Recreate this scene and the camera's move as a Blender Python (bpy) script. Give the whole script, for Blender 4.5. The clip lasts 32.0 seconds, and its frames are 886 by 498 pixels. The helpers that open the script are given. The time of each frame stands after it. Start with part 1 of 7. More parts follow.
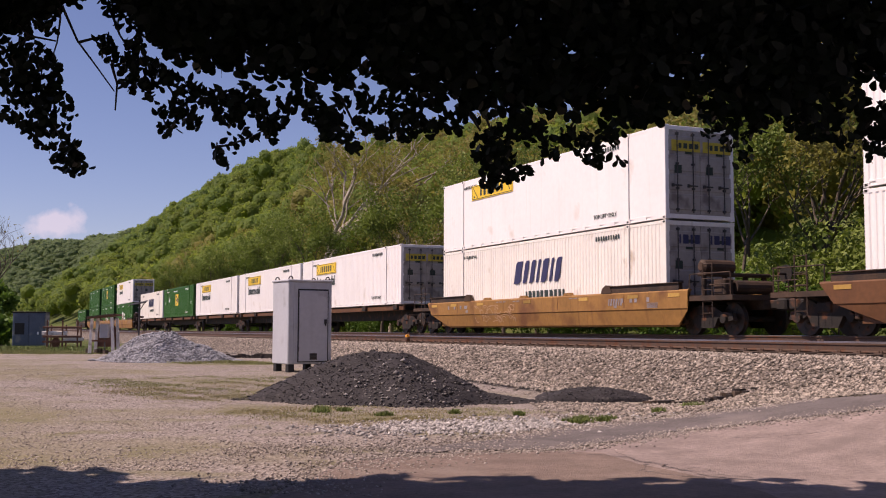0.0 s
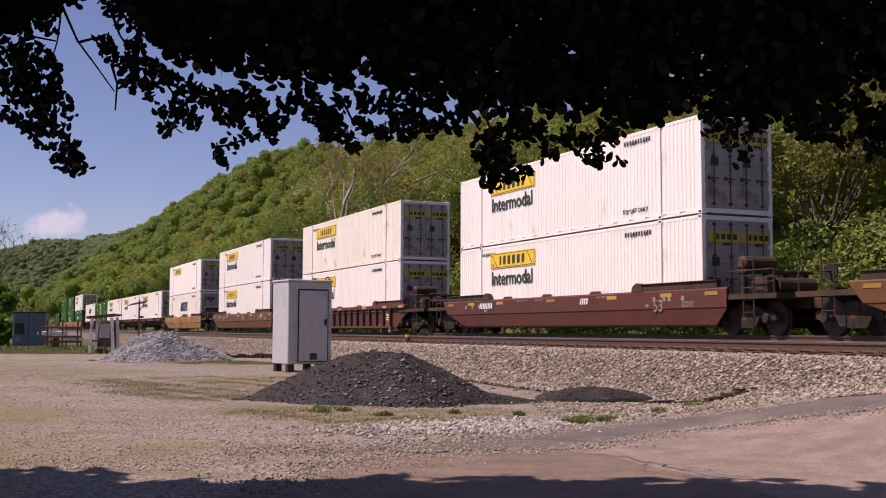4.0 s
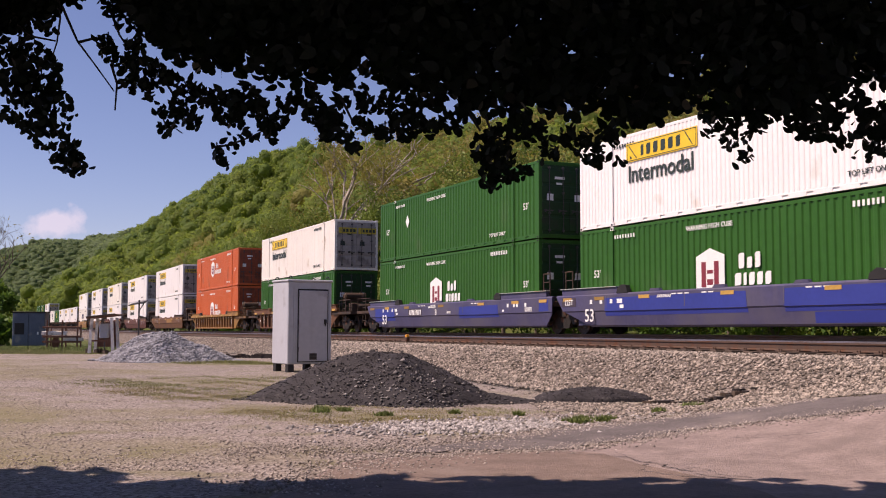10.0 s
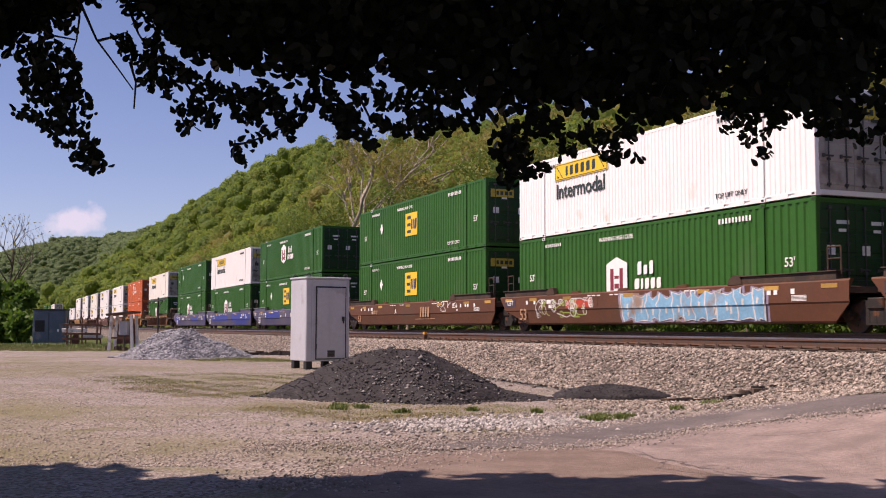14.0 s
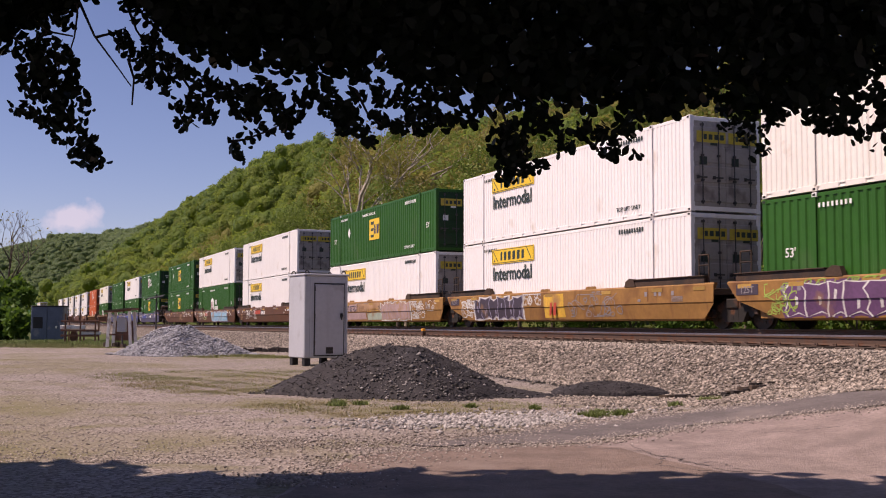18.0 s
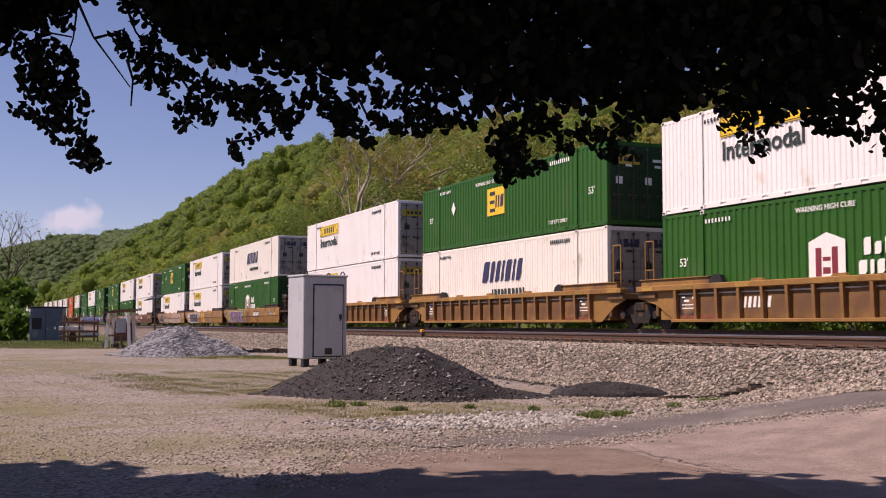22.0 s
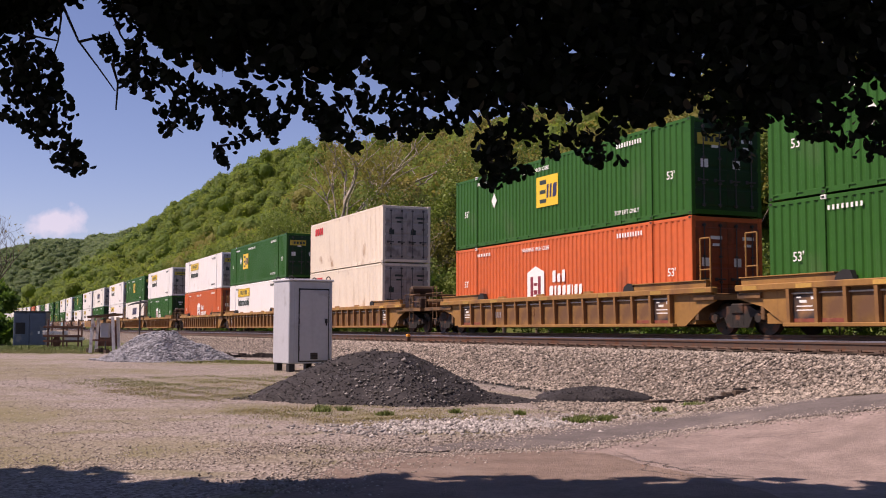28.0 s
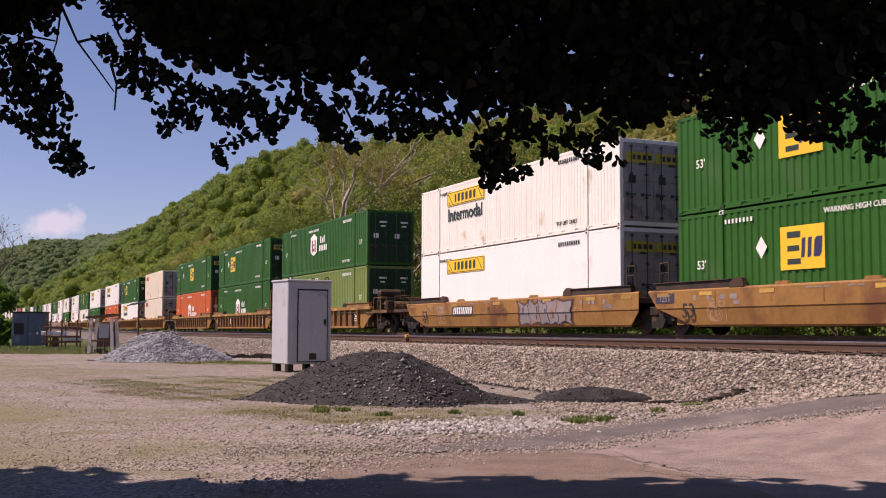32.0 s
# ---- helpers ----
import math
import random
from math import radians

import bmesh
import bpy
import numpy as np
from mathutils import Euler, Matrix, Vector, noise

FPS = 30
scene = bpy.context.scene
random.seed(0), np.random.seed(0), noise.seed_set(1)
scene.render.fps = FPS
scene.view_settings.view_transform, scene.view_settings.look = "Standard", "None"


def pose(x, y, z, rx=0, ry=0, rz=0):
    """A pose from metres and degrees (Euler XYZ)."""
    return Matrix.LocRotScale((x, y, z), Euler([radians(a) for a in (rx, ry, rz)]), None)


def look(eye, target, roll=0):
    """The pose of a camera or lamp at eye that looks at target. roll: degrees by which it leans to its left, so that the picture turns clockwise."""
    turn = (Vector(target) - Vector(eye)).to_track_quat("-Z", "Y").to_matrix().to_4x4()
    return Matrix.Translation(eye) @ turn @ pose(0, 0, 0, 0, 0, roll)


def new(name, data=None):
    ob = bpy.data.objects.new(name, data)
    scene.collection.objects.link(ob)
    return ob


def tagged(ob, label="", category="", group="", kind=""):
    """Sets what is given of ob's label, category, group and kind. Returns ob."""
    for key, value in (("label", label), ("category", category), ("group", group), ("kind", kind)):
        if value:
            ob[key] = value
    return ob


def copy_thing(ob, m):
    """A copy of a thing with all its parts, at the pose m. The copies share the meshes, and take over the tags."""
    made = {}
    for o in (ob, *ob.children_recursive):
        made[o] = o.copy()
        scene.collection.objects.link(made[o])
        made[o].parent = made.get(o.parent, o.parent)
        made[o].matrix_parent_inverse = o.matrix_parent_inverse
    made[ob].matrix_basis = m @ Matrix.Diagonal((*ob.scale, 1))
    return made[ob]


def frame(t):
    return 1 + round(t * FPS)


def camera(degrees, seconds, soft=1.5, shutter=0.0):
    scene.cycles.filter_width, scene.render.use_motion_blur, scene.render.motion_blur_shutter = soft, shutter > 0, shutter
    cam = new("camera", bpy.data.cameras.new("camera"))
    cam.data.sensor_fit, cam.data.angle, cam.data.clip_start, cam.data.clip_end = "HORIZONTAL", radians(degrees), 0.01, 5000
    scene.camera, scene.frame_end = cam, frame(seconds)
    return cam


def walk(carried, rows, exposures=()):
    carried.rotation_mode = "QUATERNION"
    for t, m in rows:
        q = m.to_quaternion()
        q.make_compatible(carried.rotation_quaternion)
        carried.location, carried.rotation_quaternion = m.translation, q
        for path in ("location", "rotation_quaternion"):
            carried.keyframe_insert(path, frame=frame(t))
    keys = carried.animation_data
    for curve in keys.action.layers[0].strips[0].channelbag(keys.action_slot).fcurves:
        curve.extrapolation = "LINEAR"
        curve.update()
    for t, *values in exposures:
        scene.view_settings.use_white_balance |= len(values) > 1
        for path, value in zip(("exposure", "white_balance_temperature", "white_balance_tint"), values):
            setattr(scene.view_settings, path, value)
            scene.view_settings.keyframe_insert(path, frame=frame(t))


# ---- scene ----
# ---- the camera and its way ----
cam = camera(44.63, 32.0, soft=1.0, shutter=0.06)
EYE = 1.4          # height of the lens over the lot
TILT0 = 4.06


def aim(dx, dy):
    """The camera's pose for a small pan (left) and tilt (down), both in 1/1910 of a radian."""
    yaw, tilt = dx / 1910.2, radians(TILT0) + dy / 1910.2
    away = Vector((-math.sin(yaw) * math.cos(tilt), math.cos(yaw) * math.cos(tilt), math.sin(tilt)))
    eye = Vector((0, 0, EYE))
    return look(eye, eye + away * 10, 0.227)


SWAY = [(0, 0, 0), (0.5, 0, 0), (1, -.6, -1.7), (1.5, -1.2, -4), (2, -1.2, -4.8), (2.3, -.4, -1.5), (2.5, 0, 0), (3.5, 0, 0), (7.5, 0, 0),
        (11.5, -.5, 0), (11.8, 1.5, 0), (12, 6, -.3), (12.3, 16, -1), (12.5, 23, -1.6), (12.8, 29.5, -2.6), (13, 30.8, -3.2), (13.5, 31, -4), (14, 31, -5),
        (14.5, 30.6, -6.3), (15.5, 30.2, -8.6), (16.5, 29.6, -9.8), (17, 29, -9.9), (18, 28, -10.8), (19, 27.6, -10.2), (20, 27.4, -9.4),
        (21, 26.8, -9.2), (22, 26.2, -9.2), (23, 26, -9.3), (24, 25.4, -9), (25, 25, -8.3), (25.5, 24.2, -8.1), (26.5, 23.4, -7.9), (27.5, 21.8, -7.4),
        (27.7, 15, -5), (27.9, 4, -1.8), (28, 1.2, -.9), (28.2, -.4, -.1), (28.5, -.7, 0), (30, -1, 0), (32, -1, 0)]
walk(cam, [(t, aim(dx, dy)) for t, dx, dy in SWAY], exposures=[(t, e, 6900, 29) for t, e in ((0, 0.16), (3, 0.12), (6, 0.13), (7, 0.18), (9, 0.28), (10, 0.27), (11, 0.22), (12, 0.25), (13, 0.33), (14, 0.33), (17, 0.18), (19, 0.13), (21, 0.13), (23, 0.19), (25, 0.2), (28, 0.29), (29, 0.27), (30, 0.28), (31, 0.31), (32, 0.22))])

# ---- sky and sun ----
SUN_ELEV, SUN_AZ = 54.0, 262.0      # azimuth clockwise from +y
world = bpy.data.worlds.new("sky")
scene.world = world
world.use_nodes = True
wn, wl = world.node_tree.nodes, world.node_tree.links
wn.clear()
sky = wn.new("ShaderNodeTexSky")
sky.sky_type, sky.sun_disc = "NISHITA", False
sky.sun_elevation, sky.sun_rotation = radians(SUN_ELEV), radians(SUN_AZ)
sky.air_density, sky.dust_density, sky.ozone_density, sky.altitude = 1.0, 0.15, 4.0, 900
wbg = wn.new("ShaderNodeBackground")
wbg.inputs["Strength"].default_value = 0.087
wout = wn.new("ShaderNodeOutputWorld")
# one small fair-weather cloud low over the valley
wco = wn.new("ShaderNodeTexCoord")
wdist = wn.new("ShaderNodeVectorMath"); wdist.operation = "SUBTRACT"
wdist.inputs[1].default_value = (-0.334, 0.939, 0.0868)
wscale = wn.new("ShaderNodeVectorMath"); wscale.operation = "MULTIPLY"
wscale.inputs[1].default_value = (38, 9, 72)
wlen = wn.new("ShaderNodeVectorMath"); wlen.operation = "LENGTH"
wnoise = wn.new("ShaderNodeTexNoise")
wnoise.inputs["Scale"].default_value, wnoise.inputs["Detail"].default_value = 42, 6
wsum = wn.new("ShaderNodeMath"); wsum.operation = "MULTIPLY_ADD"
wsum.inputs[1].default_value = 3.0
wramp = wn.new("ShaderNodeMapRange")
wramp.inputs["From Min"].default_value, wramp.inputs["From Max"].default_value = 2.5, 1.85
wramp.inputs["To Min"].default_value, wramp.inputs["To Max"].default_value = 0.0, 0.7
wmix = wn.new("ShaderNodeMix"); wmix.data_type = "RGBA"
wmix.inputs[7].default_value = (7.6, 7.4, 8.3, 1)
wl.new(wco.outputs["Generated"], wdist.inputs[0])
wl.new(wdist.outputs[0], wscale.inputs[0])
wl.new(wscale.outputs[0], wlen.inputs[0])
wl.new(wco.outputs["Generated"], wnoise.inputs["Vector"])
wl.new(wnoise.outputs["Fac"], wsum.inputs[0])
wl.new(wlen.outputs["Value"], wsum.inputs[2])
wl.new(wsum.outputs[0], wramp.inputs["Value"])
wl.new(wramp.outputs["Result"], wmix.inputs[0])
# the evening-side sky of a hazy valley leans to violet
wtint = wn.new("ShaderNodeMix"); wtint.data_type = "RGBA"; wtint.blend_type = "MULTIPLY"
wtint.inputs[0].default_value = 1.0
wtint.inputs[7].default_value = (1.03, 0.95, 1.03, 1)
wl.new(sky.outputs["Color"], wtint.inputs[6])
wl.new(wtint.outputs[2], wmix.inputs[6])
wl.new(wmix.outputs[2], wbg.inputs["Color"])
wl.new(wbg.outputs["Background"], wout.inputs["Surface"])

sun = new("sun", bpy.data.lights.new("sun", "SUN"))
sun.data.energy, sun.data.angle, sun.data.color = 4.75, radians(0.53), (1.0, 0.90, 0.74)
saz, sel = radians(SUN_AZ), radians(SUN_ELEV)
SUN_DIR = Vector((math.sin(saz) * math.cos(sel), math.cos(saz) * math.cos(sel), math.sin(sel)))
sun.matrix_world = look(SUN_DIR * 60, (0, 0, 0))

# ---- materials ----


def material(name, color, rough=0.6, metal=0.0, scale=3.0, vary=0.25, dirt=None, dirt_amount=0.0, dirt_scale=1.2, bump=0.0,
             bump_scale=40.0, stretch=(1, 1, 1), random_tint=0.0, island=False, specular=0.4, streaks=0.0):
    """A surface with fine grain, broad stains, optional dirt in patches or running streaks, and relief."""
    m = bpy.data.materials.new(name)
    m.use_nodes = True
    nt = m.node_tree
    n, l = nt.nodes, nt.links
    b = n["Principled BSDF"]
    b.inputs["Roughness"].default_value, b.inputs["Metallic"].default_value = rough, metal
    b.inputs["Specular IOR Level"].default_value = specular
    co = n.new("ShaderNodeTexCoord")
    mp = n.new("ShaderNodeMapping")
    mp.inputs["Scale"].default_value = stretch
    l.new(co.outputs["Object"], mp.inputs["Vector"])
    vec = mp.outputs["Vector"]

    def tex(sc, detail=4.0, v=vec):
        t = n.new("ShaderNodeTexNoise")
        t.inputs["Scale"].default_value, t.inputs["Detail"].default_value = sc, detail
        l.new(v, t.inputs["Vector"])
        return t.outputs["Fac"]

    def ramp(v, lo, hi, a, c):
        r = n.new("ShaderNodeMapRange")
        for k, val in (("From Min", lo), ("From Max", hi), ("To Min", a), ("To Max", c)):
            r.inputs[k].default_value = val
        l.new(v, r.inputs["Value"])
        return r.outputs["Result"]

    def times(a, c):
        q = n.new("ShaderNodeMath"); q.operation = "MULTIPLY"
        l.new(a, q.inputs[0]); l.new(c, q.inputs[1])
        return q.outputs[0]

    fine = ramp(tex(scale * 9), 0.3, 0.7, 1 - vary * 0.5, 1 + vary * 0.5)
    broad = ramp(tex(scale), 0.3, 0.7, 1 - vary * 0.6, 1 + vary * 0.6)
    value = times(fine, broad)
    if random_tint or island:
        if island:
            src = n.new("ShaderNodeNewGeometry").outputs["Random Per Island"]
        else:
            src = n.new("ShaderNodeObjectInfo").outputs["Random"]
        value = times(value, ramp(src, 0, 1, 1 - (random_tint or 0.2), 1 + (random_tint or 0.2)))
    hsv = n.new("ShaderNodeHueSaturation")
    hsv.inputs["Color"].default_value = (*color, 1)
    l.new(value, hsv.inputs["Value"])
    col = hsv.outputs["Color"]
    if dirt:
        mx = n.new("ShaderNodeMix"); mx.data_type = "RGBA"
        l.new(ramp(tex(dirt_scale, 6), 0.62 - dirt_amount * 0.4, 0.75 - dirt_amount * 0.3, 0, 0.85), mx.inputs[0])
        l.new(col, mx.inputs[6]); mx.inputs[7].default_value = (*dirt, 1)
        col = mx.outputs[2]
        if streaks:
            mp2 = n.new("ShaderNodeMapping")
            mp2.inputs["Scale"].default_value = (2.4, 2.4, 0.16)
            l.new(co.outputs["Object"], mp2.inputs["Vector"])
            mx2 = n.new("ShaderNodeMix"); mx2.data_type = "RGBA"
            l.new(ramp(tex(2.2, 7, mp2.outputs["Vector"]), 0.56, 0.78, 0, streaks), mx2.inputs[0])
            l.new(col, mx2.inputs[6]); mx2.inputs[7].default_value = (*dirt, 1)
            col = mx2.outputs[2]
    l.new(col, b.inputs["Base Color"])
    if bump:
        bp = n.new("ShaderNodeBump")
        bp.inputs["Strength"].default_value, bp.inputs["Distance"].default_value = bump, 0.02
        l.new(tex(bump_scale, 6), bp.inputs["Height"])
        l.new(bp.outputs["Normal"], b.inputs["Normal"])
    return m


def leaf_material(name, color, through_color, vary=0.35, trans=0.35, other=None, grain=None):
    m = bpy.data.materials.new(name)
    m.use_nodes = True
    n, l = m.node_tree.nodes, m.node_tree.links
    b = n["Principled BSDF"]
    b.inputs["Roughness"].default_value = 0.55
    b.inputs["Specular IOR Level"].default_value = 0.25
    geo = n.new("ShaderNodeNewGeometry")
    co = n.new("ShaderNodeTexCoord")
    big = n.new("ShaderNodeTexNoise")
    big.inputs["Scale"].default_value = 0.35
    l.new(co.outputs["Object"], big.inputs["Vector"])
    add = n.new("ShaderNodeMath"); add.operation = "ADD"
    l.new(geo.outputs["Random Per Island"], add.inputs[0]); l.new(big.outputs["Fac"], add.inputs[1])
    r = n.new("ShaderNodeMapRange")
    for k, v in (("From Min", 0.3), ("From Max", 1.3), ("To Min", 1 - vary), ("To Max", 1 + vary)):
        r.inputs[k].default_value = v
    l.new(add.outputs[0], r.inputs["Value"])
    h = n.new("ShaderNodeHueSaturation")
    h.inputs["Color"].default_value = (*color, 1)
    l.new(r.outputs["Result"], h.inputs["Value"])
    if other:
        # neighbouring crowns differ in kind
        stand = n.new("ShaderNodeTexNoise")
        stand.inputs["Scale"].default_value, stand.inputs["Detail"].default_value = 0.075, 3
        l.new(co.outputs["Object"], stand.inputs["Vector"])
        sr = n.new("ShaderNodeMapRange")
        sr.inputs["From Min"].default_value, sr.inputs["From Max"].default_value = 0.42, 0.58
        l.new(stand.outputs["Fac"], sr.inputs["Value"])
        mx = n.new("ShaderNodeMix"); mx.data_type = "RGBA"
        mx.inputs[6].default_value, mx.inputs[7].default_value = (*color, 1), (*other, 1)
        l.new(sr.outputs["Result"], mx.inputs[0])
        l.new(mx.outputs[2], h.inputs["Color"])
    l.new(h.outputs["Color"], b.inputs["Base Color"])
    if grain:
        # clumps of leaves on the crowns' bodies
        clump = n.new("ShaderNodeTexNoise")
        clump.inputs["Scale"].default_value, clump.inputs["Detail"].default_value = grain[0], 8
        l.new(co.outputs["Object"], clump.inputs["Vector"])
        bp = n.new("ShaderNodeBump")
        bp.inputs["Strength"].default_value, bp.inputs["Distance"].default_value = 1.0, grain[1] * 3
        l.new(clump.outputs["Fac"], bp.inputs["Height"])
        l.new(bp.outputs["Normal"], b.inputs["Normal"])
    t = n.new("ShaderNodeBsdfTranslucent")
    t.inputs["Color"].default_value = (*through_color, 1)
    mix = n.new("ShaderNodeMixShader")
    mix.inputs[0].default_value = trans
    l.new(b.outputs[0], mix.inputs[1]); l.new(t.outputs[0], mix.inputs[2])
    l.new(mix.outputs[0], n["Material Output"].inputs["Surface"])
    return m


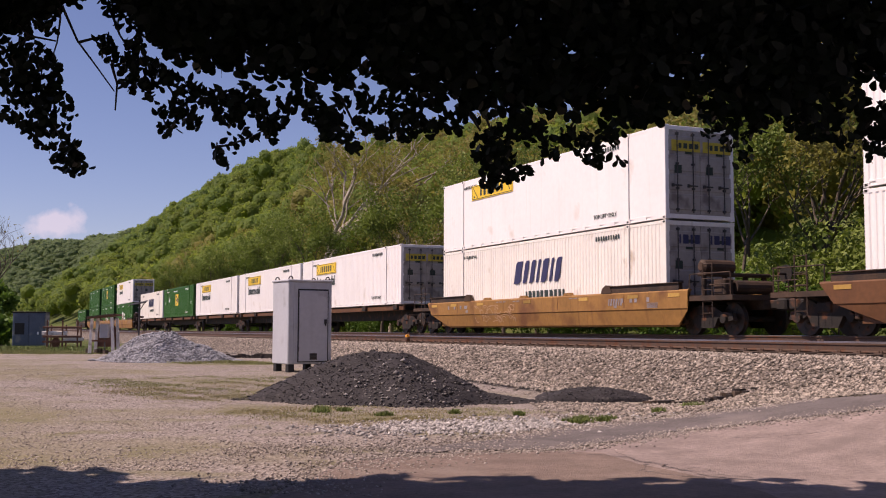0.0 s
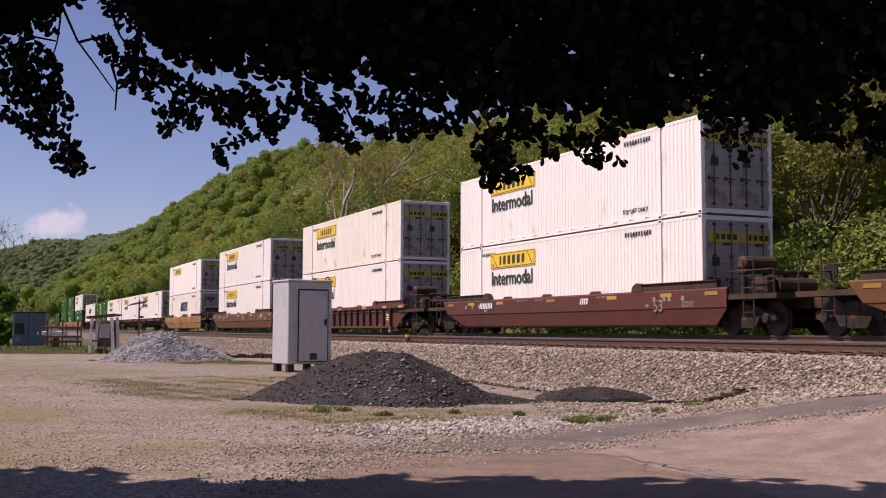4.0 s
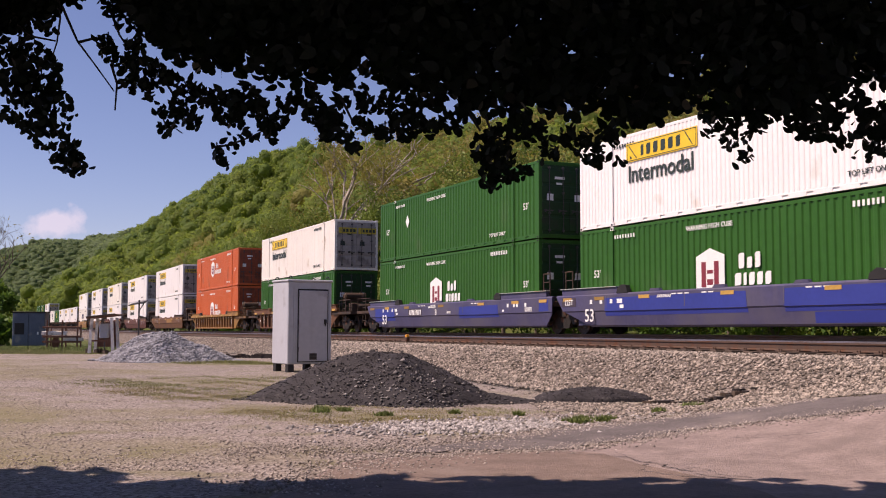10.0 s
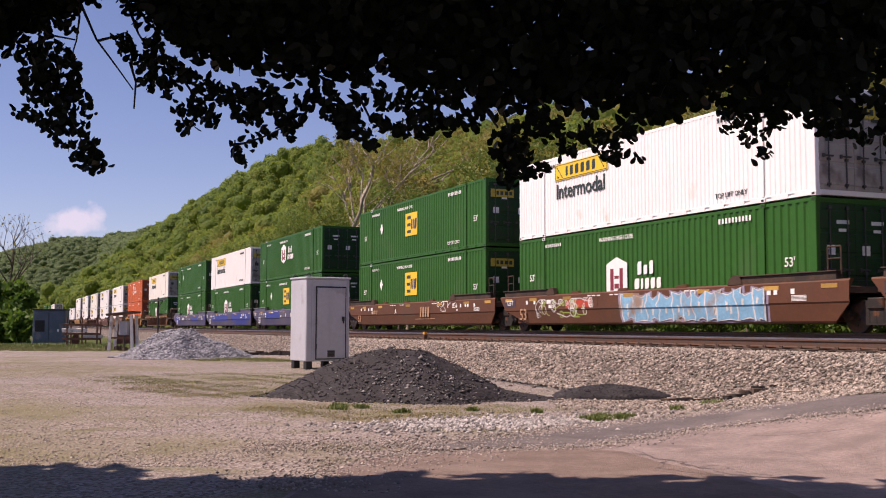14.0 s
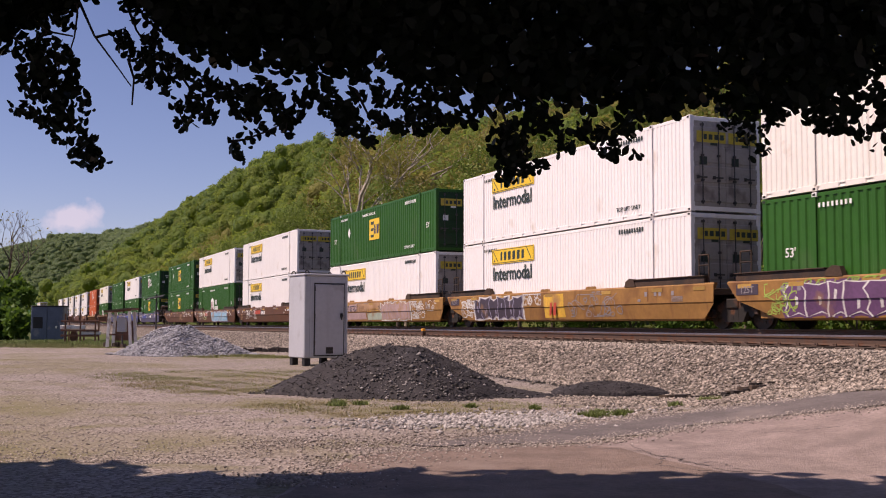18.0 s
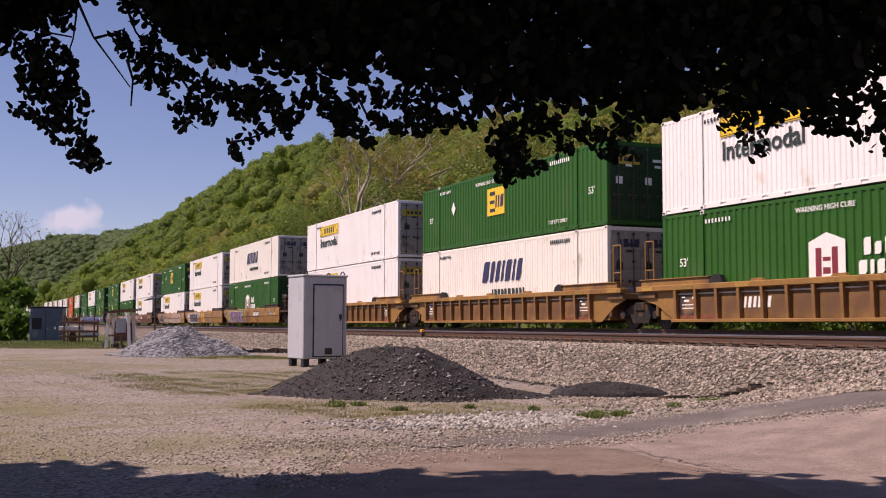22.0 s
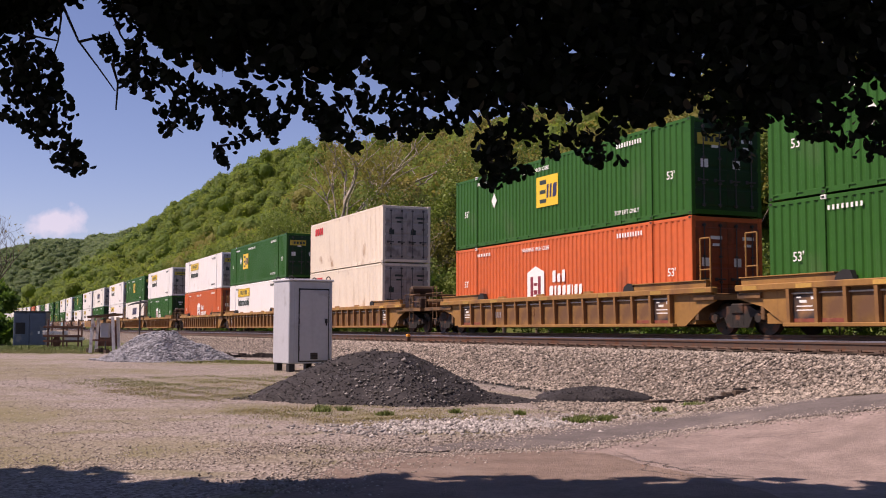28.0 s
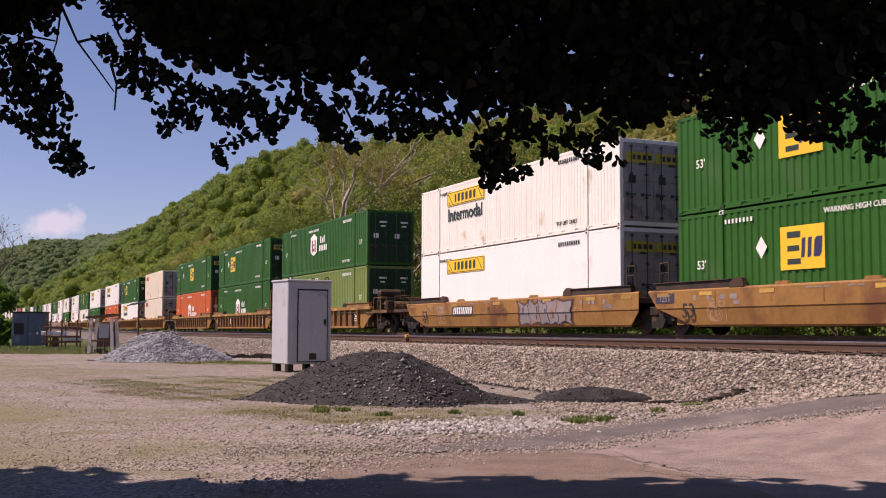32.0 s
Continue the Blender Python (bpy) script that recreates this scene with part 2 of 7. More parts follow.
RUST, GRIME = (0.13, 0.05, 0.022), (0.09, 0.065, 0.05)
M = {
    "white": material("white container paint", (0.87, 0.84, 0.83), 0.42, scale=0.6, vary=0.05, dirt=(0.70, 0.64, 0.58), dirt_amount=0.0, dirt_scale=0.9, streaks=0.3),
    "white_b": material("dull white container paint", (0.84, 0.80, 0.74), 0.5, scale=0.6, vary=0.07, dirt=(0.50, 0.40, 0.30), dirt_amount=0.0, dirt_scale=0.9, streaks=0.4),
    # door paints: grime, and a base darkened for the side turned from the sun
    "white_door": material("grimy white door paint, shade in colour", (0.36, 0.325, 0.30), 0.5, scale=1.2, vary=0.14, dirt=(0.16, 0.13, 0.12), dirt_amount=0.2, dirt_scale=1.6, streaks=0.7),
    "cream": material("cream container paint", (0.76, 0.67, 0.55), 0.5, scale=0.5, vary=0.08, dirt=(0.36, 0.22, 0.12), dirt_amount=0.05, dirt_scale=0.8, streaks=0.5),
    "green": material("green container paint", (0.024, 0.108, 0.014), 0.45, scale=0.5, vary=0.14, dirt=(0.045, 0.115, 0.03), dirt_amount=0.08, dirt_scale=0.5, streaks=0.35, specular=0.25),
    "green_pale": material("faded green container paint", (0.165, 0.235, 0.06), 0.5, scale=0.5, vary=0.14, dirt=(0.2, 0.27, 0.12), dirt_amount=0.1, dirt_scale=0.5, streaks=0.4),
    "green_door": material("grimy green door paint, shade in colour", (0.012, 0.048, 0.015), 0.5, scale=1.2, vary=0.2, dirt=(0.025, 0.035, 0.022), dirt_amount=0.15, dirt_scale=1.4, streaks=0.5, specular=0.25),
    "orange_door": material("grimy orange door paint, shade in colour", (0.28, 0.06, 0.022), 0.5, scale=1.2, vary=0.2, dirt=(0.10, 0.035, 0.02), dirt_amount=0.2, dirt_scale=1.4, streaks=0.6),
    "orange": material("orange container paint", (0.60, 0.125, 0.033), 0.45, scale=0.5, vary=0.12, dirt=(0.35, 0.09, 0.035), dirt_amount=0.08, dirt_scale=0.6, streaks=0.5),
    "yellow": material("yellow sign paint", (0.80, 0.53, 0.03), 0.45, scale=2, vary=0.1),
    "ink": material("dark green-black lettering", (0.03, 0.045, 0.04), 0.5, scale=4, vary=0.15),
    "navy": material("navy lettering", (0.035, 0.035, 0.10), 0.5, scale=4, vary=0.15),
    "red": material("red lettering", (0.55, 0.03, 0.03), 0.5, scale=4, vary=0.15),
    "maroon": material("maroon emblem bars", (0.22, 0.03, 0.045), 0.5, scale=4, vary=0.15),
    "letter": material("white lettering", (0.82, 0.82, 0.80), 0.5, scale=4, vary=0.08),
    "steel": material("galvanised lock steel", (0.075, 0.07, 0.072), 0.5, 0.4, scale=5, vary=0.2, dirt=RUST, dirt_amount=0.15, dirt_scale=5),
    "tan": material("weathered tan wagon paint", (0.30, 0.152, 0.042), 0.6, scale=0.8, vary=0.22, dirt=RUST, dirt_amount=0.28, dirt_scale=0.7, bump=0.15, bump_scale=30, streaks=0.7),
    "ochre": material("ochre wagon paint", (0.295, 0.152, 0.042), 0.6, scale=0.8, vary=0.2, dirt=(0.16, 0.075, 0.035), dirt_amount=0.25, dirt_scale=0.6, bump=0.15, bump_scale=30, streaks=0.7),
    "rusty": material("rust brown wagon paint", (0.128, 0.054, 0.021), 0.65, scale=0.8, vary=0.25, dirt=(0.10, 0.045, 0.028), dirt_amount=0.3, dirt_scale=0.6, bump=0.2, bump_scale=30, streaks=0.7),
    "maroon_car": material("maroon wagon paint", (0.105, 0.032, 0.024), 0.6, scale=0.8, vary=0.2, dirt=(0.085, 0.04, 0.03), dirt_amount=0.2, dirt_scale=0.6, bump=0.15, bump_scale=30, streaks=0.5),
    "redbrown": material("red-brown wagon paint", (0.108, 0.041, 0.019), 0.6, scale=0.8, vary=0.2, dirt=(0.095, 0.048, 0.027), dirt_amount=0.2, dirt_scale=0.6, bump=0.15, bump_scale=30, streaks=0.6),
    "blue": material("blue wagon paint", (0.066, 0.061, 0.13), 0.55, scale=0.8, vary=0.2, dirt=(0.10, 0.09, 0.13), dirt_amount=0.42, dirt_scale=0.5, bump=0.12, bump_scale=30, streaks=0.6),
    "blue_new": material("fresh blue paint patch", (0.03, 0.045, 0.255), 0.5, scale=1, vary=0.12),
    "chassis": material("grimy black running gear", (0.02, 0.016, 0.014), 0.75, scale=3, vary=0.35, dirt=RUST, dirt_amount=0.2, dirt_scale=3, bump=0.3, bump_scale=25),
    "wheel": material("worn wheel steel", (0.045, 0.038, 0.034), 0.6, 0.3, scale=6, vary=0.25, dirt=RUST, dirt_amount=0.2, dirt_scale=4),
    "grimy": material("rust-caked end steel", (0.062, 0.036, 0.023), 0.75, scale=2, vary=0.4, dirt=(0.03, 0.022, 0.018), dirt_amount=0.4, dirt_scale=1.5, bump=0.3, bump_scale=25),
    "rail": material("rusty rail side", (0.12, 0.075, 0.055), 0.6, 0.3, scale=3, vary=0.25, dirt=RUST, dirt_amount=0.3, dirt_scale=3, bump=0.2),
    "railhead": material("polished rail head", (0.42, 0.40, 0.39), 0.28, 0.9, scale=3, vary=0.2),
    "tie": material("creosoted timber", (0.085, 0.06, 0.045), 0.85, scale=3, vary=0.35, bump=0.5, bump_scale=30, stretch=(6, 1, 6), random_tint=0.3),
    "ballast": material("pale grey-pink ballast stone", (0.27, 0.227, 0.194), 0.9, scale=4, vary=0.4, island=True, random_tint=0.78, bump=0.5, bump_scale=50),
    "graystone": material("blue-grey crushed stone", (0.25, 0.25, 0.275), 0.9, scale=4, vary=0.3, island=True, random_tint=0.45, bump=0.5, bump_scale=40),
    "rubble": material("grey and whitish rubble", (0.20, 0.185, 0.18), 0.9, scale=4, vary=0.3, island=True, random_tint=0.85, bump=0.4, bump_scale=40),
    "grit": material("pale pinkish grit", (0.315, 0.27, 0.245), 0.92, scale=4, vary=0.3, island=True, random_tint=0.5, bump=0.4, bump_scale=50),
    "palestone": material("whitish broken stone", (0.345, 0.318, 0.31), 0.9, scale=4, vary=0.3, island=True, random_tint=0.55, bump=0.5, bump_scale=50),
    "coal": material("black asphalt millings", (0.030, 0.026, 0.029), 0.85, scale=6, vary=0.5, dirt=(0.10, 0.09, 0.085), dirt_amount=0.02, dirt_scale=9, bump=0.9, bump_scale=22),
    "coal_lump": material("black and grey lumps", (0.05, 0.045, 0.048), 0.85, scale=6, vary=0.4, island=True, random_tint=0.7, bump=0.6, bump_scale=40),
    "cabinet": material("pale grey cabinet enamel", (0.44, 0.45, 0.49), 0.45, 0.0, scale=1.2, vary=0.07, dirt=(0.30, 0.29, 0.31), dirt_amount=0.06, dirt_scale=1.5, streaks=0.25),
    "cabinet_door": material("grey cabinet door enamel", (0.44, 0.44, 0.475), 0.45, 0.0, scale=1.2, vary=0.08, dirt=(0.28, 0.26, 0.27), dirt_amount=0.08, dirt_scale=1.5, streaks=0.25),
    "dark": material("dark rubber and gaps", (0.02, 0.019, 0.02), 0.7, scale=5, vary=0.3),
    "bluebox": material("faded slate blue steel", (0.085, 0.11, 0.155), 0.55, scale=1.5, vary=0.2, dirt=(0.2, 0.2, 0.21), dirt_amount=0.1, dirt_scale=2, streaks=0.4),
    "whitewood": material("weathered white timber", (0.74, 0.71, 0.67), 0.7, scale=3, vary=0.2, dirt=(0.25, 0.2, 0.16), dirt_amount=0.2, dirt_scale=3),
    "rustbar": material("rusty pipe", (0.15, 0.07, 0.045), 0.75, scale=3, vary=0.35, bump=0.3),
    "bark": material("grey-brown bark", (0.12, 0.095, 0.075), 0.9, scale=3, vary=0.4, bump=0.7, bump_scale=18, stretch=(3, 3, 0.7)),
    "palebark": material("pale sycamore bark", (0.37, 0.32, 0.26), 0.85, scale=2, vary=0.4, bump=0.4, bump_scale=14),
    "darkbark": material("dark twig bark", (0.035, 0.028, 0.026), 0.9, scale=3, vary=0.3, bump=0.4),
    "grass": material("spring grass blades", (0.21, 0.22, 0.075), 0.7, scale=3, vary=0.3, island=True, random_tint=0.4),
    "weed": material("green weed leaves", (0.16, 0.205, 0.055), 0.6, scale=3, vary=0.3, island=True, random_tint=0.35),
    "drygrass": material("dry straw grass", (0.27, 0.225, 0.10), 0.8, scale=3, vary=0.3, island=True, random_tint=0.35),
    "reflector": material("dull yellow reflector tape", (0.42, 0.25, 0.06), 0.5, scale=6, vary=0.2, random_tint=0.35),
    "door_yellow": material("dull lemon door panel", (0.52, 0.40, 0.045), 0.45, scale=2, vary=0.14, dirt=(0.2, 0.15, 0.05), dirt_amount=0.1, dirt_scale=2),
    "marker": material("orange-yellow marker paint", (0.85, 0.36, 0.03), 0.5, scale=6, vary=0.15),
    # near-black base: the shade beneath the crown is put into this leaf colour
    "shade_leaf": leaf_material("broad leaves, shade in colour", (0.006, 0.009, 0.004), (0.012, 0.03, 0.003), trans=0.1),
    "leaf_a": leaf_material("fresh spring leaves", (0.095, 0.145, 0.027), (0.15, 0.215, 0.027), other=(0.2, 0.25, 0.06)),
    "leaf_bright": leaf_material("bright fresh leaves", (0.10, 0.23, 0.018), (0.17, 0.36, 0.02)),
    "leaf_b": leaf_material("olive budding leaves", (0.235, 0.205, 0.055), (0.34, 0.31, 0.07), 0.3, 0.38, (0.18, 0.185, 0.04), grain=(1.1, 0.4)),
    "leaf_c": leaf_material("deep green leaves", (0.072, 0.138, 0.025), (0.12, 0.22, 0.022)),
    # haze of distance is mixed into the next two leaf colours, paler and bluer
    "woods_far": leaf_material("hillside leaves, haze in colour", (0.155, 0.215, 0.056), (0.25, 0.34, 0.08), 0.2, 0.5, (0.12, 0.19, 0.05), grain=(0.5, 0.35)),
    "woods_hazy": leaf_material("far valley leaves, haze in colour", (0.15, 0.205, 0.09), (0.23, 0.31, 0.13), 0.14, 0.5, (0.128, 0.185, 0.085), grain=(0.3, 0.45)),
    "woods_near": leaf_material("hillside spring leaves", (0.175, 0.225, 0.045), (0.30, 0.38, 0.06), 0.22, 0.5, (0.13, 0.20, 0.04), grain=(0.9, 0.5)),
}

# ---- building helpers ----
rng = np.random.default_rng(7)


class Geo:
    """Collects faces for one mesh."""

    def __init__(self):
        self.v, self.f = [], []

    def add(self, verts, faces):
        o = len(self.v)
        self.v += [tuple(p) for p in verts]
        self.f += [tuple(i + o for i in q) for q in faces]
        return self

    def box(self, x0, x1, y0, y1, z0, z1, c=0.0):
        if c <= 0:
            return self.add([(x, y, z) for x in (x0, x1) for y in (y0, y1) for z in (z0, z1)],
                            [(0, 1, 3, 2), (4, 6, 7, 5), (0, 4, 5, 1), (2, 3, 7, 6), (0, 2, 6, 4), (1, 5, 7, 3)])
        v, f = [], []
        for sx, X in ((1, x0), (-1, x1)):
            for sy, Y in ((1, y0), (-1, y1)):
                for sz, Z in ((1, z0), (-1, z1)):
                    v += [(X, Y + sy * c, Z + sz * c), (X + sx * c, Y, Z + sz * c), (X + sx * c, Y + sy * c, Z)]
        i = lambda a, b, d, k: (a * 4 + b * 2 + d) * 3 + k
        f += [(i(0, 0, 0, 0), i(0, 0, 1, 0), i(0, 1, 1, 0), i(0, 1, 0, 0)), (i(1, 0, 0, 0), i(1, 1, 0, 0), i(1, 1, 1, 0), i(1, 0, 1, 0)),
              (i(0, 0, 0, 1), i(1, 0, 0, 1), i(1, 0, 1, 1), i(0, 0, 1, 1)), (i(0, 1, 0, 1), i(0, 1, 1, 1), i(1, 1, 1, 1), i(1, 1, 0, 1)),
              (i(0, 0, 0, 2), i(0, 1, 0, 2), i(1, 1, 0, 2), i(1, 0, 0, 2)), (i(0, 0, 1, 2), i(1, 0, 1, 2), i(1, 1, 1, 2), i(0, 1, 1, 2))]
        for a in (0, 1):
            for b in (0, 1):
                f.append((i(a, b, 0, 0), i(a, b, 0, 1), i(a, b, 1, 1), i(a, b, 1, 0)))
                f.append((i(a, 0, b, 0), i(a, 0, b, 2), i(a, 1, b, 2), i(a, 1, b, 0)))
                f.append((i(0, a, b, 1), i(0, a, b, 2), i(1, a, b, 2), i(1, a, b, 1)))
                for d in (0, 1):
                    f.append((i(a, b, d, 0), i(a, b, d, 1), i(a, b, d, 2)))
        return self.add(v, f)

    def tube(self, p0, p1, r0, r1=None, n=8, caps=True):
        r1 = r0 if r1 is None else r1
        p0, p1 = Vector(p0), Vector(p1)
        d = (p1 - p0).normalized()
        a = d.orthogonal().normalized()
        b = d.cross(a)
        ring = [(math.cos(2 * math.pi * k / n), math.sin(2 * math.pi * k / n)) for k in range(n)]
        v = [p0 + a * (r0 * cx) + b * (r0 * cy) for cx, cy in ring] + [p1 + a * (r1 * cx) + b * (r1 * cy) for cx, cy in ring]
        f = [(k, (k + 1) % n, n + (k + 1) % n, n + k) for k in range(n)]
        if caps:
            f += [tuple(range(n - 1, -1, -1)), tuple(range(n, 2 * n))]
        return self.add(v, f)

    def prism(self, outline, axis, a, b):
        """A flat outline (two coordinates) pushed from a to b along an axis."""
        put = {"x": lambda p, t: (t, p[0], p[1]), "y": lambda p, t: (p[0], t, p[1]), "z": lambda p, t: (p[0], p[1], t)}[axis]
        n = len(outline)
        return self.add([put(p, a) for p in outline] + [put(p, b) for p in outline],
                        [tuple(range(n)), tuple(range(2 * n - 1, n - 1, -1))] + [(k, n + k, n + (k + 1) % n, (k + 1) % n) for k in range(n)])

    def mesh(self, name, smooth=False):
        me = bpy.data.meshes.new(name)
        me.from_pydata(self.v, [], self.f)
        me.update()
        bm = bmesh.new()
        bm.from_mesh(me)
        bmesh.ops.recalc_face_normals(bm, faces=bm.faces)
        bm.to_mesh(me)
        bm.free()
        if smooth:
            me.shade_smooth()
        return me


def with_material(me, m):
    if not me.materials:
        me.materials.append(M[m] if isinstance(m, str) else m)
    return me


PAINTED = {}


def painted(me, m):
    """The mesh in a given paint; each paint of a shape is made once."""
    key = (me.name, m)
    if key not in PAINTED:
        if not me.materials:
            PAINTED[key] = with_material(me, m)
        elif me.materials[0] == M[m]:
            PAINTED[key] = me
        else:
            c = me.copy()
            c.materials.clear()
            PAINTED[key] = with_material(c, m)
    return PAINTED[key]


def part(name, shape, m, parent, label="", at=None):
    me = shape.mesh(name) if isinstance(shape, Geo) else shape
    ob = new(name, painted(me, m))
    ob.parent = parent
    if at is not None:
        ob.matrix_basis = at
    if label:
        ob["label"] = label
    if name in ("stencil_line", "number_bar", "door_stencil", "stencil", "springs"):
        ob["kind"] = "stuff"
    return ob


def thing(name, label, category, group="", kind="", at=None):
    ob = new(name)
    ob.empty_display_size = 0.3
    if at is not None:
        ob.matrix_basis = at
    return tagged(ob, label, category, group, kind)


def quick_mesh(name, verts, faces, m):
    """A mesh from arrays of equal-sided faces."""
    me = bpy.data.meshes.new(name)
    verts, faces = np.asarray(verts, np.float32), np.asarray(faces, np.int32)
    k = faces.shape[1]
    me.vertices.add(len(verts))
    me.vertices.foreach_set("co", verts.ravel())
    me.loops.add(faces.size)
    me.loops.foreach_set("vertex_index", faces.ravel())
    me.polygons.add(len(faces))
    me.polygons.foreach_set("loop_start", np.arange(0, faces.size, k, dtype=np.int32))
    me.update(calc_edges=True)
    return with_material(me, m)


def leaf_cards(points, size, spread=0.35, droop=0.0):
    """Leaves as bent four-sided blades of random turn, one at each point."""
    n = len(points)
    a = rng.normal(size=(n, 3)); a[:, 2] -= droop
    a /= np.linalg.norm(a, axis=1)[:, None]
    b = np.cross(a, rng.normal(size=(n, 3)))
    b /= np.linalg.norm(b, axis=1)[:, None]
    c = np.cross(a, b)
    s = (size * rng.uniform(1 - spread, 1 + spread, n))[:, None]
    p = np.asarray(points)
    v = np.stack([p, p + a * s * 0.5 + b * s * 0.34 + c * s * 0.08, p + a * s, p + a * s * 0.5 - b * s * 0.34 + c * s * 0.08], 1).reshape(-1, 3)
    return v, np.arange(4 * n).reshape(-1, 4)


def broad_leaves(points, size, spread=0.35):
    """Drooping leaves, broadest near the tip, one at each point, hanging with their faces outward."""
    p = np.asarray(points)
    n = len(p)
    az = rng.uniform(0, 6.283, n)
    a = np.stack([np.cos(az), np.sin(az) * 0.7, rng.normal(-0.75, 0.55, n)], 1)
    a /= np.linalg.norm(a, axis=1)[:, None]
    b = np.cross(a, np.stack([rng.normal(0, 0.5, n), -np.ones(n), rng.normal(0.1, 0.6, n)], 1))
    b /= np.linalg.norm(b, axis=1)[:, None]
    c = np.cross(a, b)
    s = (size * rng.uniform(1 - spread, 1 + spread, n))[:, None]
    ring = [(-0.5, 0.0, 0.0), (-0.2, 0.19, 0.03), (0.18, 0.3, 0.02), (0.42, 0.2, -0.03), (0.55, 0.0, -0.06), (0.42, -0.2, -0.03), (0.18, -0.3, 0.02), (-0.2, -0.19, 0.03)]
    v = np.stack([p + a * s * u + b * s * w + c * s * k for u, w, k in ring], 1).reshape(-1, 3)
    return v, np.arange(8 * n).reshape(-1, 8)


def stones(points, size, spread=0.5, flat=0.7):
    """Loose stones: squashed, jittered octahedra."""
    n = len(points)
    base = np.array([(1, 0, 0), (0, 1, 0), (-1, 0, 0), (0, -1, 0), (0, 0, 1), (0, 0, -1)], float)
    tri = np.array([(0, 1, 4), (1, 2, 4), (2, 3, 4), (3, 0, 4), (1, 0, 5), (2, 1, 5), (3, 2, 5), (0, 3, 5)])
    v = base[None] * rng.uniform(0.6, 1.25, (n, 6, 1)) + rng.normal(0, 0.16, (n, 6, 3))
    v[:, :, 2] *= flat
    ang = rng.uniform(0, 6.283, n)
    ca, sa = np.cos(ang)[:, None], np.sin(ang)[:, None]
    x, y = v[:, :, 0] * ca - v[:, :, 1] * sa, v[:, :, 0] * sa + v[:, :, 1] * ca
    v = np.stack([x, y, v[:, :, 2]], 2) * (size * rng.uniform(1 - spread, 1 + spread, n))[:, None, None] + np.asarray(points)[:, None, :]
    return v.reshape(-1, 3), (tri[None] + 6 * np.arange(n)[:, None, None]).reshape(-1, 3)


def smooth01(t):
    t = np.clip(t, 0, 1)
    return t * t * (3 - 2 * t)


def waves(x, y, step, seed=0):
    """Gentle rolling of about -1 to 1, at a given wavelength."""
    return (np.sin(x / step * 2.1 + seed) * np.cos(y / step * 1.7 + 2 * seed) + np.sin((x + y) / step * 1.13 + 3 * seed) * 0.7 + np.cos((x - 1.6 * y) / step * 2.7 + seed) * 0.4) / 2.1


# ---- the railway's line: distance s along it, lat across it (away from the lens) ----
PX, PY, H0, BEND, GRADE = 4.097, 38.211, radians(24.49), -0.00025038, -0.0047
S_STRAIGHT = 240.0
EASE = 9.5e-5        # how the line eases out of its bend
SIDE = 1.295
RAIL0 = EYE - 0.28


def valley(s):
    """The axis of the valley: a gentle bend, then straight."""
    s = np.asarray(s, float)
    c = np.minimum(s, S_STRAIGHT)
    h = H0 + BEND * c
    x = PX + (np.cos(h) - math.cos(H0)) / BEND
    y = PY + (np.sin(h) - math.sin(H0)) / BEND
    x = x - np.sin(h) * (s - c) + np.cos(h) * SIDE
    y = y + np.cos(h) * (s - c) + np.sin(h) * SIDE
    return x, y, h


def swing(s):
    """The square of the way past the easing of the bend, growing evenly far off."""
    a = np.clip(np.asarray(s, float) - 55, 0, 365)
    return a * a + 730 * np.maximum(np.asarray(s, float) - 420, 0)


def line(s):
    x, y, h = valley(s)
    d = -EASE * swing(s)
    turn = 2 * EASE * np.clip(np.asarray(s, float) - 55, 0, 365)
    return x + np.cos(h) * d, y + np.sin(h) * d, h + turn


def spot(s, lat):
    """A place beside the line; far from the line it follows the valley."""
    x, y, h = valley(s)
    lat = np.asarray(lat, float)
    near = np.where(lat > 0, 1 - smooth01((lat - 12) / 90), 1 - smooth01((-lat - 14) / 240))
    near = near * (1 - smooth01((np.asarray(s, float) - 900) / 400))
    d = lat - EASE * swing(s) * near
    return x + np.cos(h) * d, y + np.sin(h) * d


def rail_z(s):
    return RAIL0 + GRADE * np.minimum(np.asarray(s, float), 500) + 1.4e-5 * swing(np.minimum(s, 600))


def on_rails(s, z=0.0, lat=0.0):
    """Pose of something on the line: x ahead (down the line), y towards the lens."""
    x, y, h = line(s)
    return pose(float(x + math.cos(h) * lat), float(y + math.sin(h) * lat), float(rail_z(s)) + z, 0, -math.degrees(math.atan(GRADE)), math.degrees(h) + 90)


NEAR_TRACK = -4.35       # centre of the empty track beside the train's


NEAR_DROP = 0.10         # that track lies a little lower


def lot_z(x, y):
    ahead = -0.4145 * (x - PX) + 0.91 * (y - PY)
    across = 0.91 * (x - PX) + 0.4145 * (y - PY) - SIDE
    approach = 0.115 * np.maximum(-17.6 - ahead, 0) * smooth01((across + 13.2) / 4.6)      # the road climbs to its crossing
    return approach + 0.1 * smooth01((y - 16) / 14) * smooth01((-x + 2.5) / 4) - 0.0035 * np.maximum(y - 45, 0) + 0.012 * waves(x, y, 2.2) * smooth01((y - 12) / 6) * smooth01((-x + 2) / 3) + 0.02 * waves(x, y, 9, 1) * smooth01((y - 14) / 10) * smooth01((-x + 2) / 3)


RIDGE_S = (0, 220, 300, 480, 640, 875, 1065, 1350, 1825, 2800)
RIDGE_H = (24, 41.5, 51, 73.5, 84.5, 87, 89, 100, 127, 195)     # the ridge above the railway, station by station


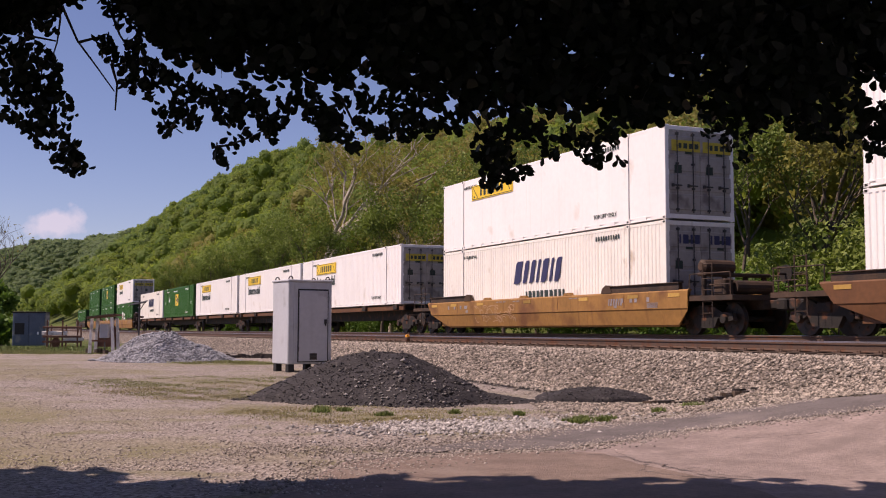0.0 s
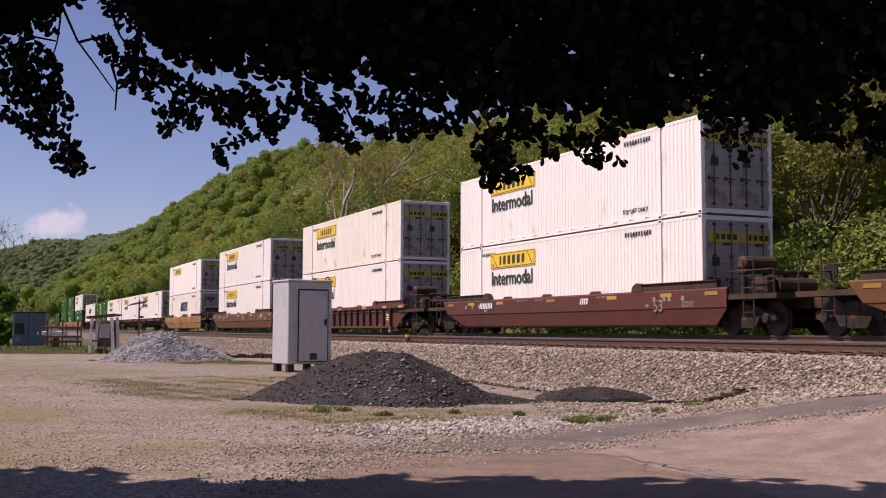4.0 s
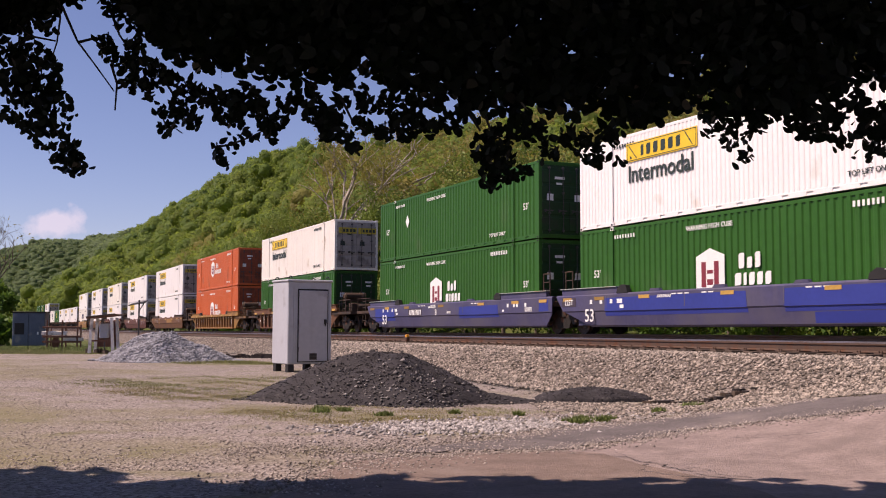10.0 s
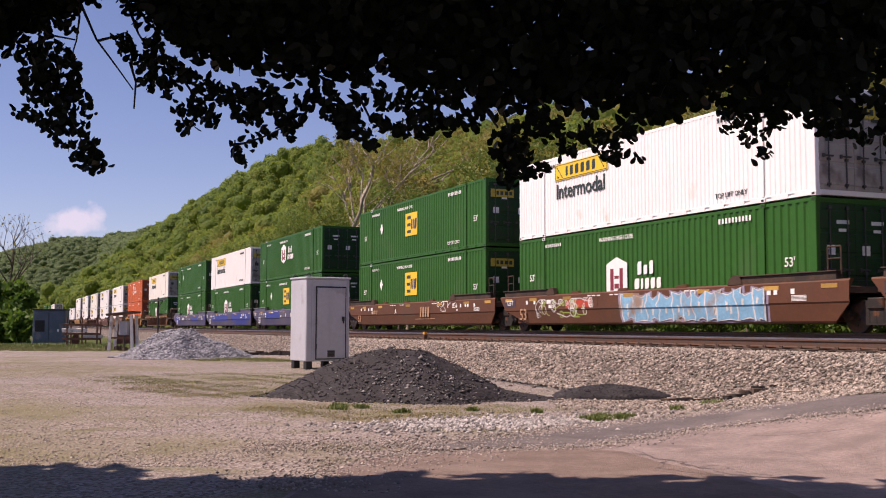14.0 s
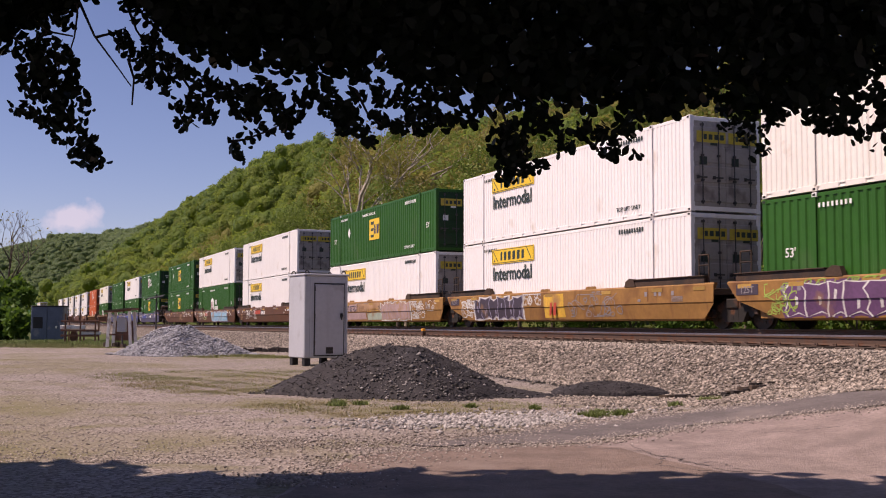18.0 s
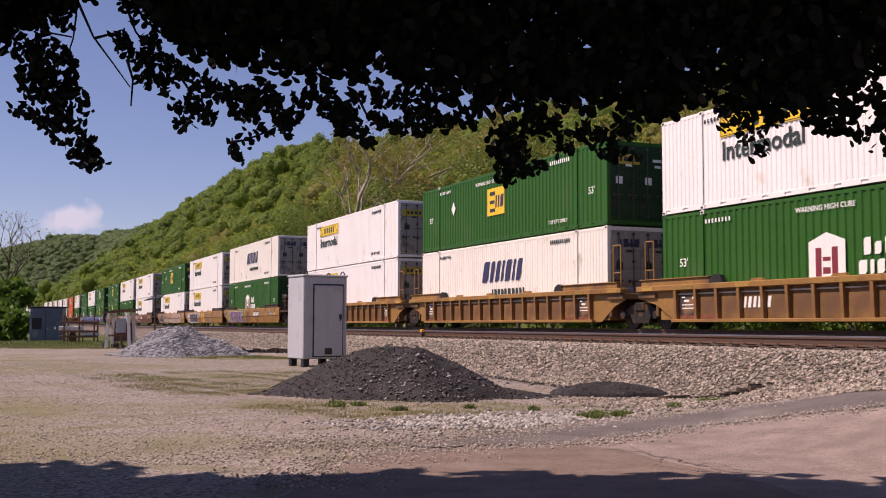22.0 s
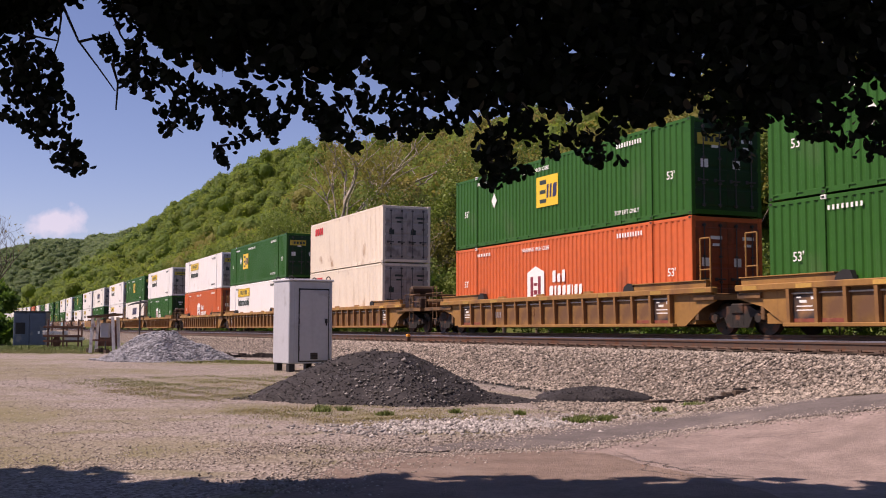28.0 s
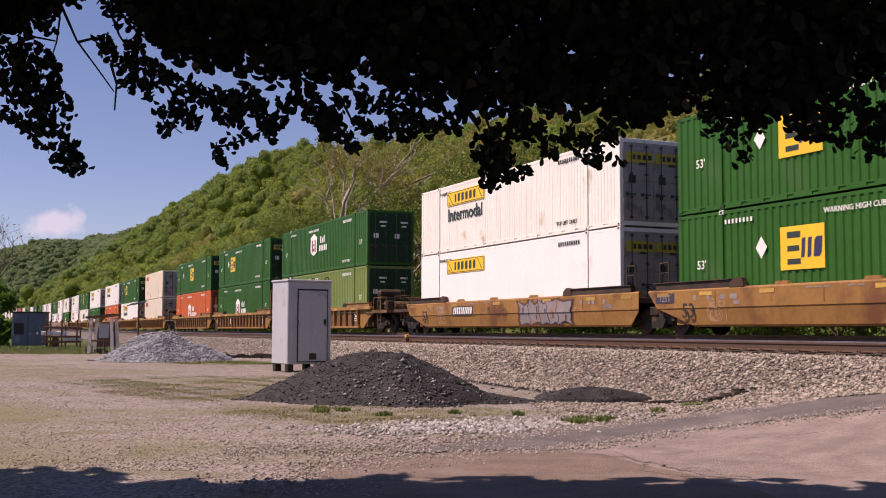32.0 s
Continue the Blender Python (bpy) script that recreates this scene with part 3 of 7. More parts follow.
def ground_z(s, lat, x, y):
    bed = rail_z(s) - 0.27 - NEAR_DROP * smooth01((-lat - 1.6) / 1.0)
    low = lot_z(x, y)
    low = np.minimum(np.where(lat > 0, bed - 0.9, low), bed)
    near = smooth01((lat - (NEAR_TRACK - 4.5)) / 2.6)
    far = 1 - smooth01((lat - 2.2) / 2.2)
    z = low + (bed - low) * np.minimum(near, far)
    ridge = np.interp(s, RIDGE_S, RIDGE_H) * (1 + 0.05 * waves(s, lat, 90, 2)) + 3 * waves(s, lat, 35, 4)
    up = smooth01((lat - 12) / 108) ** 0.85 * ridge
    end = (89 + 76 * smooth01((lat + 300) / 330)) * smooth01((s - 1500) / 1000) * smooth01((lat + 1300) / 400)
    return z + np.maximum(up, end)


# ---- ground ----
def ground_material():
    m = bpy.data.materials.new("gravel lot, ballast and forest floor")
    m.use_nodes = True
    n, l = m.node_tree.nodes, m.node_tree.links
    b = n["Principled BSDF"]
    b.inputs["Roughness"].default_value = 0.92
    b.inputs["Specular IOR Level"].default_value = 0.2
    co = n.new("ShaderNodeTexCoord")

    def noise_tex(sc, d=5.0):
        t = n.new("ShaderNodeTexNoise")
        t.inputs["Scale"].default_value, t.inputs["Detail"].default_value = sc, d
        l.new(co.outputs["Object"], t.inputs["Vector"])
        return t.outputs["Fac"]

    def rng_map(v, a, c, lo=0.0, hi=1.0):
        r = n.new("ShaderNodeMapRange")
        for k, q in (("From Min", a), ("From Max", c), ("To Min", lo), ("To Max", hi)):
            r.inputs[k].default_value = q
        l.new(v, r.inputs["Value"])
        return r.outputs["Result"]

    def mix(fac, a, c):
        x = n.new("ShaderNodeMix"); x.data_type = "RGBA"
        l.new(fac, x.inputs[0])
        for i, q in ((6, a), (7, c)):
            if isinstance(q, tuple):
                x.inputs[i].default_value = (*q, 1)
            else:
                l.new(q, x.inputs[i])
        return x.outputs[2]

    vor = n.new("ShaderNodeTexVoronoi")
    vor.inputs["Scale"].default_value = 30
    l.new(co.outputs["Object"], vor.inputs["Vector"])
    bw = n.new("ShaderNodeRGBToBW"); l.new(vor.outputs["Color"], bw.inputs[0])
    pebble = mix(rng_map(bw.outputs[0], 0.2, 0.8), (0.15, 0.122, 0.108), (0.42, 0.36, 0.33))
    sand = mix(rng_map(noise_tex(30), 0.35, 0.65), (0.265, 0.225, 0.20), (0.365, 0.315, 0.288))
    lot = mix(rng_map(noise_tex(0.55), 0.46, 0.68, 0, 0.75), pebble, sand)
    lot = mix(rng_map(noise_tex(0.22, 6), 0.46, 0.63, 0, 0.8), lot, (0.205, 0.182, 0.095))
    lot = mix(rng_map(noise_tex(1.1, 7), 0.52, 0.67, 0, 0.6), lot, (0.165, 0.152, 0.07))
    att = n.new("ShaderNodeAttribute"); att.attribute_name = "zone"
    sep = n.new("ShaderNodeSeparateColor"); l.new(att.outputs["Color"], sep.inputs[0])
    stone = mix(rng_map(bw.outputs[0], 0.15, 0.85), (0.07, 0.055, 0.045), (0.27, 0.225, 0.195))
    col = mix(sep.outputs[0], lot, stone)
    wood = mix(rng_map(noise_tex(0.4, 6), 0.35, 0.65), (0.055, 0.085, 0.022), (0.12, 0.13, 0.035))
    col = mix(sep.outputs[1], col, wood)
    l.new(col, b.inputs["Base Color"])
    bp = n.new("ShaderNodeBump")
    bp.inputs["Strength"].default_value, bp.inputs["Distance"].default_value = 0.8, 0.03
    l.new(vor.outputs["Distance"], bp.inputs["Height"])
    l.new(bp.outputs["Normal"], b.inputs["Normal"])
    return m


def build_ground():
    s = np.concatenate([np.arange(-900, -90, 60), np.arange(-90, -24, 6), np.arange(-24, 90, 0.8), np.arange(90, 300, 6), np.arange(300, 1200, 30), np.arange(1200, 4600, 80)])
    lat = np.concatenate([np.arange(-1500, -120, 90), np.arange(-120, -30, 8), np.arange(-30, -9, 0.7), np.arange(-9, 6, 0.3), np.arange(6, 30, 2), np.arange(30, 240, 10), np.arange(240, 900, 60)])
    S, L = np.meshgrid(s, lat, indexing="ij")
    X, Y = spot(S, L)
    Z = ground_z(S, L, X, Y)
    ns, nl = S.shape
    i = (np.arange(ns - 1)[:, None] * nl + np.arange(nl - 1)[None]).ravel()
    me = quick_mesh("ground", np.stack([X, Y, Z], 2).reshape(-1, 3), np.stack([i, i + nl, i + nl + 1, i + 1], 1), ground_material())
    me.shade_smooth()
    zone = me.color_attributes.new("zone", "FLOAT_COLOR", "POINT")
    rock = smooth01((L - (NEAR_TRACK - 4.6)) / 0.8) * (1 - smooth01((L - 4.0) / 1.0)) * (1 - smooth01((S - 1200) / 200))
    wood = np.maximum(smooth01((L - 4.0) / 2.5), smooth01((S - 120 + np.minimum(L, 0)) / 60))
    wood = np.maximum(wood, smooth01((Y - 50 + 0.25 * X) / 5) * smooth01((-L - 8) / 3))
    data = np.stack([rock, wood * (1 - rock * 0.9), rock * 0, rock * 0 + 1], 2).reshape(-1, 4)
    zone.data.foreach_set("color", data.astype(np.float32).ravel())
    tagged(new("ground", me), "pale gravel lot rising to a ballast bank and wooded slope", "ground", kind="structure")


build_ground()


def on_lot(x, y):
    return float(lot_z(np.array(x), np.array(y)))


def asphalt_material(name, tone, stain):
    return material(name, tone, 0.88, scale=2.2, vary=0.3, dirt=stain, dirt_amount=0.2, dirt_scale=0.9, bump=0.9, bump_scale=48, specular=0.25)


M["road"] = asphalt_material("sun-bleached pinkish asphalt", (0.275, 0.215, 0.20), (0.20, 0.158, 0.147))
M["road_brown"] = asphalt_material("dusty brown asphalt", (0.205, 0.152, 0.13), (0.26, 0.205, 0.18))
M["strip"] = asphalt_material("newer grey asphalt strip", (0.14, 0.12, 0.118), (0.225, 0.19, 0.178))


def slab(name, edge, z0, z1, m, label):
    """A paved sheet with a ragged edge: outline points are joined and roughened."""
    pts = []
    for (ax, ay), (bx, by) in zip(edge, edge[1:] + edge[:1]):
        k = max(1, int(math.hypot(bx - ax, by - ay) / 0.18)) if max(abs(ax), abs(bx), abs(ay), abs(by)) < 26 else 1
        for q in range(k):
            t = q / k
            x, y = ax + (bx - ax) * t, ay + (by - ay) * t
            w = 0.05 * noise.noise((x * 2.3, y * 2.3, 1)) + 0.04 * noise.noise((x * 7, y * 7, 5)) if k > 1 else 0
            pts.append((x - w, y + w))
    bm = bmesh.new()
    bm.faces.new([bm.verts.new((x, y, 0)) for x, y in pts])
    for axis, lo, hi in (((1, 0, 0), -3, 14), ((0, 1, 0), 6, 27)):
        for k in np.arange(lo, hi, 0.6):
            bmesh.ops.bisect_plane(bm, geom=bm.verts[:] + bm.edges[:] + bm.faces[:], plane_co=Vector(axis) * float(k), plane_no=axis)
    rim = [e for e in bm.edges if e.is_boundary]
    low = bmesh.ops.extrude_edge_only(bm, edges=rim)["geom"]
    low = {v for v in low if isinstance(v, bmesh.types.BMVert)}
    for v in bm.verts:
        v.co.z = float(lot_z(np.array(v.co.x), np.array(v.co.y))) + (z0 if v in low else z1)
    bmesh.ops.recalc_face_normals(bm, faces=bm.faces)
    me = bpy.data.meshes.new(name)
    bm.to_mesh(me)
    bm.free()
    return tagged(new(name, painted(me, m)), label, "road", kind="structure")


slab("road", [(-1.6, 6.0), (-1.39, 8.9), (-1.2, 9.9), (-1.0, 11.05), (-0.6, 11.4), (0.1, 11.85), (1.37, 12.2), (2.17, 13.1), (3.04, 13.92), (4.1, 13.82), (4.71, 13.5), (5.38, 13.1), (9, 11), (40, 2), (60, -40), (-2, -40)],
     -0.08, 0.014, "road", "sun-bleached pinkish asphalt road with cracks and ragged edge")
slab("road_patch", [(-1.35, 8.9), (-1.16, 9.9), (-0.96, 11.0), (-0.58, 11.33), (0.1, 11.78), (1.3, 12.1), (1.75, 11.9), (2.0, 11.0), (2.35, 10.2), (2.7, 9.2), (2.9, 7), (-1.5, 7)],
     -0.08, 0.017, "road_brown", "dusty brown patch of older asphalt")
slab("road_shoulder", [(-0.55, 12.05), (-0.2, 12.5), (0.25, 12.85), (0.75, 13.5), (1.67, 14.8), (2.94, 15.4), (4.15, 15.44), (5.36, 15.45), (5.93, 14.6), (9.2, 12), (9.1, 11.15), (5.42, 13.2), (4.73, 13.6), (4.12, 13.93), (3.0, 14.03), (2.1, 13.2), (1.35, 12.35), (0.5, 12.2), (0.1, 12.1), (-0.3, 11.95)],
     -0.08, 0.018, "strip", "grey asphalt strip along the edge of the road")


def crack(points, width):
    """A thin open crack in the asphalt, filled dark."""
    g, p = Geo(), []
    for (ax, ay), (bx, by) in zip(points, points[1:]):
        for q in range(6):
            t = q / 6
            p.append((ax + (bx - ax) * t + random.uniform(-0.04, 0.04), ay + (by - ay) * t + random.uniform(-0.04, 0.04)))
    for (ax, ay), (bx, by) in zip(p, p[1:]):
        w = width * random.uniform(0.5, 1.3)
        g.add([(ax, ay - w, 0), (bx, by - w, 0), (bx, by + w, 0), (ax, ay + w, 0)], [(0, 1, 2, 3)])
    g.v = [(x, y, float(lot_z(np.array(x), np.array(y))) + 0.019) for x, y, z in g.v]
    tagged(new("road_crack", painted(g.mesh("road_crack"), "strip")), "dark ragged crack in the pale asphalt", "crack", kind="structure")


crack([(1.9, 12.2), (2.0, 11.3), (2.3, 10.6), (2.5, 10.1), (3.0, 9.8)], 0.018)
crack([(2.1, 11.1), (1.9, 10.5), (2.2, 10.1), (2.5, 10.1)], 0.014)
crack([(1.4, 11.9), (2.0, 11.6), (2.0, 11.3)], 0.012)
crack([(2.3, 10.6), (2.55, 10.75), (2.6, 10.3), (2.9, 10.0)], 0.01)
crack([(2.0, 11.3), (2.25, 11.0), (2.2, 10.75), (2.45, 10.45)], 0.012)
crack([(3.1, 13.5), (3.6, 12.9), (4.6, 12.5)], 0.008)


# ---- tracks ----
def build_track(lat, name, label, s0, s1, tie_range, drop=0.0):
    root = thing(name, label, "railway track", kind="structure")
    steps = np.concatenate([np.arange(s0, 120, 6.0), np.arange(120, s1 + 1, 40.0)])
    prof = [(-0.075, 0), (0.075, 0), (0.075, 0.012), (0.012, 0.035), (0.012, 0.125), (0.036, 0.14), (0.036, 0.178), (-0.036, 0.178), (-0.036, 0.14), (-0.012, 0.125), (-0.012, 0.035), (-0.075, 0.012)]
    for side in (-0.7535, 0.7535):
        for nm, pr, m, dz in (("rail", prof, "rail", -0.18), ("rail_head", [(-0.033, 0), (0.033, 0), (0.028, 0.008), (-0.028, 0.008)], "railhead", -0.002)):
            g = Geo()
            rings = []
            for s in steps:
                z = float(rail_z(s)) + dz - drop
                ring = []
                for o, h in pr:
                    x, y = spot(s, lat + side + o)
                    ring.append((float(x), float(y), z + h))
                rings.append(ring)
            n = len(pr)
            g.add([p for r in rings for p in r], [(a * n + k, a * n + (k + 1) % n, (a + 1) * n + (k + 1) % n, (a + 1) * n + k) for a in range(len(rings) - 1) for k in range(n)])
            part(nm, g, m, root)
    tie = Geo().box(-0.11, 0.11, -1.3, 1.3, -0.17, 0, 0.012).mesh("tie")
    plate = Geo().box(-0.09, 0.09, -0.17, 0.17, 0, 0.018, 0.004)
    for o in (-0.11, 0.11):
        plate.box(-0.05, -0.02, o - 0.012, o + 0.012, 0.01, 0.05).box(0.02, 0.05, o - 0.012, o + 0.012, 0.01, 0.05)
    plate = plate.mesh("tie_plate")
    s = tie_range[0]
    while s < tie_range[1]:
        j = rng.uniform(-0.03, 0.03)
        part("tie", tie, "tie", root, at=on_rails(s + j, -0.198 - drop + rng.uniform(-0.012, 0.006), lat + rng.uniform(-0.05, 0.05)) @ pose(0, 0, 0, 0, 0, rng.uniform(-1.2, 1.2)))
        if lat < 0 and s < 20:
            for side in (-0.7535,):
                part("tie_plate", plate, "rail", root, at=on_rails(s + j, -0.198 - drop, lat + side))
        s += 0.53
    return root


build_track(NEAR_TRACK, "near_track", "empty railway track with rusty rails on timber ties", -60, 700, (-24, 60), NEAR_DROP)
build_track(0.0, "far_track", "railway track under the moving train", -60, 900, (-20, 20))

# ---- containers ----
L53, L40, CW, CH = 16.154, 12.192, 2.59, 2.896
CONTAINER_MESH = {}


def corrugated(x0, x1, pitch, depth, z0, z1):
    """An upright corrugated sheet, outer crests at y = 0."""
    n = max(1, round((x1 - x0) / pitch))
    p = (x1 - x0) / n
    xs = []
    for k in range(n):
        a = x0 + k * p
        xs += [(a, 0), (a + 0.42 * p, 0), (a + 0.56 * p, -depth), (a + 0.86 * p, -depth)]
    xs.append((x1, 0))
    g = Geo()
    g.add([(x, y, z) for x, y in xs for z in (z0, z1)], [(2 * k, 2 * k + 2, 2 * k + 3, 2 * k + 1) for k in range(len(xs) - 1)])
    return g


def container_shapes(length, fine):
    key = (length, fine)
    if key in CONTAINER_MESH:
        return CONTAINER_MESH[key]
    h, w = length / 2, CW / 2
    pitch, depth = {True: (0.19, 0.02), False: (0.275, 0.036), "flat": (1.2, 0.006)}[fine]
    ip = L40 / 2 if length > L40 else None
    d = {}
    bays = [(-h + 0.16, -ip - 0.07), (-ip + 0.07, ip - 0.07), (ip + 0.07, h - 0.16)] if ip else [(-h + 0.16, h - 0.16)]
    d["side_panels"] = [corrugated(a, b, pitch, depth, 0.16, CH - 0.10).mesh("side_panel") for a, b in bays]
    d["end_panel"] = corrugated(-w + 0.1, w - 0.1, 0.25, 0.04, 0.16, CH - 0.10).mesh("front_wall")
    d["top_rail"] = Geo().box(-h + 0.14, h - 0.14, -0.05, 0.0, CH - 0.11, CH - 0.012, 0.008).mesh("top_rail")
    # the lower rail: a web with a lip that is broken by lashing slots
    g = Geo().box(-h + 0.14, h - 0.14, -0.06, -0.025, 0.02, 0.17)
    g.box(-h + 0.14, h - 0.14, -0.03, 0.002, 0.125, 0.17, 0.006).box(-h + 0.14, h - 0.14, -0.03, 0.002, 0.02, 0.05, 0.006)
    cells = round((length - 0.28) / 0.9)
    step = (length - 0.28) / cells
    for k in range(cells):
        a = -h + 0.14 + k * step
        g.box(a, a + step - 0.24, -0.03, 0.002, 0.045, 0.13)
    d["bottom_rail"] = g.mesh("bottom_rail")
    d["post"] = Geo().box(-0.08, 0.08, -0.15, 0.006, 0.1, CH - 0.1, 0.012).mesh("corner_post")
    d["mid_post"] = Geo().box(-0.05, 0.05, -0.06, 0.034, 0.16, CH - 0.1, 0.008).mesh("lifting_post")
    g = Geo().box(-0.089, 0.089, -0.16, 0.012, 0, 0.118, 0.01)
    d["casting"] = g.mesh("corner_casting")
    d["slot"] = Geo().box(-0.05, 0.05, 0.0, 0.006, 0.03, 0.09).mesh("lifting_slot")
    d["roof"] = Geo().box(-h + 0.1, h - 0.1, -w + 0.06, w - 0.06, CH - 0.05, CH - 0.02).mesh("roof_panel")
    d["floor"] = Geo().box(-h + 0.1, h - 0.1, -w + 0.06, w - 0.06, 0.04, 0.15).mesh("floor_panel")
    # a door leaf: sheet, raised stiles, shallow panels
    dw, dh = w - 0.13, CH - 0.32
    edge = [(-0.03, 0.0)]
    for k in range(4):
        z = 0.12 + k * (dh - 0.2) / 4
        edge += [(-0.03, z), (-0.05, z + 0.03), (-0.05, z + (dh - 0.2) / 4 - 0.12), (-0.03, z + (dh - 0.2) / 4 - 0.09)]
    edge += [(-0.03, dh), (0.02, dh), (0.02, 0.0)]
    g = Geo().prism(edge, "y", 0.0, dw)
    d["door"] = g.mesh("door")
    d["sill"] = Geo().box(-0.06, 0.06, -w + 0.1, w - 0.1, 0.03, 0.17, 0.01).mesh("door_sill")
    d["header"] = Geo().box(-0.06, 0.06, -w + 0.1, w - 0.1, CH - 0.15, CH - 0.015, 0.01).mesh("door_header")
    g = Geo().tube((-0.075, 0, 0.05), (-0.075, 0, dh - 0.05), 0.017, n=6)
    for z in (0.1, 0.75, 1.5, dh - 0.15):
        g.box(-0.10, -0.03, -0.05, 0.05, z, z + 0.07, 0.006)
    d["rod"] = g.mesh("lock_rod")
    d["handle"] = Geo().box(-0.10, -0.07, -0.01, 0.34, 0, 0.045, 0.008).box(-0.1, -0.03, 0.28, 0.36, -0.03, 0.07, 0.006).mesh("lock_handle")
    CONTAINER_MESH[key] = d
    return d


def letters(text, size, depth=0.004):
    """Lettering as a flat mesh standing in the x-z plane, read from +y, centred."""
    key = ("text", text, size)
    if key in CONTAINER_MESH:
        return CONTAINER_MESH[key]
    cu = bpy.data.curves.new("letters", "FONT")
    cu.body, cu.size, cu.extrude, cu.align_x = text, size, depth, "CENTER"
    cu.resolution_u = 2
    cu.offset = size * (0.016 if size > 0.6 else 0.008)
    ob = new("letters", cu)
    me = bpy.data.meshes.new_from_object(ob.evaluated_get(bpy.context.evaluated_depsgraph_get()))
    bpy.data.objects.remove(ob)
    me.transform(Matrix.Rotation(math.pi, 4, "Z") @ Matrix.Rotation(math.pi / 2, 4, "X"))
    CONTAINER_MESH[key] = me
    return me


def bars(widths, height, gap, slant=0.0, depth=0.006):
    """A row of tiny plain bars that stands for small figures; read from +y, first bar at the +x end."""
    key = ("bars", tuple(widths), height, gap, slant)
    if key not in CONTAINER_MESH:
        g, x = Geo(), (sum(widths) + gap * (len(widths) - 1)) / 2
        for w in widths:
            g.prism([(x, 0), (x - w, 0), (x - w - slant, height), (x - slant, height)], "y", 0, depth)
            x -= w + gap
        CONTAINER_MESH[key] = g.mesh("number_bar")
    return CONTAINER_MESH[key]


def letter_row(parent, widths, height, gap, m, at, slant=0.0, cut=0.0, heights=None):
    """Plain blocks, each a part, that stand for a name; first at the +x end. cut: bevels two corners of each block."""
    x = (sum(widths) + gap * (len(widths) - 1)) / 2
    for k, w in enumerate(widths):
        h = heights[k] if heights else height
        c = min(cut, w * 0.3, h * 0.3)

        def block():
            g = Geo()
            g.prism([(px - slant * pz / h, pz) for px, pz in ((0, 0), (-w + c, 0), (-w, c), (-w, h), (-c, h), (0, h - c))], "y", 0, 0.006)
            return g.mesh("letter_block")

        part("letter_block", shape_mesh(("block", w, h, slant, c), block), m, parent, at=at @ pose(x, 0, 0))
        x -= w + gap


def shape_mesh(key, make):
    if key not in CONTAINER_MESH:
        CONTAINER_MESH[key] = make()
    return CONTAINER_MESH[key]


def house_outline(w, z0, z1, peak_low):
    top = [(w / 2, z1 - 0.22), (0, z1), (-w / 2, z1 - 0.22)]
    low = [(-w / 2, z0 + 0.22), (0, z0), (w / 2, z0 + 0.22)] if peak_low else [(-w / 2, z0), (w / 2, z0)]
    return top + low


CONTAINERS = {
    # paint, fine corrugation, description
    "jb": ("white", True, "white corrugated container with yellow name panel"),
    "jb_dull": ("white_b", True, "dull white corrugated container with yellow name panel"),
    "jb_plain": ("white", "flat", "clean white container with yellow panel only"),
    "hub": ("green", False, "green corrugated container with white house emblem"),
    "hub_up": ("green", False, "green corrugated container with white pointed emblem"),
    "hub_pale": ("green_pale", False, "faded pale green container with white house emblem"),
    "hub_orange": ("orange", False, "orange corrugated container with white house emblem"),
    "hub_orange_up": ("orange", False, "orange corrugated container with white pointed emblem"),
    "emp": ("green", False, "green corrugated container with yellow square emblem"),
    "emp_ahead": ("green", False, "green corrugated container with yellow emblem near one end"),
    "green": ("green", False, "plain green corrugated container with small white marks"),
    "swift": ("white_b", True, "dull white container with slanted navy lettering shapes"),
    "oocl": ("cream", True, "cream white short container with small red lettering shapes"),
}


# door ends take a darker copy of the box's paint, with their shade in it
SHADED_DOOR_PAINT = {"white": "white_door", "white_b": "white_door", "cream": "white_door", "green": "green_door", "green_pale": "green_door", "orange": "orange_door"}


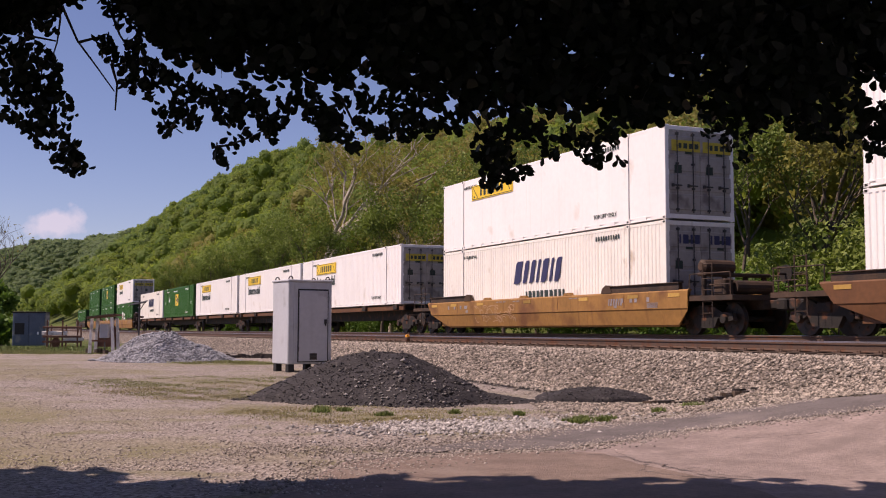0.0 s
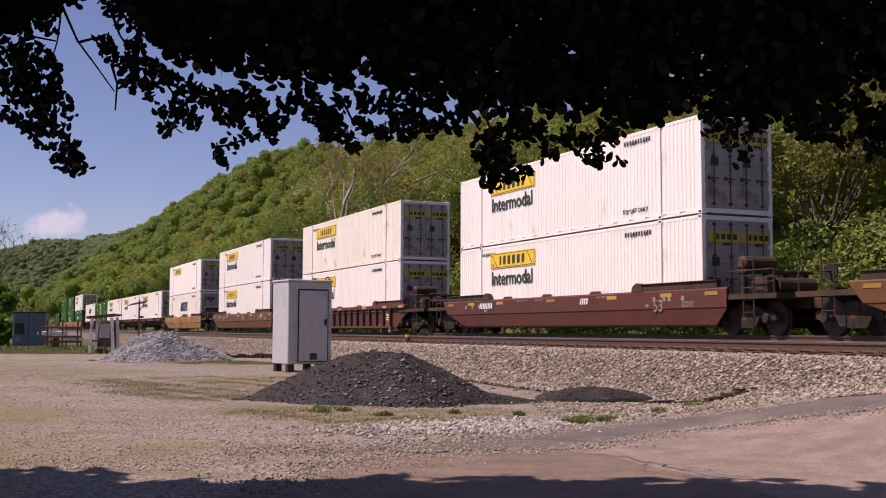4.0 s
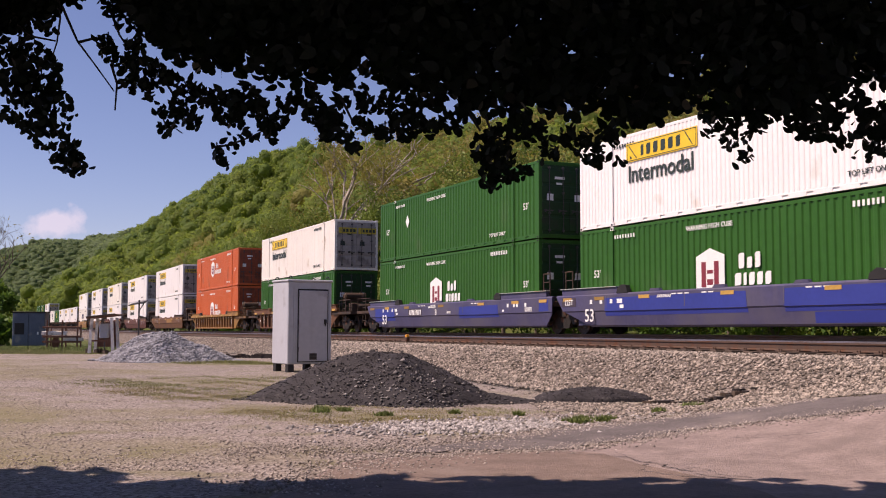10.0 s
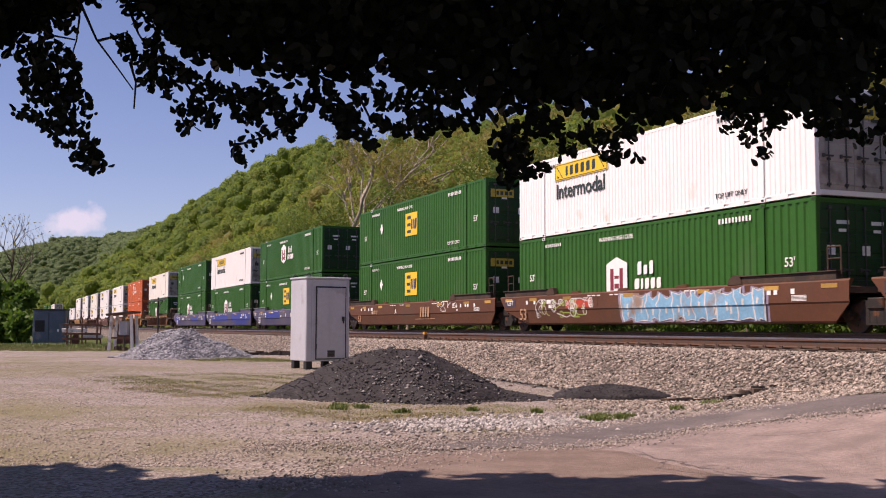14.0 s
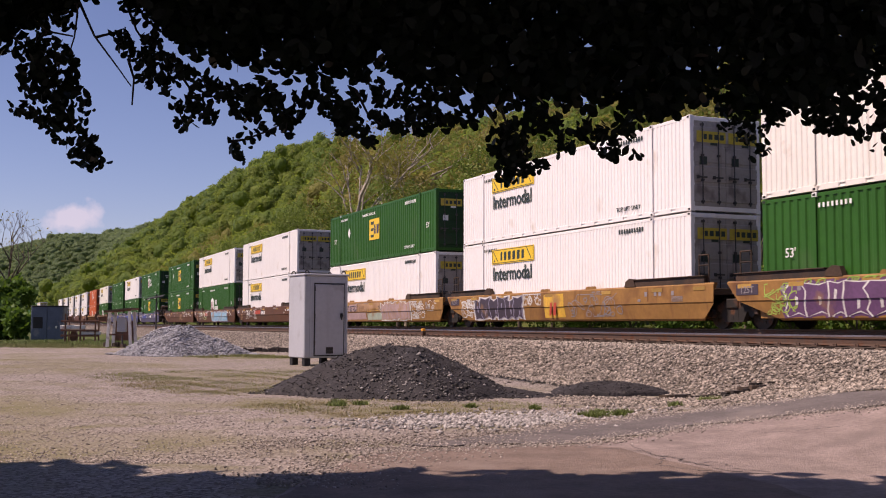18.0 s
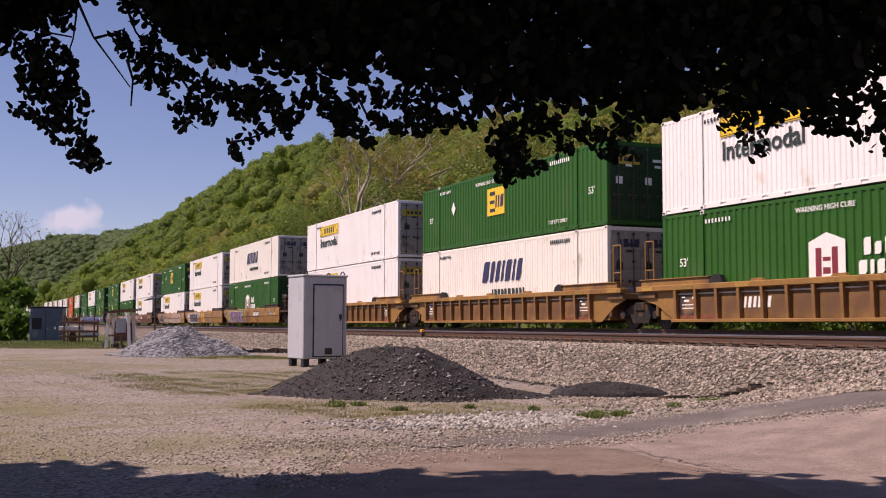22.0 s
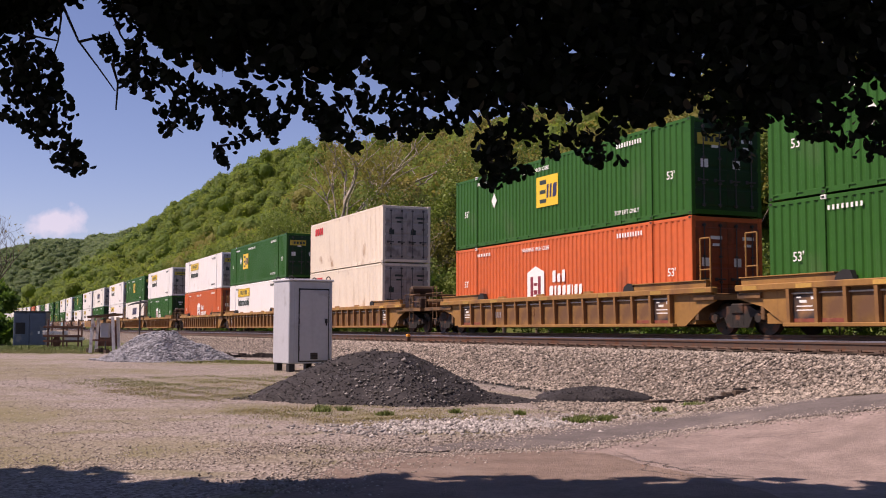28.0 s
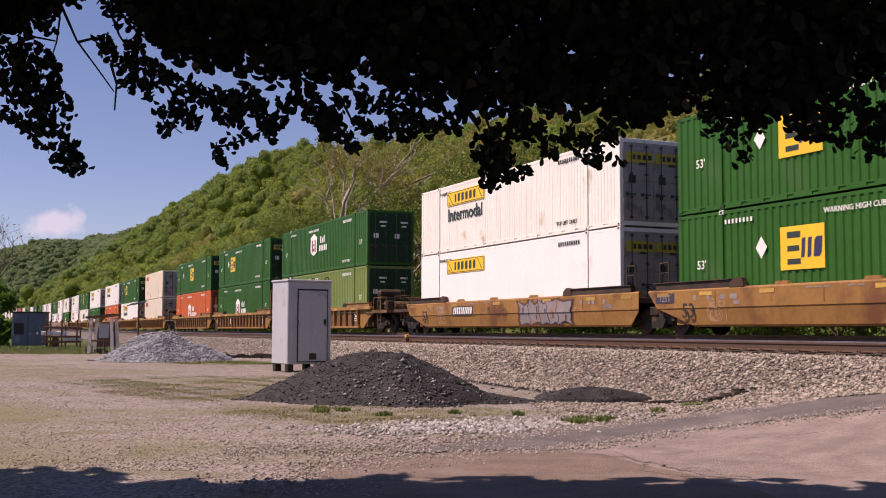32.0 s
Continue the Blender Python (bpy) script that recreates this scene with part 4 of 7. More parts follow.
def build_container(kind):
    paint, fine, words = CONTAINERS[kind]
    length = L40 if kind == "oocl" else L53
    d = container_shapes(length, fine)
    h, w = length / 2, CW / 2
    root = thing("shipping_container", words + ", on a wagon", "container", "containers on the train")
    turn = pose(0, 0, 0, 0, 0, 180)
    for mx, near in ((pose(0, w, 0), True), (turn @ pose(0, w, 0), False)):
        for me in d["side_panels"]:
            part("side_panel", me, paint, root, at=mx)
        part("top_rail", d["top_rail"], paint, root, at=mx)
        part("bottom_rail", d["bottom_rail"], paint, root, at=mx)
        for x in (-h + 0.085, h - 0.085):
            part("corner_post", d["post"], paint, root, at=mx @ pose(x, 0, 0))
            for z in (0, CH - 0.118):
                c = part("corner_casting", d["casting"], paint, root, at=mx @ pose(x, 0, z))
                if near:
                    part("lifting_slot", d["slot"], "dark", c, at=pose(0, 0.011, 0))
        if length > L40:
            for x in (-L40 / 2, L40 / 2):
                part("lifting_post", d["mid_post"], paint, root, at=mx @ pose(x, 0, 0))
                for z in (0, CH - 0.118):
                    c = part("corner_casting", d["casting"], "letter" if z and paint != "white" and x > 0 else paint, root, at=mx @ pose(x, 0.024, z))
                    if near:
                        part("lifting_slot", d["slot"], "dark", c, at=pose(0, 0.011, 0))
    part("roof_panel", d["roof"], paint, root)
    part("floor_panel", d["floor"], paint, root)
    part("front_wall", d["end_panel"], paint, root, at=pose(h - 0.03, 0, 0, 0, 0, -90))
    part("door_sill", d["sill"], paint, root, at=pose(-h + 0.08, 0, 0))
    part("door_header", d["header"], paint, root, at=pose(-h + 0.08, 0, 0))
    for sy in (1, -1):
        leaf = part("door", d["door"], SHADED_DOOR_PAINT[paint], root, at=pose(-h + 0.05, 0.006 if sy > 0 else -w + 0.124, 0.165))
        for y in (0.27, 0.86):
            part("lock_rod", d["rod"], "steel", leaf, at=pose(0, y, 0))
            part("lock_handle", d["handle"], "steel", leaf, at=pose(0, y - 0.15, 0.85))
        mark = shape_mesh("door_stencil", lambda: Geo().box(-0.052, -0.046, 0.2, 0.62, 2.05, 2.15).box(-0.052, -0.046, 0.3, 0.55, 1.85, 1.93).box(-0.052, -0.046, 0.68, 0.95, 1.25, 1.5).mesh("door_stencil"))
        part("door_stencil", mark, "ink" if paint in ("white", "white_b", "cream") else "letter", leaf)
        if kind.startswith("jb") or kind.startswith("emp"):
            pan = shape_mesh("door_panel", lambda: Geo().box(-0.062, -0.05, -0.012, 1.06, 1.93, 2.27, 0.003).mesh("door_sign"))
            if kind.startswith("jb") or sy > 0:
                part("door_sign", pan, "door_yellow", leaf, "dull yellow name panel on the door")
                part("number_bar", shape_mesh("door_bars", lambda: Geo().box(-0.067, -0.061, 0.06, 0.2, 2.02, 2.18).box(-0.067, -0.061, 0.27, 0.41, 2.02, 2.18).box(-0.067, -0.061, 0.48, 0.62, 2.02, 2.18).box(-0.067, -0.061, 0.69, 0.8, 2.02, 2.18).mesh("number_bar")), "ink", leaf)
        if kind == "swift":
            part("number_bar", shape_mesh("door_name", lambda: Geo().box(-0.056, -0.05, 0.04, 0.22, 2.02, 2.3).box(-0.056, -0.05, 0.3, 0.38, 2.02, 2.3).box(-0.056, -0.05, 0.46, 0.66, 2.02, 2.3).box(-0.056, -0.05, 0.74, 0.8, 2.02, 2.3).mesh("number_bar")), "navy", leaf)
    front = lambda x, z, dy=0.016: pose(x, w + dy, z)
    dark = paint in ("white", "white_b", "cream")
    if kind.startswith("jb"):
        def sign():
            return Geo().box(-1.8, 1.8, 0, 0.008, 0, 0.6, 0.003).mesh("name_panel")
        p = part("name_panel", shape_mesh("jb_sign", sign), "yellow", root, "yellow name panel", at=front(3.45, 1.97))
        edge = shape_mesh("jb_edge", lambda: Geo().box(-1.75, 1.75, 0, 0.004, 0.03, 0.05).box(-1.75, 1.75, 0, 0.004, 0.55, 0.57).box(-1.75, -1.73, 0, 0.004, 0.03, 0.57).box(1.73, 1.75, 0, 0.004, 0.03, 0.57)
                          .prism([(1.68, 0.52), (1.63, 0.52), (1.20, 0.08), (1.25, 0.08)], "y", 0, 0.004).prism([(-1.2, 0.52), (-1.25, 0.52), (-1.6, 0.1), (-1.55, 0.1)], "y", 0, 0.004).prism([(1.6, 0.2), (1.52, 0.16), (1.48, 0.1), (1.6, 0.1)], "y", 0, 0.004).mesh("panel_border"))
        part("panel_border", edge, "ink", p, at=pose(0, 0.009, 0))
        letter_row(p, (0.14, 0.2, 0.22, 0.22, 0.22, 0.2), 0.34, 0.16, "ink", pose(0, 0.009, 0.13), 0.0, 0.05)
        if kind != "jb_plain":
            part("lettering", letters("Intermodal", 0.76), "ink", root, at=front(3.5, 1.32))
    elif kind.startswith("hub"):
        up = kind.endswith("up")
        z0, z1 = (1.02, 2.34) if up else (0.56, 1.88)
        e = part("emblem", shape_mesh(("house", up), lambda: Geo().prism(house_outline(1.25, z0, z1, up), "y", 0, 0.008).mesh("emblem")), "letter", root, "white house emblem", at=front(1.15, 0))
        zc = (z0 + z1) / 2 - 0.08
        part("emblem_bar", shape_mesh(("housebars", up), lambda: Geo().box(0.18, 0.38, 0, 0.005, zc - 0.36, zc + 0.36).box(-0.38, -0.18, 0, 0.005, zc - 0.36, zc + 0.36).box(-0.13, 0.13, 0, 0.005, zc + 0.02, zc + 0.12)
                                       .box(-0.13, 0.13, 0, 0.005, zc - 0.3, zc - 0.14).mesh("emblem_bar")), "maroon", e, at=pose(0, 0.009, 0))
        letter_row(root, (0.22, 0.2, 0.2), 0.4, 0.12, "letter", front(-0.5, zc + 0.1), 0, 0.05, (0.42, 0.3, 0.42))
        letter_row(root, (0.26, 0.12, 0.22, 0.22, 0.22) + ((0.07, 0.2, 0.18) if "orange" in kind else ()), 0.34, 0.1, "letter", front(-0.95 if "orange" in kind else -0.62, zc - 0.36), 0, 0.06)
    elif kind.startswith("emp"):
        p = part("name_panel", shape_mesh("emp_sign", lambda: Geo().box(-0.78, 0.78, 0, 0.008, 0, 1.12, 0.003).mesh("name_panel")), "yellow", root, "yellow square emblem", at=front(3.0 if kind == "emp_ahead" else 0.3, 1.1))
        part("emblem_frame", shape_mesh("emp_frame", lambda: Geo().box(0.05, 0.52, 0, 0.005, 0.82, 0.98).box(0.1, 0.52, 0, 0.005, 0.48, 0.62).box(0.05, 0.52, 0, 0.005, 0.14, 0.28).mesh("emblem_frame")), "ink", p, at=pose(0, 0.009, 0))
        letter_row(p, (0.12, 0.12, 0.26), 0.5, 0.1, "navy", pose(-0.32, 0.009, 0.3), 0.04, 0.08)
    elif kind == "swift":
        letter_row(root, (0.5, 0.3, 0.3, 0.16, 0.4, 0.16, 0.34), 0.84, 0.2, "navy", front(-0.1, 1.3), 0.24, 0.1)
        part("stencil_line", bars((0.1, 0.18, 0.18, 0.16, 0.18, 0.24, 0.2, 0.18, 0.16, 0.12), 0.24, 0.12), "ink", root, at=front(-0.75, 0.76))
    elif kind == "oocl":
        letter_row(root, (0.34, 0.34, 0.3, 0.22), 0.42, 0.08, "red", front(4.4, 2.15), 0.0, 0.12)
    if length > L40:
        ink = "ink" if dark else "letter"
        part("stencil_line", letters("TOP LIFT ONLY", 0.2), ink, root, at=front(-4.75, 0.33))
        if not dark:
            part("size_mark", letters("53'", 0.35), ink, root, at=front(7.0, 1.3))
            part("size_mark", letters("53'", 0.35), ink, root, at=front(-7.1, 1.15))
            part("stencil_line", letters("WARNING HIGH CUBE", 0.2), ink, root, at=front(1.2, 2.45))
            if kind in ("emp", "emp_ahead", "green"):
                part("diamond_mark", shape_mesh("diamond", lambda: Geo().prism([(0.22, 0.3), (0, 0), (-0.22, 0.3), (0, 0.6)], "y", 0, 0.005).mesh("diamond_mark")), ink, root, at=front(4.5, 1.45))
        part("number_bar", bars((0.08,) * 4 + (0.075,) * 6, 0.15, 0.07), ink, root, at=front(-4.9, 2.5))
        part("number_bar", bars((0.07,) * 8, 0.12, 0.08), ink, root, at=front(5.4, 2.5))
    return root


# ---- wagons ----
# recessed ochre webs: stains, plus the chord's shading as a darker base colour
M["ochre_web"] = material("stained ochre web plate, shade in colour", (0.215, 0.113, 0.036), 0.65, scale=1.5, vary=0.3, dirt=(0.13, 0.065, 0.035), dirt_amount=0.2, dirt_scale=1.1, bump=0.2, bump_scale=30, streaks=0.45, random_tint=0.25)
# wagon ends: grimy ochre, its base also darkened for the shadow between wagons
M["ochre_end"] = material("grimy ochre end steel, shade in colour", (0.16, 0.085, 0.035), 0.7, scale=1.5, vary=0.35, dirt=(0.06, 0.035, 0.02), dirt_amount=0.4, dirt_scale=1.3, bump=0.2, bump_scale=25)
M["rusty_web"] = material("stained brown web plate", (0.19, 0.085, 0.04), 0.65, scale=1.5, vary=0.3, dirt=(0.08, 0.045, 0.03), dirt_amount=0.35, dirt_scale=1.1, bump=0.2, bump_scale=30, streaks=0.8, random_tint=0.3)
M["maroon_car_web"] = material("stained maroon web plate", (0.11, 0.036, 0.028), 0.65, scale=1.5, vary=0.3, dirt=(0.06, 0.035, 0.028), dirt_amount=0.3, dirt_scale=1.1, bump=0.2, bump_scale=30, streaks=0.6, random_tint=0.2)

def build_truck(parent, x):
    """A bogie under a wagon: side frames, bolster, springs, and turning wheel pairs."""
    def frame_mesh():
        g = Geo().prism([(-1.25, 0.42), (-1.2, 0.62), (-0.75, 0.66), (-0.45, 0.8), (0.45, 0.8), (0.75, 0.66), (1.2, 0.62), (1.25, 0.42), (0.95, 0.38), (0.6, 0.5), (0.42, 0.2), (-0.42, 0.2), (-0.6, 0.5), (-0.95, 0.38)], "y", 0.96, 1.1)
        for sx in (-0.9, 0.9):
            g.tube((sx, 1.05, 0.46), (sx, 1.19, 0.46), 0.15, 0.13, 10)
        return g.mesh("side_frame")

    def wheel_mesh():
        g = Geo()
        for y in (0.69, -0.69):
            o = 1 if y > 0 else -1
            g.tube((0, y, 0), (0, y + 0.1 * o, 0), 0.457, 0.457, 24).tube((0, y - 0.03 * o, 0), (0, y, 0), 0.487, 0.487, 24).tube((0, y + 0.1 * o, 0), (0, y + 0.14 * o, 0), 0.16, 0.13, 12)
            for k in range(6):
                a = k * math.pi / 3
                g.tube((0.27 * math.cos(a), y + 0.1 * o, 0.27 * math.sin(a)), (0.27 * math.cos(a), y + 0.112 * o, 0.27 * math.sin(a)), 0.055, n=6)
        g.tube((0, -0.7, 0), (0, 0.7, 0), 0.08, n=8)
        return g.mesh("wheelset")

    def spring_mesh():
        g = Geo()
        for sx in (-0.22, 0, 0.22):
            for k in range(5):
                g.tube((sx, 1.03, 0.27 + k * 0.075), (sx, 1.03, 0.31 + k * 0.075), 0.085, n=8)
        return g.mesh("springs")

    side = shape_mesh("truck_frame", frame_mesh)
    tr = part("bogie", shape_mesh("bolster", lambda: Geo().box(-0.25, 0.25, -1.15, 1.15, 0.58, 0.86, 0.03).tube((0, 0, 0.86), (0, 0, 0.94), 0.3, n=12).mesh("bogie")), "chassis", parent, "grimy bogie bolster", at=pose(x, 0, 0))
    for rz in (0, 180):
        part("side_frame", side, "chassis", tr, at=pose(0, 0, 0, 0, 0, rz))
        part("springs", shape_mesh("springs", spring_mesh), "chassis", tr, at=pose(0, 0, 0, 0, 0, rz))
    for dx in (-0.9, 0.9):
        WHEELS.append(part("wheelset", shape_mesh("wheelset", wheel_mesh), "wheel", tr, "turning pair of steel wheels", at=pose(dx, 0, 0.457)))


WHEELS = []
HOIST = 0.58          # where the lower container stands, over the rail


def well_side(ribbed):
    """One long side of a well wagon, near face at y = 1.5."""
    if not ribbed:
        g = Geo()
        rows = [(0.24, 1.33, 7.3, 8.7), (0.30, 1.40, 7.4, 8.8), (0.74, 1.47, 8.8, 9.32), (0.78, 1.50, 8.9, 9.34), (1.28, 1.50, 9.35, 9.35), (1.33, 1.46, 9.35, 9.35), (1.33, 1.34, 9.35, 9.35), (0.24, 1.31, 7.3, 8.7)]
        xs = lambda hl, hr: [-hr, -hr * 0.97, -hr * 0.5, 0, hl * 0.5, hl * 0.97, hl]
        n = len(xs(1, 1))
        v = [(x, y, z) for z, y, hl, hr in rows for x in xs(hl, hr)]
        f = [(r * n + k, r * n + k + 1, (r + 1) * n + k + 1, (r + 1) * n + k) for r in range(len(rows) - 1) for k in range(n - 1)]
        f += [tuple(r * n for r in range(len(rows))), tuple(r * n + n - 1 for r in range(len(rows) - 1, -1, -1))]
        return g.add(v, f).mesh("side_sill")
    g = Geo().prism([(-7.8, 0.24), (7.4, 0.24), (8.3, 0.75), (9.2, 0.95), (9.2, 1.3), (-9.2, 1.3), (-9.2, 0.95), (-8.6, 0.75)], "y", 1.33, 1.37)
    return g.mesh("side_sill")


def build_wagon(paint, ribbed, front_end, rear_end, marks, spine=False):
    """One unit of a container wagon. front_end, rear_end: 'joint' shares its neighbour's bogie, 'own' has a bogie and coupler."""
    kind = "flat spine" if spine else ("ribbed well" if ribbed else "smooth-sided well")
    tone = {"tan": "tan", "ochre": "ochre", "rusty": "rust-brown", "maroon_car": "maroon", "redbrown": "red-brown", "blue": "faded blue", "chassis": "grimy black"}[paint]
    root = thing("container_wagon", f"{tone} {kind} wagon{marks.get('words', ' rolling on the far track')}", "wagon", "wagons of the train")
    if spine:
        part("centre_sill", shape_mesh("spine", lambda: Geo().box(-8.3, 8.3, -0.35, 0.35, 0.62, 1.30, 0.02).mesh("centre_sill")), paint, root)
        for x in (-7.4, -3, 3, 7.4):
            part("cross_bearer", shape_mesh("bearer", lambda: Geo().box(-0.25, 0.25, -1.35, 1.35, 1.10, 1.36, 0.02).mesh("cross_bearer")), paint, root, at=pose(x, 0, 0))
        part("side_sill", shape_mesh("spine_sill", lambda: Geo().box(-8.2, 8.2, 1.1, 1.22, 1.08, 1.30, 0.015).mesh("side_sill")), "rusty", root)
        build_truck(root, 8.35)
        if rear_end == "own":
            build_truck(root, -8.35)
        return root
    flange = paint if ribbed else ("blue" if paint == "blue" else "grimy")
    cap = "cap_gray" if paint == "blue" else flange
    end_paint = "ochre_end" if paint == "ochre" else "grimy"
    for rz in (0, 180):
        part("side_sill", shape_mesh(("side", ribbed), lambda: well_side(ribbed)), paint, root, at=pose(0, 0, 0) if rz == 0 else Matrix.Diagonal((1, -1, 1, 1)))
        mz = pose(0, 0, 0, 0, 0, rz)
        if ribbed:
            part("top_chord", shape_mesh("top_chord", lambda: Geo().box(-9.2, 9.2, 1.3, 1.54, 1.17, 1.34, 0.02).mesh("top_chord")), paint, root, at=mz)
            part("bottom_chord", shape_mesh("bottom_chord", lambda: Geo().box(-7.4, 7.4, 1.3, 1.52, 0.22, 0.32, 0.015).mesh("bottom_chord")), paint, root, at=mz)
            bay = shape_mesh("web_panel", lambda: Geo().box(-0.42, 0.42, 1.369, 1.375, 0.33, 1.16, 0.003).mesh("web_panel"))
            for k in range(15) if rz == 0 else ():
                part("web_panel", bay, paint + "_web", root, at=mz @ pose(-7.2 + 14.4 * (k + 0.5) / 15, 0, 0))
            rib = shape_mesh("rib", lambda: Geo().prism([(1.365, 0.3), (1.50, 0.32), (1.53, 1.18), (1.365, 1.18)], "x", -0.055, 0.055).mesh("rib"))
            if rz == 0:
                part("brake_pipe", shape_mesh("brake_pipe", lambda: Geo().tube((-7.2, 1.42, 1.06), (7.2, 1.42, 1.06), 0.022, n=6).mesh("brake_pipe")), "pipe_pale", root, "pale pipe along the side")
                for k in (0, 14):
                    x = -7.2 + 14.4 * (k + 0.5) / 15
                    part("end_plate", shape_mesh("end_plate", lambda: Geo().box(-0.43, 0.43, 1.376, 1.384, 0.42, 1.04, 0.003).mesh("end_plate")), "spray_black", root, "black stencil panel", at=pose(x, 0, 0))
                    part("stencil", shape_mesh("plate_rows", lambda: Geo().box(-0.3, 0.3, 1.384, 1.389, 0.62, 0.65).box(-0.25, 0.3, 1.384, 1.389, 0.72, 0.75).box(-0.05, 0.2, 1.384, 1.389, 0.82, 0.89).box(-0.3, -0.2, 1.384, 1.389, 0.9, 0.99).box(0.15, 0.3, 1.384, 1.389, 0.94, 0.98).mesh("stencil")), W, root, at=pose(x, 0, 0))
                for k in (0, 1, 13, 14):
                    x = -7.2 + 14.4 * (k + 0.5) / 15
                    part("foot_plate", shape_mesh("foot_plate", lambda: Geo().box(-0.44, 0.44, 1.376, 1.384, 0.33, 0.43, 0.003).mesh("foot_plate")), "foot_red", root, "dull red foot plate", at=pose(x, 0, 0))
            for k in range(16):
                part("rib", rib, paint, root, at=mz @ pose(-7.2 + 14.4 * k / 15, 0, 0))
        else:
            seam = shape_mesh("seam", lambda: Geo().box(-0.02, 0.02, 1.495, 1.508, 0.84, 1.27, 0.003).mesh("weld_strip"))
            for x in (-6.1, -2.0, 2.1, 6.2) if rz == 0 else ():
                part("weld_strip", seam, paint, root, at=mz @ pose(x, 0, 0))
        part("raised_flange", shape_mesh("flange", lambda: Geo().prism([(-8.9, 1.3), (-5.4, 1.3), (-5.25, 1.36), (-5.4, 1.52), (-8.9, 1.52)], "y", 1.33, 1.47).mesh("raised_flange")), flange, root, at=pose(0, 0, 0) if rz == 0 else Matrix.Diagonal((1, -1, 1, 1)))
        mirror = pose(0, 0, 0) if rz == 0 else Matrix.Diagonal((1, -1, 1, 1))
        part("guide_flange", shape_mesh("flange2", lambda: Geo().prism([(5.5, 1.3), (9.0, 1.3), (9.0, 1.50), (5.7, 1.54), (5.4, 1.40)], "y", 1.33, 1.47).mesh("guide_flange")), flange, root, at=mirror)
        for x0, x1 in ((5.6, 9.05), (-8.95, -5.3)) if rz == 0 else ():
            part("flange_cap", Geo().box(x0, x1, 1.31, 1.52, 1.52, 1.55, 0.006), cap, root, at=mirror)
            stop = 5.3 if x0 > 0 else -5.1
            part("corner_stop", shape_mesh("corner_stop", lambda: Geo().prism([(-0.3, 0), (0.32, 0), (0.26, 0.16), (0.05, 0.27), (-0.2, 0.24)], "y", 1.34, 1.5).mesh("corner_stop")), "dark" if paint in ("blue", "ochre") else flange, root, at=mirror @ pose(stop, 0, 1.32))
        lug = shape_mesh("lug", lambda: Geo().prism([(-0.28, 0), (0.28, 0), (0.2, 0.09), (-0.22, 0.09)], "y", 1.36, 1.47).mesh("guide_lug"))
        for x in (-2.6, 0.6, 3.6) if rz == 0 else ():
            part("guide_lug", lug, paint, root, at=mz @ pose(x, 0, 1.325))
        tag = shape_mesh("reflector", lambda: Geo().box(-0.28, 0.28, 1.503, 1.512, 0, 0.11, 0.002).mesh("reflector"))
        for x in (-8.7, -6.6, -3.7, 0.2, 4.1, 6.6, 8.6) if rz == 0 else ():
            part("reflector", tag, "reflector", root, at=mz @ pose(x, 0.035 if ribbed else 0, 1.19 if ribbed else 1.12))
    part("well_floor", shape_mesh("well_floor", lambda: Geo().box(-8.0, 8.0, -1.32, 1.32, 0.3, 0.36).box(-8.2, -7.6, -1.3, 1.3, 0.3, HOIST).box(7.6, 8.2, -1.3, 1.3, 0.3, HOIST).mesh("well_floor")), paint, root)
    for end, sx in ((front_end, 1), (rear_end, -1)):
        mz = pose(0, 0, 0, 0, 0, 0 if sx > 0 else 180)
        far = 9.45 if end == "joint" else 11.2
        part("end_bulkhead", shape_mesh("bulkhead", lambda: Geo().box(8.25, 8.4, -1.36, 1.36, 0.4, 1.2, 0.02).mesh("end_bulkhead")), end_paint, root, at=mz)
        part("end_platform", shape_mesh(("platform", far), lambda: Geo().prism([(8.3, -1.45), (9.2, -1.45), (far, -0.75 if end == "joint" else -1.4), (far, 0.75 if end == "joint" else 1.4), (9.2, 1.45), (8.3, 1.45)], "z", 0.98, 1.12).box(8.4, far, -0.3, 0.3, 0.72, 0.99, 0.02).mesh("end_platform")), end_paint, root, at=mz)
        for sy in (1.38, -1.38):
            def ladder():
                g = Geo().tube((0, 0, 0.5), (0, 0, 2.05), 0.02, n=6).tube((0.42, 0, 0.5), (0.42, 0, 2.05), 0.02, n=6)
                for z in (0.62, 0.95, 1.28, 1.6, 2.02):
                    g.tube((0, 0, z), (0.42, 0, z), 0.014, n=6)
                return g.mesh("end_ladder")
            if end == "own":
                part("end_ladder", shape_mesh("ladder", ladder), end_paint, root, at=mz @ pose(9.9, sy, 0))
                part("hand_rail", shape_mesh("hand_rail", lambda: Geo().tube((9.3, 0, 1.1), (9.3, 0, 1.75), 0.018, n=6).tube((9.3, 0, 1.75), (11.1, 0, 1.75), 0.018, n=6).tube((11.1, 0, 1.1), (11.1, 0, 1.75), 0.018, n=6).tube((10.2, 0, 1.42), (11.1, 0, 1.42), 0.016, n=6).mesh("hand_rail")), end_paint, root, at=mz @ pose(0, sy, 0))
            else:
                top, low = (2.75, 1.0) if ribbed else (2.15, 0.62)
